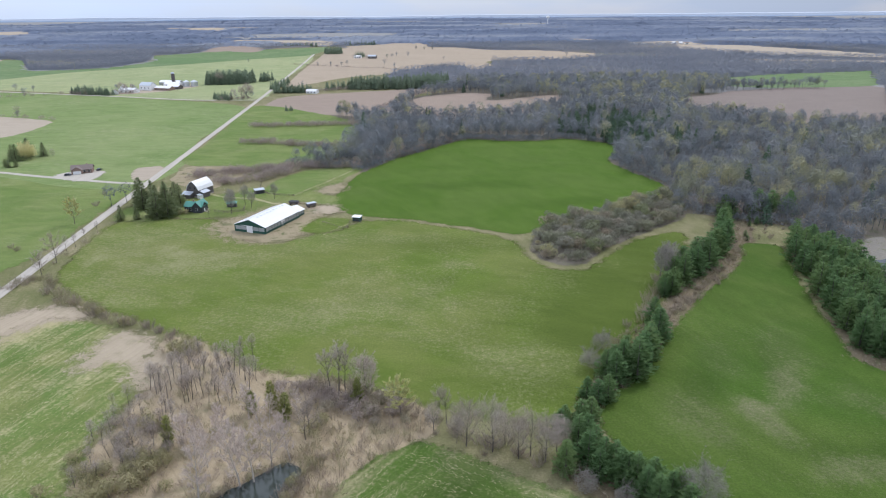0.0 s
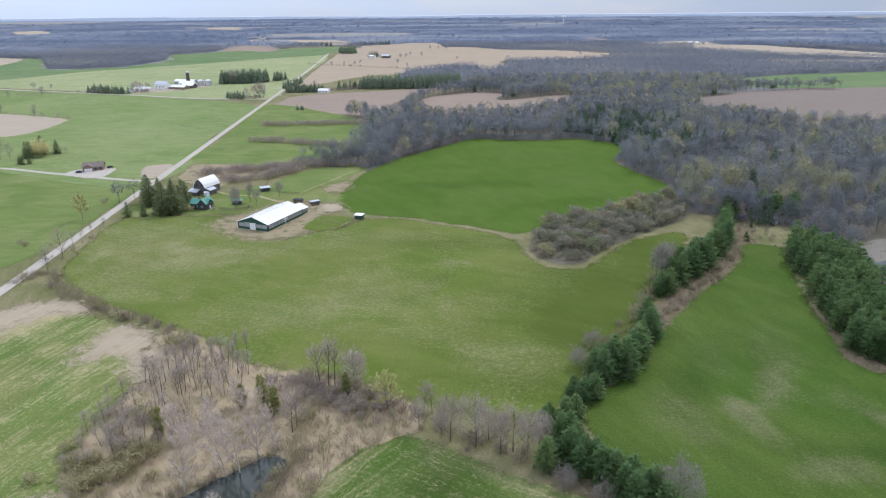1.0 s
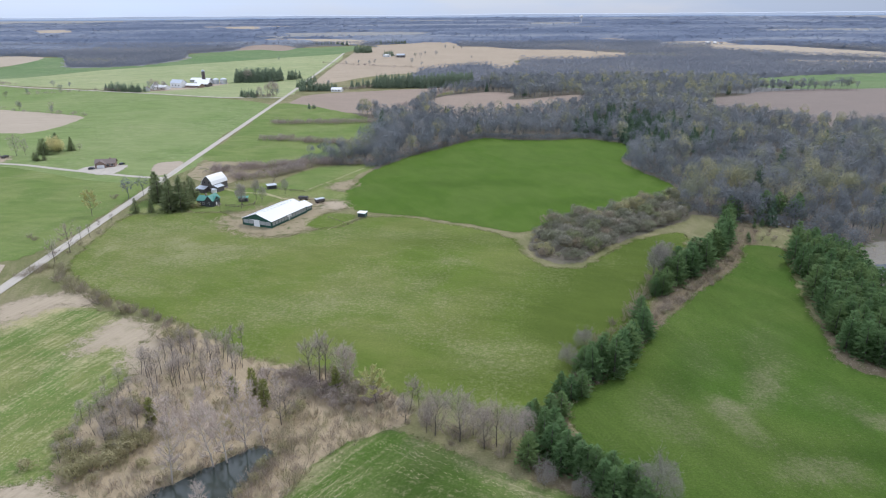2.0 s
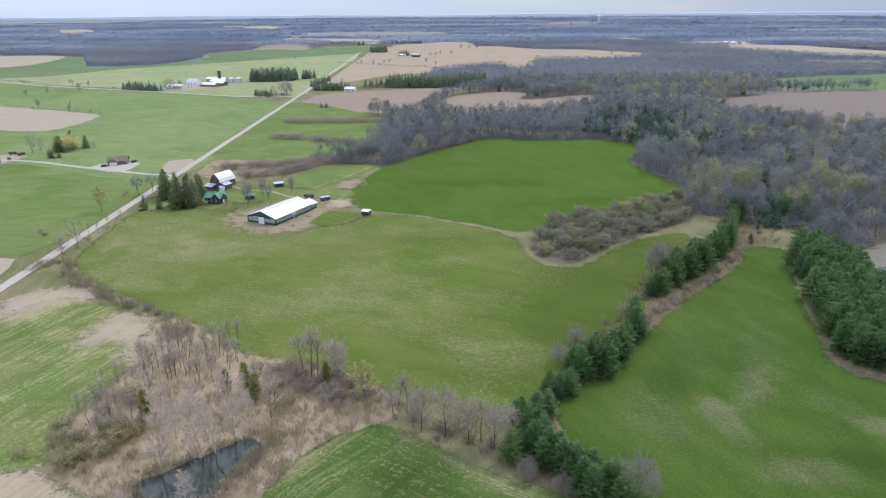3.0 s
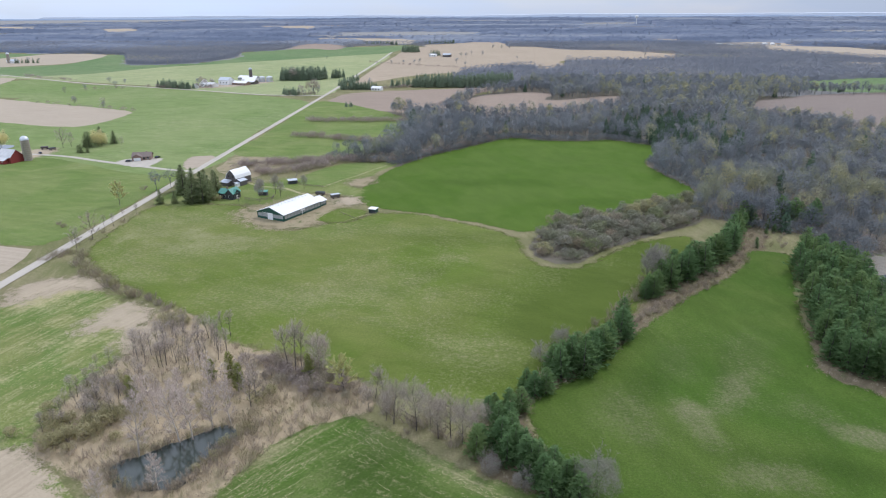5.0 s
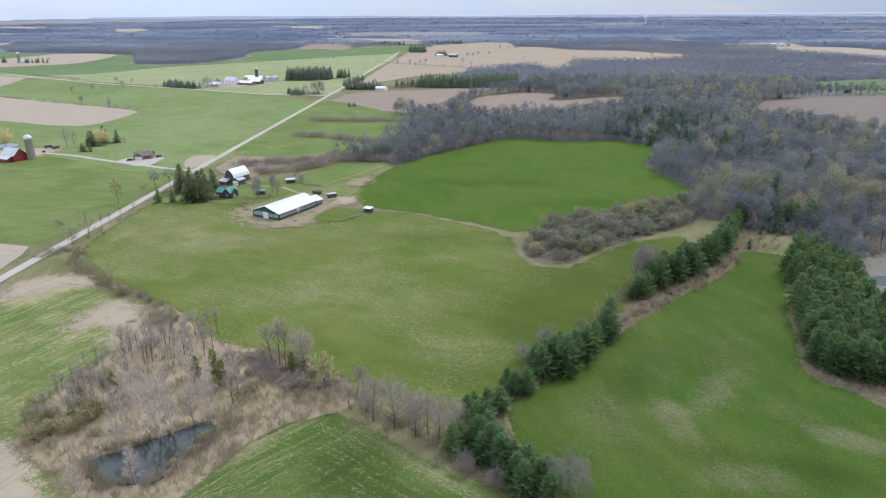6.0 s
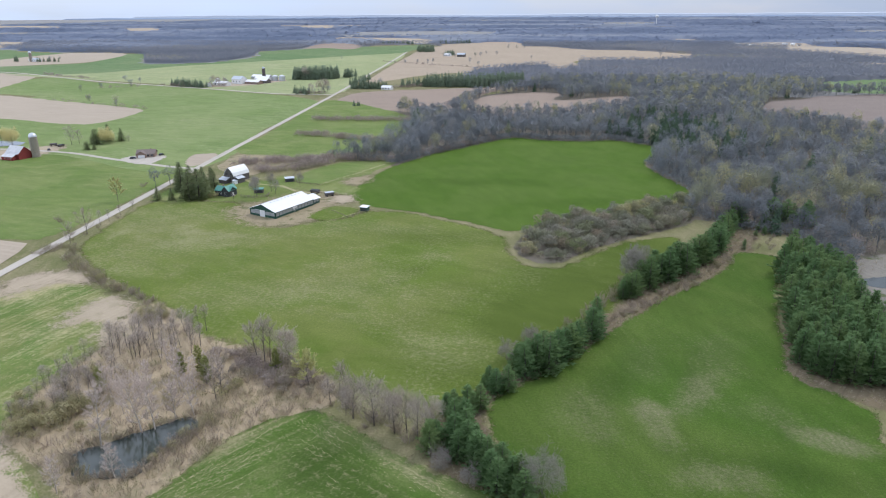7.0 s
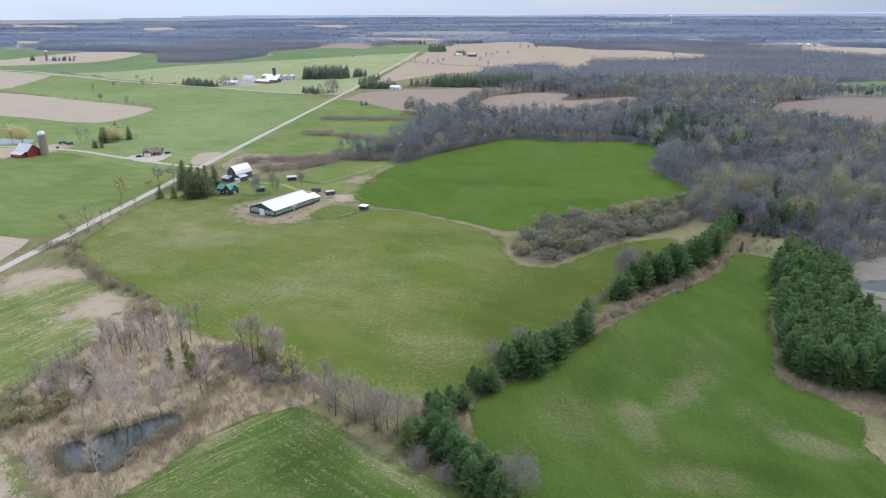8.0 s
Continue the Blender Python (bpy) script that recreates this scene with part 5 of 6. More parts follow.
# far farms
far = [("machine_shed", -424, 938, 70, 12, 26, 4, 6.5, "white_metal", "white_metal"), ("hay_barn", -412, 966, 70, 12, 20, 7, 11, "white_paint", "grey_metal"), ("machine_shed", -388, 1006, 72, 12, 26, 4, 7, "white_paint", "white_metal"), ("cattle_barn", -384, 962, 72, 11, 26, 3.5, 6, "brick", "white_metal"), ("house", -452, 962, 30, 8, 9, 5, 8, "white_paint", "white_metal"),
       ("cattle_barn", -398, 1034, 76, 12, 34, 4, 6.6, "curtain", "white_metal"), ("machine_shed", -378, 978, 74, 11, 20, 4, 6.5, "old_board", "white_metal"),
       ("house", -445, 918, 20, 8, 10, 4, 6.5, "white_paint", "shingle"), ("house", -170, 915, 75, 8, 15, 3, 5.4, "white_paint", "white_metal"),
       ("hay_barn", -150, 1545, 80, 10, 18, 5, 8, "old_board", "grey_metal"), ("machine_shed", -185, 1560, 80, 10, 16, 4, 6, "white_paint", "white_metal"),
       ("hay_barn", -1062, 1338, 70, 12, 28, 5, 8, "white_paint", "grey_metal"), ("machine_shed", 537, 1950, 85, 9, 16, 4, 6, "white_paint", "white_metal"),
       ("machine_shed", 560, 1928, 80, 8, 11, 4, 6, "white_paint", "white_metal"), ("house", 661, 1972, 80, 9, 12, 4, 7, "white_paint", "white_metal"), ("house", 680, 1972, 70, 8, 10, 4, 7, "white_paint", "white_metal"), ("house", 690, 1956, 85, 8, 9, 4, 6, "white_paint", "shingle")]
for name, x, y, rz, w, ln, e, r, wl, rf in far:
    ob = gabled(name, pose(x, y, rise(y), 0, 0, rz), w, ln, e, r, M[wl], M[rf], "far off " + name.replace("_", " ") + " among fields")
    for k in range(3):
        window(ob, 1.6, 1.6, pose(-w / 2, ln * (0.2 + 0.3 * k), e * 0.5, 0, 0, -90), M["white_paint"])
silo(-406, 1026, 20, 2.6, "dark concrete silo on the far farm", "grey_metal", "old_board")
silo(-1083, 1340, 22, 3.2, "grey concrete silo on a distant farm")
for k, (x, y, r) in enumerate(((-382, 1012, 4.6), (-371, 1014, 5.0))):
    ob = thing("grain_bin", pose(x, y, rise(y)), "round galvanised grain bin", "grain bin", "grain bins")
    part("bin_wall", lathe([(r, -0.1), (r, 7.0)], 20), M["galvanised"], ob)
    part("cone_roof", lathe([(r + 0.15, 7.0), (0.3, 9.2)], 20), M["galvanised"], ob)

tower = thing("water_tower", pose(534, 3582, rise(3582)), "white water tower far on the horizon", "water tower")
part("tank", lathe([(2, 30), (8, 33), (9, 37), (8, 41), (2, 43)], 16), M["white_paint"], tower)
part("stem", lathe([(2.2, -1), (1.6, 8), (1.6, 30)], 12), M["white_paint"], tower)

# ---- trees ----
FIELDS = [HAY_FIELD, SPRING_FIELD, EAST_FIELD, PLOUGH_A, PLOUGH_B, PLOUGH_C, STUBBLE, PASTURE, GREEN_FAR_D, PADDOCK_STRIP, OLIVE_FIELD, GREEN_FAR_A, GREEN_FAR_B,
          TAN_FAR_A, TAN_FAR_B, GREEN_FAR_C, TAN_FAR_C, TAN_FAR_D, TAN_FAR_E, TAN_FAR_F, NORTH_WEST_FIELD, WEST_BROWN, ROADSIDE_FIELD]


def pine_kinds(count, seed, h, radius, leaf, **kw):
    out = []
    for k in range(count):
        wood, needles = pine_soups(seed + k, h, radius, **kw)
        out.append((("trunk", wood.mesh("pine_trunk", M["bark"])), ("crown", needles.mesh("pine_crown", leaf))))
    return out


def set_trees(name, spots, kinds, height, label, group, seed, lean=2.0, category="tree", z=0.0, broad=1.0):
    """One tree for each (x, y, height), of kinds that were built that high."""
    rng = random.Random(seed)
    for x, y, h in spots:
        m = pose(x, y, rise(y) + z, rng.gauss(0, lean), rng.gauss(0, lean), rng.uniform(0, 360)) @ Matrix.Diagonal((*(h / height * broad * rng.uniform(0.92, 1.1),) * 2, h / height, 1))
        plant(name, m, kinds[rng.randrange(len(kinds))], label, category, group)


white_pines = pine_kinds(7, 100, 12.0, 3.8, M["needle"], size=0.74, gap=0.72, lift=0.05, arms=9, sprays=5, tip=0.5)
spruces = pine_kinds(5, 140, 16.0, 4.3, M["spruce"], lift=0.03, gap=0.85, arms=8, sprays=5, droop=-0.22, sharp=1.35, size=0.9)
cedars = pine_kinds(2, 160, 8.0, 1.6, M["cedar"], lift=0.08, gap=0.5, arms=6, droop=0.6, sharp=0.9, size=0.6)

ROW_A = [(143.6, 327.8, 12.5), (147.1, 326.2, 10.7), (132.1, 299.9, 13.3), (125.8, 288.0, 13.2), (129.9, 293.2, 11.0), (119.6, 272.6, 14.0), (115.7, 269.2, 13.5), (109.3, 256.5, 13.8), (104.6, 261.1, 12.6), (100.6, 247.7, 13.5), (95.3, 249.0, 12.9),
         (92.3, 239.4, 13.0), (86.1, 231.2, 10.6), (83.5, 233.4, 7.8), (123, 281, 12.5), (137, 309, 11), (140, 318, 11), (112, 266, 12.5), (127, 285, 12.5), (89, 240, 11.5), (81.5, 227.5, 7.5), (82.8, 231, 9), (70.5, 204.5, 10), (97.5, 246, 12.5), (102, 254, 13), (106.5, 258.5, 13), (117.5, 271, 13), (84.5, 229, 9)]
ROW_B = [(70.9, 196.1, 8.5), (68.7, 192.5, 11.4), (65.0, 187.9, 9.3), (61.6, 179.8, 11.5), (57.5, 174.4, 12.3), (55.3, 168.3, 13.3), (51.7, 171.7, 11.6), (48.7, 165.8, 11.1), (46.1, 169.0, 9.5), (44.1, 156.8, 8.6), (41.1, 155.4, 8.2), (38.5, 158.5, 6.8),
         (63.0, 183.5, 10.5), (59.5, 178.0, 11.0), (53.0, 174.5, 11.0), (49.5, 171.0, 10.0)]
ROW_C = [(37.3, 147.0, 7.6), (34.2, 144.3, 8.5), (30.8, 145.8, 6.2), (29.0, 143.3, 6.7), (34.4, 138.5, 8.7), (32.0, 136.1, 9.5), (27.4, 127.0, 9.4), (28.7, 130.7, 6.7), (32.6, 129.1, 9.9), (36.4, 127.5, 9.5), (39.2, 123.6, 9.6), (41.6, 120.9, 10.0),
         (45.1, 119.5, 9.9), (44.6, 114.2, 9.7), (47.6, 115.5, 9.2), (36, 133, 9), (40, 122, 9.5), (38.2, 126.5, 9), (42.5, 117.5, 9.4), (49.5, 116.5, 9.5), (34.5, 124.5, 8.5), (50.5, 112.5, 9)]
for row in (ROW_A, ROW_B, ROW_C):
    set_trees("white_pine", row, white_pines, 12.0, "dense dark green white pine in a windbreak row", "windbreak pines", 5, broad=1.35)
PLANTATION = [(154, 283), (150.5, 274), (143, 246), (136, 222), (133, 205), (129.5, 191), (127, 183), (132, 179), (143, 175.5), (151, 172), (158, 184), (161, 200), (164, 224), (168, 250), (169.5, 268), (163, 282)]
rng = np.random.default_rng(7)
spots = scatter(PLANTATION, 4.4, 3)
set_trees("white_pine", [(x, y, float(rng.uniform(10.5, 13.5))) for x, y in spots], white_pines, 12.0, "tall dark green pine in a close planted block", "planted pine block", 6, broad=1.15)
set_trees("white_pine", [(152, 164, 11), (156, 160, 10), (158, 168, 12), (163, 163, 11), (166, 328.8, 12.1), (163.2, 333, 14.2), (172.8, 334.6, 11), (161.7, 337.5, 11), (154, 322.3, 4.2), (154.9, 315.4, 4.4), (169, 331, 14), (176, 328, 13), (158.5, 327, 8), (180, 333, 13), (150.5, 313, 3.2), (141.5, 297, 3.4), (139.8, 291, 3.0)],
          white_pines, 12.0, "dark green white pine at the wood's edge", "edge pines", 8, broad=1.25)
set_trees("spruce", [(-320, 486, 12), (-315, 499, 15), (-307, 461, 7), (-311, 464, 6.5), (-303, 463, 6), (-316, 484, 13), (-305, 501, 11)], spruces, 16.0, "dark spruce beside the farm lane", "lane spruces", 18, broad=1.5)
set_trees("spruce", [(-167.8, 330.0, 8.5), (-160.2, 331.8, 7.5), (-168.2, 357.9, 17), (-165.0, 351.0, 16.5), (-171.5, 361.0, 14), (-161.0, 355.0, 15.5), (-150.7, 334.2, 18.5), (-154.0, 338.5, 15), (-146.0, 336.6, 18.5), (-145.0, 343.0, 15), (-151.7, 363.3, 13), (-147.0, 358.0, 13.5), (-158.0, 364.0, 13)],
          spruces, 16.0, "tall dark spruce beside the farmhouse", "farmhouse spruces", 9, broad=1.32)
set_trees("cedar", [(-24.0, 156.0, 8.5), (-51.3, 151.5, 7.6), (-45.6, 152.7, 9.5), (-41.7, 147.5, 9.1), (-68.2, 138.2, 9.0)], cedars, 8.0, "yellow green cedar among bare trees", "wet wood cedars", 10)

def crown(s, r, lobes, count, lo, hi, wide, ragged=0.4, up=0.5, lift=0.0):
    """Twig sprays over rounded lobes (x, y, z, radius, half height), with gaps between them."""
    lobes = np.array(lobes)
    k = r.choice(len(lobes), count, p=lobes[:, 3] ** 2 / (lobes[:, 3] ** 2).sum())
    q = r.normal(size=(count, 3)) + np.array([0, 0, up])
    q /= np.linalg.norm(q, axis=1, keepdims=True)
    p = lobes[k, :3] + q * lobes[k][:, [3, 3, 4]] * r.uniform(0.72, 1.04, (count, 1))
    s.flakes(p, q + r.normal(0, ragged, (count, 3)) + np.array([0, 0, lift]), r.uniform(lo, hi, count), wide * r.uniform(0.6, 1.3, count), r)


def bush_variant(seed, count=46, lo=0.5, hi=1.1, wide=0.26):
    """A rounded leafless bush that reaches the ground."""
    r = np.random.default_rng(seed)
    s = Soup()
    lobes = [(0, 0, 1.3, 1.9, 1.8)] + [(r.normal(0, 1.1), r.normal(0, 1.1), r.uniform(0.9, 2.0), r.uniform(0.8, 1.3), r.uniform(0.9, 1.4)) for k in range(3)]
    crown(s, r, lobes, count, lo, hi, wide)
    n = count // 3
    a = r.uniform(0, 6.28, n)
    s.blades(np.stack([np.cos(a) * 0.9, np.sin(a) * 0.9, np.full(n, 1.2)], 1), np.stack([np.cos(a) * 0.5, np.sin(a) * 0.5, np.ones(n)], 1) + r.normal(0, 0.25, (n, 3)), r.uniform(1.2, 2.4, n), 0.3 * wide, r)
    return s.arrays()


def hazy_kinds(count, seed, h, spread, bark, twig, haze, low=0.3, fine=0.05, **kw):
    """Leafless trees whose finest twigs close into a soft rounded crown."""
    out = []
    for k in range(count):
        r = np.random.default_rng(seed + k)
        w, t = bare_soups(seed + k, h, spread, **kw)
        mid, rad = h * (1 + low) / 2, spread * 0.8
        lobes = [(0, 0, mid, rad, h * (1 - low) / 2)]
        for a in r.uniform(0, 6.28, 7):
            lobes.append((rad * 0.6 * math.cos(a), rad * 0.6 * math.sin(a), mid + h * r.uniform(-0.15, 0.22), rad * 0.5, rad * 0.5))
        crown(t, r, lobes, haze, 0.3, 0.8, fine, 0.7)
        out.append((("trunk", w.mesh("tree_trunk", bark)), ("crown", t.mesh("tree_crown", twig))))
    return out


def bush_kinds(count, seed, bark, twig):
    """Rounded bushes: stems from one foot under lobed crowns of fine twigs."""
    out = []
    for k in range(count):
        r, stems = np.random.default_rng(seed + k), Soup()
        for a in r.uniform(0, 6.28, 6):
            stems.tube((0.2 * math.cos(a), 0.2 * math.sin(a), -0.1), (1.1 * math.cos(a), 1.1 * math.sin(a), r.uniform(1.6, 2.8)), 0.05, 0.015, 3)
        out.append((("trunk", stems.mesh("bush_trunk", bark)), ("crown", mesh_of("bush_twigs", *bush_variant(seed + k, 330, 0.3, 0.8, 0.2), twig))))
    return out


# leafless trees
def bare_kinds(count, seed, h, spread, bark, twig, **kw):
    out = []
    for k in range(count):
        w, t = bare_soups(seed + k, h, spread, **kw)
        out.append((("trunk", w.mesh("tree_trunk", bark)), ("crown", t.mesh("tree_crown", twig))))
    return out


haze_kinds = hazy_kinds(4, 205, 13.0, 3.3, M["bark"], M["twig"], 520, 0.42, 0.055, clear=0.45, upright=1.1, limbs=11, subs=4, twigs=8, twig_w=0.036)
slim = bare_kinds(5, 200, 13.0, 3.4, M["bark"], M["twig"], clear=0.48, upright=1.15, limbs=12, subs=5, twigs=11, twig_w=0.036)
wide = bare_kinds(4, 220, 12.0, 4.8, M["bark"], M["twig"], clear=0.2, upright=0.85, limbs=16, subs=6, twigs=14, twig_w=0.038)
pale = bare_kinds(4, 240, 15.0, 3.2, M["pale_bark"], M["pale_twig"], clear=0.2, upright=1.0, limbs=18, subs=6, twigs=16, twig_w=0.042)
thicket_kinds = bush_kinds(6, 265, M["thicket_bark"], M["thicket_twig"])
budding = bare_kinds(3, 280, 11.0, 4.0, M["bark"], M["bud"], clear=0.25, upright=0.9, limbs=15, subs=6, twigs=26, twig_w=0.20, twig_len=0.6)
fluffy = hazy_kinds(4, 310, 12.0, 4.4, M["bark"], M["twig"], 2300, fine=0.065, clear=0.18, upright=0.9, limbs=15, subs=5, twigs=10, twig_w=0.035)
willows = hazy_kinds(2, 290, 12.0, 6.4, M["bark"], M["willow"], 2600, 0.12, 0.34, clear=0.15, upright=0.8, limbs=16, subs=5, twigs=10, twig_w=0.2, twig_len=1.1)

set_trees("bare_tree", [(-53.3, 116.5, 17.3), (-46.3, 122.9, 16.9), (-43.7, 124.6, 15.0), (-40.9, 129.6, 13.2), (-37.0, 132.1, 13.0), (-63.8, 136.8, 11.1), (-42.3, 105.9, 10.9), (-51.9, 99.2, 9.8), (-23.4, 160.2, 13.0), (-21.0, 160.2, 11.9), (-56, 130, 12), (-49, 132, 13)],
          pale, 15.0, "pale barked leafless tree by the pond", "pond trees", 11, 3)
set_trees("bare_tree", [(-35.1, 140.4, 10.4), (-73.5, 132.1, 9.4), (-34.5, 142.5, 11.4), (-166.2, 254.6, 10.0), (-167.1, 267.6, 12.4), (-335, 479, 15), (-330, 482, 11.4), (-405, 470, 9), (-296, 497, 6), (-446.3, 702, 12), (-502, 731, 10)],
          wide, 12.0, "spreading leafless tree with grey brown twigs", "spreading bare trees", 12)
set_trees("bare_tree", [(11.2, 135.1, 14.2), (2.6, 138.6, 8.5), (4.9, 137.4, 12.5), (17.2, 132.4, 11.5), (20.2, 133.4, 12.5), (23.4, 131.1, 12.0), (26.7, 134.9, 9.5), (14.5, 138, 9), (-3, 143, 8), (-22.5, 161, 12.5)], fluffy, 12.0, "full crowned leafless tree on the field edge", "field edge trees", 16)
round_kinds = hazy_kinds(2, 350, 9.0, 6.4, M["bark"], M["grey_twig"], 5200, 0.05, 0.085, clear=0.06, upright=0.8, limbs=22, subs=6, twigs=12, stems=3, twig_w=0.035)
set_trees("bare_tree", [(54.5, 115.5, 9.0), (38.5, 116.5, 4.2), (31, 120.5, 4.5), (43, 175, 5.5), (49, 187, 5)], round_kinds, 9.0, "dense round leafless tree beside the pines", "round bare trees", 17)
set_trees("bare_tree", [(-31.7, 161.5, 15.1), (-29.8, 160.9, 16.4), (-27.9, 161.4, 14.6), (-2.6, 148.3, 10.6), (0.1, 147.0, 10.1), (-58.5, 179.5, 9.5), (-61.8, 181, 8.5), 
                       (-171, 283, 7.4), (-169.6, 288.3, 6.9), (-170.7, 299.7, 6), (-170.2, 309.8, 6), (-122.8, 333.1, 5.6)], slim, 13.0, "slim leafless tree with upright grey limbs", "slim bare trees", 13)
yard_kinds = hazy_kinds(2, 395, 12.0, 3.9, M["bark"], M["grey_twig"], 1500, 0.25, 0.075, clear=0.25, upright=1.0, limbs=15, subs=5, twigs=10, twig_w=0.05)
set_trees("bare_tree", [(-113.7, 340.2, 12.5), (-115.6, 347.0, 12), (-111.4, 358.4, 11.5), (-106.3, 352.5, 9), (-98, 371, 9), (84, 240, 13), (86, 243, 15), (88, 246.5, 14.5), (91, 250, 13)], yard_kinds, 12.0, "tall grey leafless tree with a hazy crown", "grey bare trees", 33)
set_trees("bare_tree", [(-254, 852, 17), (-249, 858, 19), (-245, 862, 18), (-262, 846, 14), (-440, 928, 15), (-436, 934, 13), (-338, 1030, 20), (-430, 940, 12)], fluffy, 12.0, "tall tan leafless tree by the road corner", "far bare trees", 27)
set_trees("bare_tree", [(-11.8, 150.2, 11.2), (-189.1, 324.5, 13.4)], budding, 11.0, "tree in yellow bud", "budding trees", 14)
set_trees("willow", [(-398.8, 477.8, 11.5), (-390.2, 479.2, 11.5), (-311.5, 489.7, 11.5), (-307.5, 488.1, 10), (-384, 472, 11)], willows, 12.0, "golden yellow willow in catkin", "willows", 15, broad=1.25)
CLUMP_NORTH = [(-80, 184), (-64, 179), (-52, 169), (-56, 158), (-66, 153), (-78, 155), (-84, 164)]
CLUMP_WEST = [(-90, 158), (-70, 150), (-60, 140), (-66, 128), (-84, 122), (-90, 140)]
CLUMP_MID = [(-66, 158), (-48, 160), (-36, 150), (-40, 138), (-56, 128), (-64, 140)]
for poly, gap, kinds, hh, lo, hi, seed in ((CLUMP_NORTH, 3.6, haze_kinds, 13.0, 6.5, 9.5, 21), (CLUMP_WEST, 3.9, haze_kinds, 13.0, 5, 7.5, 22), (CLUMP_MID, 6.5, pale, 15.0, 7, 12, 23)):
    r2 = np.random.default_rng(seed)
    set_trees("bare_tree", [(x, y, float(r2.uniform(lo, hi))) for x, y in scatter(poly, gap, seed)], kinds, hh, "leafless young tree in the wet wood", "wet wood trees", seed, 3)

mauve = bush_kinds(4, 370, M["thicket_bark"], M["mauve_twig"])
set_trees("bush", [(x, y, float(r2.uniform(1.8, 4.2))) for x, y in scatter([(-48, 167), (-28, 165), (-12, 156), (-8, 146), (-18, 146), (-30, 150), (-46, 160)], 3.4, 29)] + [(x, y, float(r2.uniform(2.2, 4.4))) for x, y in scatter([(-88, 148), (-72, 152), (-62, 140), (-66, 128), (-84, 126)], 7.5, 30)], mauve, 3.2, "dark mauve leafless bush in the wet wood", "mauve bushes", 26, 4, "shrub")
olive = bush_kinds(4, 330, M["thicket_bark"], M["olive_brush"])
set_trees("bush", [(-81.6, 124.2, 3.4), (-79, 127.3, 3.8), (-73.6, 126.8, 3.6), (-70.9, 129.9, 4), (-75.8, 121.3, 3), (-79.7, 118.2, 2.6), (-74.4, 132.2, 4.2), (-76.6, 146, 4.4), (-34.7, 122.9, 2.8), (-35.1, 118.2, 2.4), (-37.3, 113.5, 2.0), (-76.7, 116.8, 4.4), (-74.1, 120, 4.6), (-70.5, 121.6, 4.8), (-68.7, 125.8, 5.2), (-69.4, 129.5, 4.8), (-33.5, 143.2, 3.6), (-32.2, 147, 3.4), (-138.5, 341.5, 3.0), (-141, 340, 2.6), (-84.8, 185.5, 4.6), (-80.5, 184.5, 5.0), (-84, 126, 4.0), (-80, 122, 3.4), (-76, 119, 3.0), (-88, 132, 3.6), (-70, 124, 3.4), (-66, 130, 4.2), (-90, 120, 3.2), (-72, 116, 2.6), (-63, 122, 2.8), (-81, 189, 3.6), (-78, 187, 3.2), (-84, 193, 3.2), (-58, 142, 3.0), (-48, 138, 2.6), (-110, 207, 3.4), (-122, 214, 3.6), (-126, 217, 3.0)], olive, 3.2, "olive brown budding bush", "olive bushes", 19, 4, "shrub")

# brush
shrubs = [(("crown", shrub_soup(300 + k, 3.0, 2.2).mesh("shrub_twigs", M["brush"])),) for k in range(4)]
r3 = np.random.default_rng(31)


def brush_line(line, gap, lo, hi, width, seed, label, group):
    r = np.random.default_rng(seed)
    pts = smooth_line(line, False, gap)
    set_trees("shrub", [(x + r.normal(0, width), y + r.normal(0, width), float(r.uniform(lo, hi))) for x, y in pts], shrubs, 3.0, label, group, seed, 4, "shrub")


brush_line([(-171, 238), (-166, 249), (-160, 246), (-150, 234), (-141, 226), (-130, 219), (-119, 213), (-108, 206), (-100, 203), (-92, 198), (-84, 191)], 2.4, 1.5, 4.2, 1.3, 41, "leafless brown hedge shrub", "hedge shrubs")
brush_line([(-58, 110), (-50, 104), (-42, 106), (-37, 110), (-35, 118), (-32, 126), (-31, 132)], 1.3, 1.2, 3.2, 0.9, 48, "tan leafless shrub on the pond bank", "pond shrubs")
brush_line([(-60, 116), (-54, 118), (-46, 124), (-38, 132)], 1.8, 0.8, 2.0, 0.6, 49, "tan leafless shrub on the pond bank", "pond shrubs")
brush_line([(-38, 168), (-24, 162), (-12, 154), (-4, 148), (4, 141), (14, 136), (24, 132), (30, 128)], 1.7, 1.5, 4.0, 2.0, 42, "leafless grey brown shrub on the field edge", "edge shrubs")
brush_line([(77, 207), (82, 214), (90, 224), (99, 235), (110, 249), (122, 264), (131, 278)], 1.1, 0.8, 2.5, 1.6, 47, "dead brown weeds beside the pines", "edge shrubs")
brush_line([(136, 288), (142, 292), (150, 300), (146, 308), (154, 312), (162, 318), (152, 296)], 3.0, 0.8, 2.2, 2.6, 52, "low olive shrub in dry grass beside the pines", "edge shrubs")
brush_line([(42, 164), (47, 172), (52, 182), (60, 197), (70, 214), (78, 228), (86, 244)], 3.2, 2, 5, 1.0, 43, "leafless shrub beside the pines", "edge shrubs")
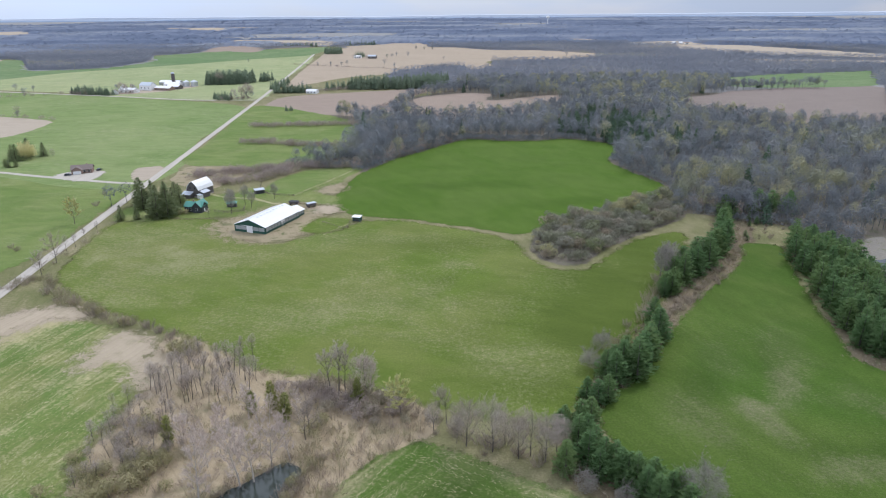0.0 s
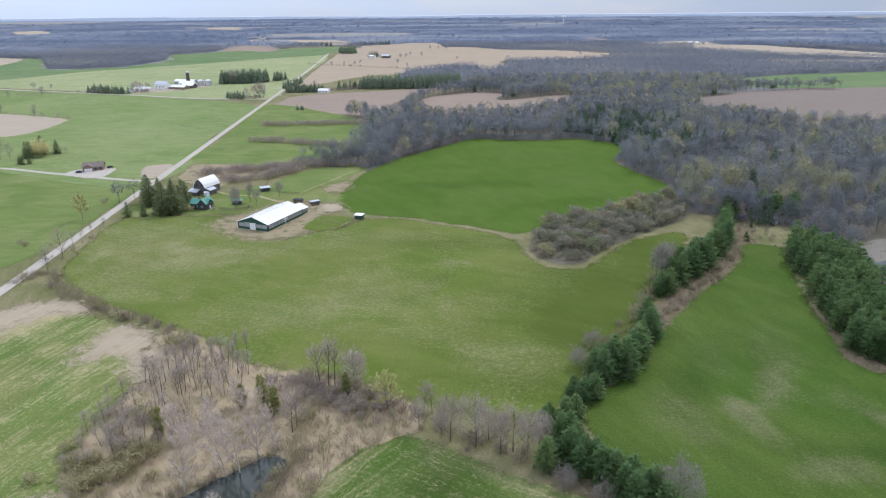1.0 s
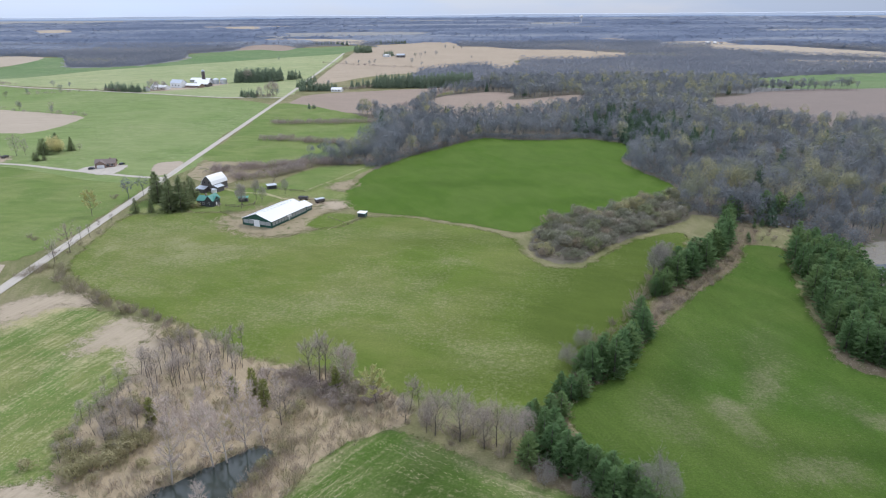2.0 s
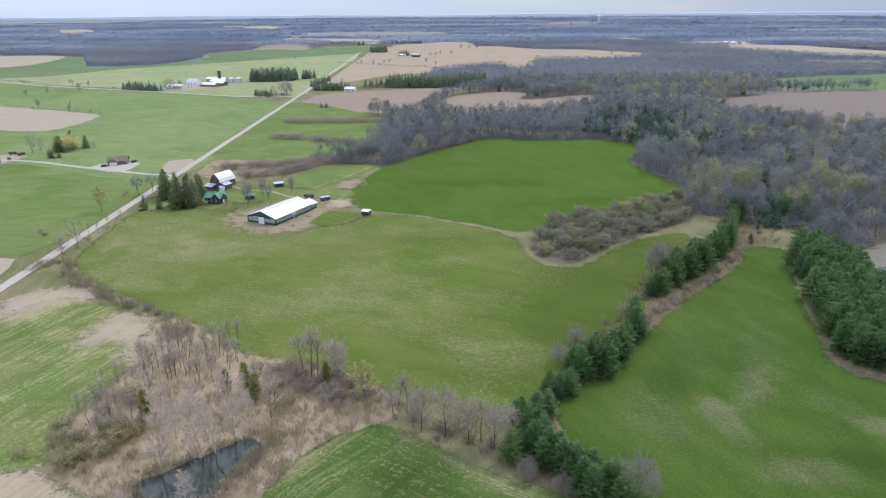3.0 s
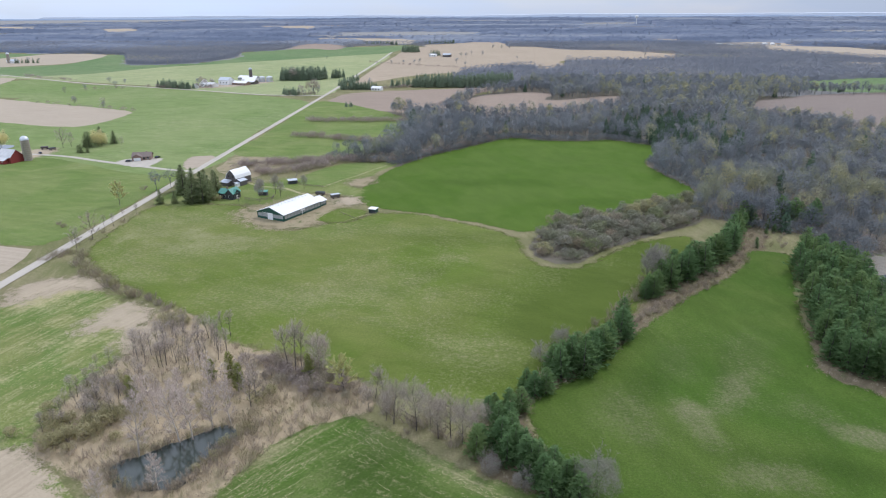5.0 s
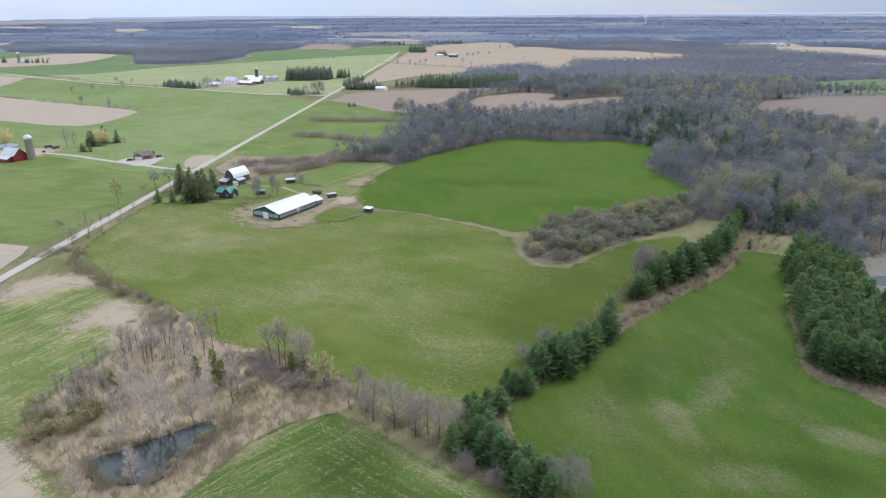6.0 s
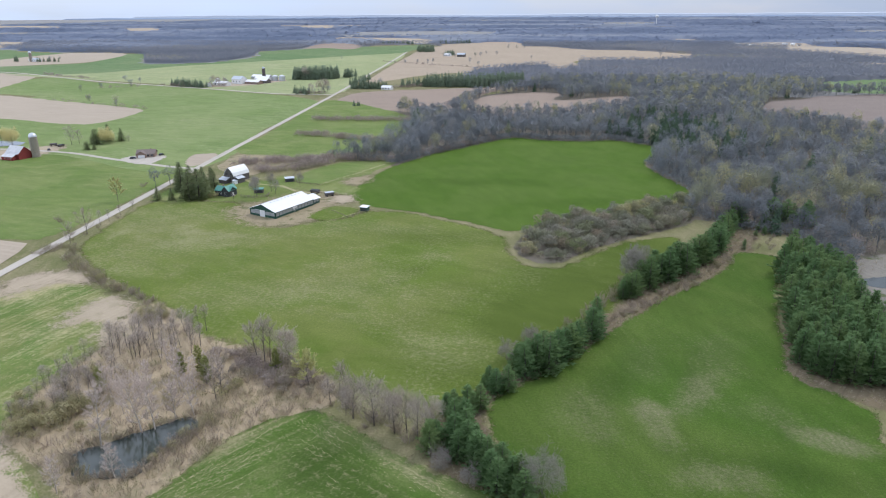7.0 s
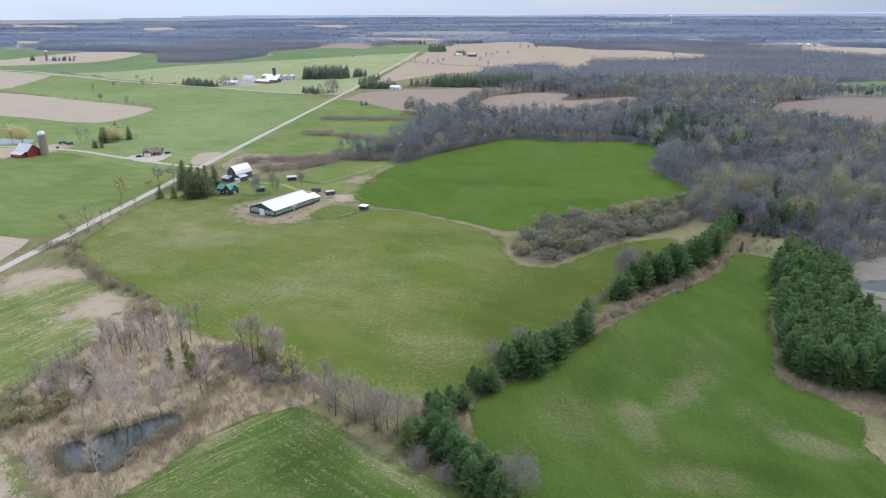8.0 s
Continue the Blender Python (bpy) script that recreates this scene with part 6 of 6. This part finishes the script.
set_trees("shrub", [(-168.2, 258.5, 1.60), (-167.8, 266.5, 1.95), (-168.3, 277.8, 2.30), (-165.5, 247.9, 2.65), (-166.1, 243.2, 3.00), (-162.2, 252.1, 1.60), (-173.2, 265.2, 1.95), (-199.0, 287.6, 2.30), (-194.0, 283.6, 2.65), (-195.1, 358.8, 3.00), (-196.4, 364.7, 1.60), (-155.3, 245.9, 1.95), (-168.9, 294.9, 2.30), (-202.3, 383.6, 2.65)], shrubs, 3.0, "leafless brown shrub on the road verge", "verge shrubs", 50, 4, "shrub")
wet = np.vstack([scatter(CLUMP, 3.4, 44, [POND]), scatter(REED_BANK, 2.1, 46, [POND])])
stand("wet_wood_brush", wet, [shrub_soup(320 + k, 3.0, 2.2, 15).arrays() for k in range(6)], r3.uniform(0.25, 1.05, len(wet)), r3.uniform(0, 1, len(wet)), M["loose_brush"], "brown and tan brush and reeds round the pond", "brush", 44, 0.35)
set_trees("bushy_tree", [(x, y, float(r3.choice([1.8, 2.4, 3.2, 4.2, 5.4, 6.6]))) for x, y in np.vstack([scatter(THICKET, 4.6, 45), scatter([(41, 303), (60, 327), (82, 338), (103, 353), (120, 367), (127, 373), (129, 362), (118, 352), (103, 342), (90, 336), (72, 321), (51, 312)], 4.0, 68)])], thicket_kinds, 3.2, "dense grey brown thicket bush", "thicket bushes", 45, 4, "shrub")


# woods
def wood_variant(seed, blades=130, wide=1.0):
    """A leafless wood tree: trunk, limbs and a rounded, lobed crown of twigs."""
    r = np.random.default_rng(seed)
    s = Soup()
    s.tube((0, 0, -0.2), (r.normal(0, 0.3), r.normal(0, 0.3), 7.5), 0.18, 0.10, 3)
    for k in range(3):
        a = k * 2.1 + r.uniform(-0.4, 0.4)
        s.tube((0, 0, r.uniform(3, 6)), (2.6 * math.cos(a), 2.6 * math.sin(a), r.uniform(7, 10)), 0.09, 0.03, 3)
    lobes = [(0, 0, 7.4, 3.5, 4.2)]
    for k in range(5):
        a, out = k * 1.257 + r.uniform(-0.5, 0.5), r.uniform(1.6, 3.0)
        lobes.append((out * math.cos(a), out * math.sin(a), r.uniform(6.0, 9.6), r.uniform(1.4, 2.2), r.uniform(1.5, 2.3)))
    crown(s, r, lobes, blades, 0.9 * wide, 1.7 * wide, 0.62 * wide, 0.2, 0.55, 0.7)
    n = blades // 3
    q = r.normal(size=(n, 3)) + np.array([0, 0, 0.9])
    q /= np.linalg.norm(q, axis=1, keepdims=True)
    s.blades(q * np.array([3.5, 3.5, 4.2]) * r.uniform(0.8, 1.0, (n, 1)) + np.array([0, 0, 7.4]), q + r.normal(0, 0.35, (n, 3)) + np.array([0, 0, 1.1]), r.uniform(0.9, 2.2, n), 0.12 * wide, r)
    return s.arrays()


def canopy_variant(seed, count=16, big=1.0):
    """A far tree: an uneven rounded crown of broad twig sprays."""
    r = np.random.default_rng(seed)
    s = Soup()
    lobes = [(0, 0, 6.0, 3.9, 4.6), (r.normal(0, 1.8), r.normal(0, 1.8), 7.6, 2.2, 2.4)]
    crown(s, r, lobes, count, 2.2 * big, 3.6 * big, 2.0 * big, 0.12, 1.0, 1.3)
    return s.arrays()


def spire_variant(seed, count=190, h=13.0, radius=3.0):
    """A far evergreen: tiers of drooping sprays on a narrowing crown."""
    r = np.random.default_rng(seed)
    s = Soup()
    s.tube((0, 0, -0.2), (0, 0, h * 0.9), 0.2, 0.04, 3)
    u = 0.06 + 0.92 * (1 - np.sqrt(r.uniform(0, 1, count)))
    a = r.uniform(0, 6.28, count)
    out = radius * (1 - u) ** 0.8 * r.uniform(0.72, 1.1, count) * (0.85 + 0.15 * np.sin(u * 40))
    p = np.stack([np.cos(a) * out, np.sin(a) * out, u * h], 1)
    n = np.stack([np.cos(a), np.sin(a), np.full(count, 0.75)], 1) + r.normal(0, 0.3, (count, 3))
    big = 0.75 + 0.9 * (1 - u)
    s.flakes(p, n, big * r.uniform(0.9, 1.4, count), big * 0.75, r)
    return s.arrays()


spots = scatter(WOODS, 7.3, 51, FIELDS + [PIT_CLEAR])
spots = spots[spots[:, 1] < 1050]
r4 = np.random.default_rng(52)
swell = np.array([noise.noise((x * 0.012, y * 0.012, 3.0)) for x, y in spots])
grove = np.array([noise.noise((x * 0.02, y * 0.02, 9.0)) for x, y in spots])
near_c = np.hypot((spots[:, 0] - 155) / 55, (spots[:, 1] - 590) / 95) < 1
ever = (near_c & (r4.uniform(0, 1, len(spots)) < 0.55)) | (r4.uniform(0, 1, len(spots)) < 0.02)
tone = np.clip(0.32 + 0.8 * grove + r4.normal(0, 0.26, len(spots)), 0, 0.85)
yellow = r4.uniform(0, 1, len(spots)) < np.where(spots[:, 0] > 120, np.where(swell > 0.05, 0.15, 0.05), 0.03)
tone[yellow] = r4.uniform(0.86, 0.98, yellow.sum())
size = r4.uniform(0.8, 1.4, len(spots)) * (1 + 0.25 * grove)
size[yellow] *= 1.15
for pick, blades, wide, seed in ((~ever & (spots[:, 1] < 430), 310, 0.66, 73), (~ever & (spots[:, 1] >= 430) & (spots[:, 1] < 620), 200, 0.8, 53), (~ever & (spots[:, 1] >= 620), 70, 1.35, 63)):
    stand("bare_woods", spots[pick], [wood_variant(seed * 2 + k, blades, wide) for k in range(9)], size[pick], tone[pick], M["woods"], "leafless grey brown woods with some trees in bud", "woods", seed, wides=size[pick] * 0.84)
stand("evergreen_woods", spots[ever], [spire_variant(80 + k) for k in range(4)], size[ever] * 0.95, tone[ever], M["wood_pine"], "dark evergreens among the bare woods", "woods", 54)

# low growth along the wood's edge
low = scatter(WOODS, 3.2, 64, FIELDS + [PIT_CLEAR])
low = low[(low[:, 1] < 600) & (np.minimum(rim(SPRING_FIELD, low[:, 0], low[:, 1]), np.minimum(rim(PASTURE, low[:, 0], low[:, 1]), rim(WOODS, low[:, 0], low[:, 1]))) < 11)]
stand("wood_edge_brush", low, [bush_variant(350 + k) for k in range(6)], r4.uniform(0.7, 1.9, len(low)), np.clip(0.4 + r4.normal(0, 0.2, len(low)), 0, 0.84), M["woods"], "leafless brush along the wood's edge", "brush", 65, 0.25)

weedy = np.vstack([scatter(GRAVEL_PIT, 3.4, 71, [[(174, 254), (180, 268), (198, 271), (205, 258), (188, 249)]]), scatter(PINE_STRIP, 1.7, 66, [EAST_FIELD, HAY_FIELD]), scatter([(122, 206), (122, 182), (128, 173), (146, 162), (175, 148), (184, 160), (160, 176), (140, 180), (130, 190)], 1.9, 69, [EAST_FIELD])])
stand("dead_weeds", weedy, [bush_variant(360 + k, 22) for k in range(5)], r4.uniform(0.12, 0.5, len(weedy)), r4.uniform(0, 1, len(weedy)), M["loose_brush"], "dead brown weeds and brush in the pine strip", "weeds", 67, 0.3)

# tufts that break the field edges
edge = []
for q, k in ((HAY_FIELD, 71), (EAST_FIELD, 72), (SOUTH_CROP, 74), (WEST_CROP, 75)):
    r6 = np.random.default_rng(k)
    line = np.array(smooth_line(q, True, 0.9))
    edge.append(line + r6.normal(0, 0.9, line.shape))
edge = np.vstack(edge)


def tuft_variant(seed):
    r, s = np.random.default_rng(seed), Soup()
    s.blades(r.normal(0, 0.35, (7, 3)) * np.array([1, 1, 0]), r.normal(0, 0.5, (7, 3)) * np.array([1, 1, 0]) + np.array([0, 0, 0.8]), r.uniform(0.3, 0.75, 7), 0.28, r)
    return s.arrays()


stand("edge_tufts", edge, [tuft_variant(400 + k) for k in range(5)], r4.uniform(0.35, 0.9, len(edge)), r4.uniform(0, 1, len(edge)), M["tuft"], "dry and green grass tufts along the field edges", "grass", 78)

# straw left in passes across the crops
def straw_passes(s, poly, rot, gap, thick, seed, within=None):
    """Flat straw wisps in broken parallel lines within an outline."""
    r = np.random.default_rng(seed)
    d, o = np.array([-math.sin(radians(rot)), math.cos(radians(rot))]), np.array([math.cos(radians(rot)), math.sin(radians(rot))])
    mid = np.mean(poly, 0)
    for off in np.arange(-90, 90, gap):
        off += r.normal(0, gap * 0.35)
        n = 480
        q = mid + d * np.linspace(-90, 90, n)[:, None] + o * (off + 0.5 * np.sin(np.linspace(0, 9, n) + off))[:, None] + r.normal(0, 0.28, (n, 2))
        ok = inside(poly, q[:, 0], q[:, 1]) & (rim(poly, q[:, 0], q[:, 1]) > 0.8)
        if within:
            ok &= within(q[:, 0], q[:, 1])
        q = q[ok]
        drift = np.array([noise.noise((x * 0.05, y * 0.05, seed)) + 0.7 * noise.noise((x * 0.2, y * 0.2, seed + 5)) for x, y in q]) if len(q) else np.zeros(0)
        q = q[drift + r.normal(0, 0.15, len(q)) > thick]
        if len(q):
            way = np.concatenate([np.tile(d, (len(q), 1)) + r.normal(0, 0.16, (len(q), 2)), r.normal(0, 0.02, (len(q), 1))], 1)
            s.blades(np.concatenate([q, np.full((len(q), 1), 0.10)], 1), way, r.uniform(0.4, 1.0, len(q)), r.uniform(0.05, 0.13, len(q)), r, 40.0)


def near_line(a, b, reach):
    return lambda x, y: np.abs(((b[0] - a[0]) * (y - a[1]) - (b[1] - a[1]) * (x - a[0])) / math.hypot(b[0] - a[0], b[1] - a[1])) < reach


straw = Soup()
straw_passes(straw, SOUTH_CROP, -28, 1.15, 0.02, 81, near_line((-29, 106), (-12, 137), 9))
straw_passes(straw, SOUTH_CROP, -40, 1.9, 0.12, 82, near_line((-26, 110), (-9, 138), 13))
straw_passes(straw, SOUTH_CROP, 61, 1.5, 0.08, 83, near_line((-6, 138), (40, 116), 8))
straw_passes(straw, SOUTH_CROP, 61, 3.0, 0.22, 84)
straw_passes(straw, WEST_CROP, -18, 2.0, 0.02, 85)
straw_passes(straw, WEST_CROP, -8, 3.4, 0.05, 86)
sv, sf = straw.arrays()
tagged(new("straw_wisps", mesh_of("straw_wisps", sv, sf, M["straw"], np.repeat(np.random.default_rng(87).uniform(0, 1, len(sv) // 3), 3))), "pale straw left in broken passes on the crop", "straw", kind="stuff")

# far evergreens in rows and groves
FAR_GROVES = [([(-1062, 1326), (-1010, 1338), (-1012, 1350), (-1060, 1342)], 8, 0.9), ([(-1122, 1332), (-1112, 1332), (-1112, 1342), (-1122, 1342)], 6, 1.1), ([(-204, 1566), (-182, 1566), (-180, 1592), (-200, 1594)], 7, 1.1), ([(-132, 952), (-55, 950), (-5, 968), (10, 1000), (8, 1030), (-60, 985), (-134, 980)], 6, 1.5), ([(-285, 1669), (-245, 1688), (-268, 1760), (-300, 1750)], 10, 1.4), ([(-465, 1977), (-362, 1985), (-362, 2000), (-465, 1992)], 9, 1.1), ([(-291, 2041), (-198, 2046), (-198, 2062), (-291, 2056)], 9, 1.1), ([(-364, 1026), (-330, 1030), (-300, 1040), (-292, 1062), (-300, 1078), (-360, 1055)], 5.2, 1.6), ([(-292, 1066), (-268, 1078), (-270, 1090), (-292, 1080)], 6, 1.3), ([(-232, 914), (-176, 920), (-176, 932), (-230, 928)], 4.6, 1.0), ([(-165, 946), (-122, 962), (-124, 976), (-165, 958)], 7, 1.1), ([(-514, 930), (-484, 916), (-446, 906), (-444, 914), (-484, 928), (-512, 940)], 4.6, 0.95),
              ([(-294, 850), (-266, 843), (-266, 856), (-294, 864)], 6, 0.85), ([(-176, 739), (-162, 741), (-162, 748), (-176, 746)], 5, 0.55), ([(-246, 960), (-228, 962), (-236, 1050), (-246, 1050)], 8, 0.95)]
pts = [(scatter(q, g, 90 + i), s) for i, (q, g, s) in enumerate(FAR_GROVES)]
allp = np.vstack([p for p, s in pts])
alls = np.concatenate([np.full(len(p), s) for p, s in pts]) * r4.uniform(0.8, 1.15, len(allp))
stand("evergreen_grove", allp, [spire_variant(84 + k) for k in range(3)], alls, r4.uniform(0, 1, len(allp)), M["far_spruce"], "far evergreen windbreaks and groves, lightened for haze", "woods", 55)

# hedgerows between the pastures
HEDGES = [([(-500, 925), (-470, 918), (-440, 925), (-425, 932)], 4, 3.0), ([(-282, 856), (-262, 850), (-248, 862)], 4, 2.5), ([(-176, 925), (-130, 960)], 4, 3.0), ([(-166, 548), (-149, 546), (-126, 538), (-104, 531), (-76, 524)], 5, 1.3), ([(-161, 424), (-149, 436), (-131, 440), (-116, 446), (-100, 456), (-64, 454)], 8, 0.8), ([(-147, 412), (-128, 410), (-118, 420), (-104, 440)], 7, 1.2), ([(-184, 634), (-156, 634), (-128, 638), (-84, 640)], 6, 1.3),
          ([(-70, 758), (-58, 807), (-32, 890), (-20, 940)], 4, 4.0), ([(-60, 450), (-40, 482), (-20, 512), (4, 548)], 3, 2.0), ([(128, 356), (150, 345), (175, 320), (190, 290)], 8, 2.4), ([(-560, 745), (-470, 712), (-400, 685)], 3, 16.0),
          ([(-594, 884), (-560, 905), (-520, 925), (-500, 922)], 5, 9.0), ([(-832, 1075), (-780, 1035), (-700, 1010)], 8, 6.0), ([(-297, 1382), (-215, 1334), (-164, 1300), (-72, 1260)], 4, 9.0), ([(-18, 892), (25, 943), (55, 968)], 8, 3.0)]
hp = []
for i, (line, width, gap) in enumerate(HEDGES):
    r5 = np.random.default_rng(70 + i)
    hp += [(x + r5.normal(0, width * 0.5), y + r5.normal(0, width * 0.5)) for x, y in smooth_line(line, False, gap) for _ in range(2)]
hp = np.array(hp)
stand("hedgerow_brush", hp, [bush_variant(340 + k, 40) for k in range(6)], r4.uniform(0.8, 1.85, len(hp)), r4.uniform(0.0, 1.0, len(hp)), M["hedge"], "leafless brushy hedgerows", "hedgerow", 56, 0.4)

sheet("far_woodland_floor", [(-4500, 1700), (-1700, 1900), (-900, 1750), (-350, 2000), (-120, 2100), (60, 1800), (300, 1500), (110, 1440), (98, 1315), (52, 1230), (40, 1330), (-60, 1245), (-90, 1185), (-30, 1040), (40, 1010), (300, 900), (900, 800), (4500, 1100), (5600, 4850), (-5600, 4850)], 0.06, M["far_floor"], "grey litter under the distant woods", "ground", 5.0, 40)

for k, q in enumerate(FAR_STRIPS):
    sheet("far_strip", q, 0.4 + 0.03 * k, M["far_tan"], "pale field far off between the woods", "field", 8.0, 40)

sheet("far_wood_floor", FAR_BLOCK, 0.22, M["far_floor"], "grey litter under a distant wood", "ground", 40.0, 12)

sheet("far_farm_yard", [(-452, 922), (-405, 935), (-372, 985), (-366, 1020), (-400, 1044), (-442, 985)], 0.21, M["far_tan"], "pale yard among the far farm buildings", "yard", 4.0, 8)

FIELD_TREES = [(-246, 1345), (-221, 1347), (-198, 1336), (-189, 1350), (-195, 1518), (-187, 1552), (-167, 1505), (-123, 1509), (-113, 1526), (-81, 1577), (-71, 1807), (-49, 1808), (-29, 1788), (-109, 1609), (-116, 1358), (-92, 1295), (-410, 1449), (278, 1559), (1, 1488),
               (-594, 884), (-583, 826), (-600, 953), (-573, 949), (-446, 702), (-502, 731), (-259, 848), (-250, 862), (-245, 866), (-268, 852), (-430, 944), (-452, 940), (-440, 930), (-344, 1040), (-322, 1050), (-200, 968), (-480, 905), (-560, 905), (-1040, 1345), (-1020, 1350), (-185, 356), (-180, 364)]
ftp = np.array(FIELD_TREES, float)
stand("field_trees", ftp, [wood_variant(130 + k, 120) for k in range(4)], r4.uniform(0.65, 1.15, len(ftp)), r4.uniform(0.1, 0.85, len(ftp)), M["woods"], "lone leafless trees in far hedges and fields", "trees", 59)

# distant woods: first single crowns, then wider spaced with distance
rr = np.random.default_rng(57)
OPEN_WEST = [(-1250, 1290), (-1204, 1600), (-1356, 1630), (-1391, 1671), (-1203, 1620), (-1100, 1630), (-964, 1580), (-789, 1305), (-715, 1312), (-657, 1348), (-652, 1530), (-706, 1677), (-638, 1770), (-630, 1791), (-484, 1756), (-466, 1949), (-328, 1990), (-270, 1910), (-110, 1180), (-110, 900), (-1300, 900)]


def wooded(x, y):
    """Which places of the far land carry woods."""
    yes = (y > np.where(x < -90, 1280, 960)) & (y < 4800) & ~inside(OPEN_WEST, x, y)
    for q in FAR_STRIPS + FIELDS:
        yes &= ~inside(q, x, y)
    yes &= ~(inside(WOODS, x, y) & (y < 1050))
    yes &= np.abs(x + 147 + 0.1 * y) > np.where(y < 1750, 14, 0)
    clear = np.array([noise.noise((a * 0.0011, b * 0.0050, 5.0)) for a, b in zip(x, y)])
    return yes & ~((y > 2300) & (clear > 0.31))


mid = scatter([(-1500, 950), (-1700, 2050), (700, 2050), (1500, 1500), (1000, 800), (-100, 950)], 9.5, 61)
mid = mid[wooded(mid[:, 0], mid[:, 1])]
mid = mid[(mid[:, 1] < 2050) & (np.abs(np.degrees(np.arctan2(mid[:, 0] - 30, mid[:, 1])) + 4) < 45)]
mass = np.array([noise.noise((x * 0.006, y * 0.006, 7.0)) for x, y in mid])
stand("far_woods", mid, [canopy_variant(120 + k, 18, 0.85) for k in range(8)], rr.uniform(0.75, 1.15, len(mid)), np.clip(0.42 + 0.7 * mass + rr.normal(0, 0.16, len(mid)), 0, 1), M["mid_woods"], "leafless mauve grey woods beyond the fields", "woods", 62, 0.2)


def far_canopy(name, first, last, height, mat, label):
    """The closed roof of far woods: an uneven rolling sheet of crowns that falls to the ground at clearings."""
    rad, ang = first * 1.0115 ** np.arange(int(math.log(last / first) / math.log(1.0115)) + 1), np.radians(np.arange(-49, 40, 0.33))
    rg, ag = np.meshgrid(rad, ang, indexing="ij")
    rg, ag = rg * (1 + rr.uniform(-0.004, 0.004, rg.shape)), ag + np.radians(rr.uniform(-0.12, 0.12, ag.shape))
    x, y = 30 + rg * np.sin(ag), rg * np.cos(ag)
    cx, cy = (x[:-1, :-1] + x[1:, 1:]) / 2, (y[:-1, :-1] + y[1:, 1:]) / 2
    yes = wooded(cx.ravel(), cy.ravel()).reshape(cx.shape)
    whole = np.zeros(x.shape, bool)
    whole[1:-1, 1:-1] = yes[:-1, :-1] & yes[1:, :-1] & yes[:-1, 1:] & yes[1:, 1:]
    tall = np.array([height + 0.6 * height * noise.noise((a * 0.004, b * 0.004, 1.0)) for a, b in zip(x.ravel(), y.ravel())]).reshape(x.shape) + rr.uniform(-0.2, 0.2, x.shape) * height
    z = np.interp(y, TERRAIN_Y, TERRAIN_Z) + np.where(whole, tall, 0.3)
    k = np.arange(x.size).reshape(x.shape)
    a, b, c, d = (q[yes] for q in (k[:-1, :-1], k[:-1, 1:], k[1:, 1:], k[1:, :-1]))
    tone = np.clip(np.array([0.42 + 1.1 * noise.noise((p * 0.0016, q * 0.0052, 7.0)) + 0.3 * noise.noise((p * 0.008, q * 0.012, 3.0)) for p, q in zip(x.ravel(), y.ravel())]) + rr.normal(0, 0.08, x.size), 0, 1)
    me = mesh_of(name, np.stack([x, y, z], 2).reshape(-1, 3), np.vstack([np.stack([a, c, b], 1), np.stack([a, d, c], 1)]), mat, tone)
    me.polygons.foreach_set("use_smooth", np.ones(len(me.polygons), bool))
    tagged(new(name, me), label, "woods", kind="stuff")


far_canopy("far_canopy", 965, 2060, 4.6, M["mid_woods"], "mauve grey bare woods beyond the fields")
far_canopy("distant_canopy", 2060, 4860, 7.5, M["far_woods"], "bare woods far off, coloured blue grey for haze")
count = 9000
rad = 1950 * (4850 / 1950) ** rr.uniform(0, 1, count)
ang = np.radians(rr.uniform(-49, 40, count))
fx, fy = 30 + rad * np.sin(ang), rad * np.cos(ang)
ok = wooded(fx, fy) & ((fy > 2050) | (fx < -1500) | (fx > 900))
fx, fy, rad = fx[ok], fy[ok], rad[ok]
mass = np.array([noise.noise((x * 0.0016, y * 0.0052, 7.0)) for x, y in zip(fx, fy)])
stand("distant_woods", np.stack([fx, fy], 1), [canopy_variant(110 + k, 12, 1.15) for k in range(7)], rr.uniform(0.75, 1.05, len(fx)) * np.clip(rad / 1900, 1, 1.25), np.clip(0.45 + 0.9 * mass + rr.normal(0, 0.08, len(fx)), 0, 1), M["far_woods"], "bare woods towards the horizon, coloured grey blue for haze", "woods", 58, 0.2,
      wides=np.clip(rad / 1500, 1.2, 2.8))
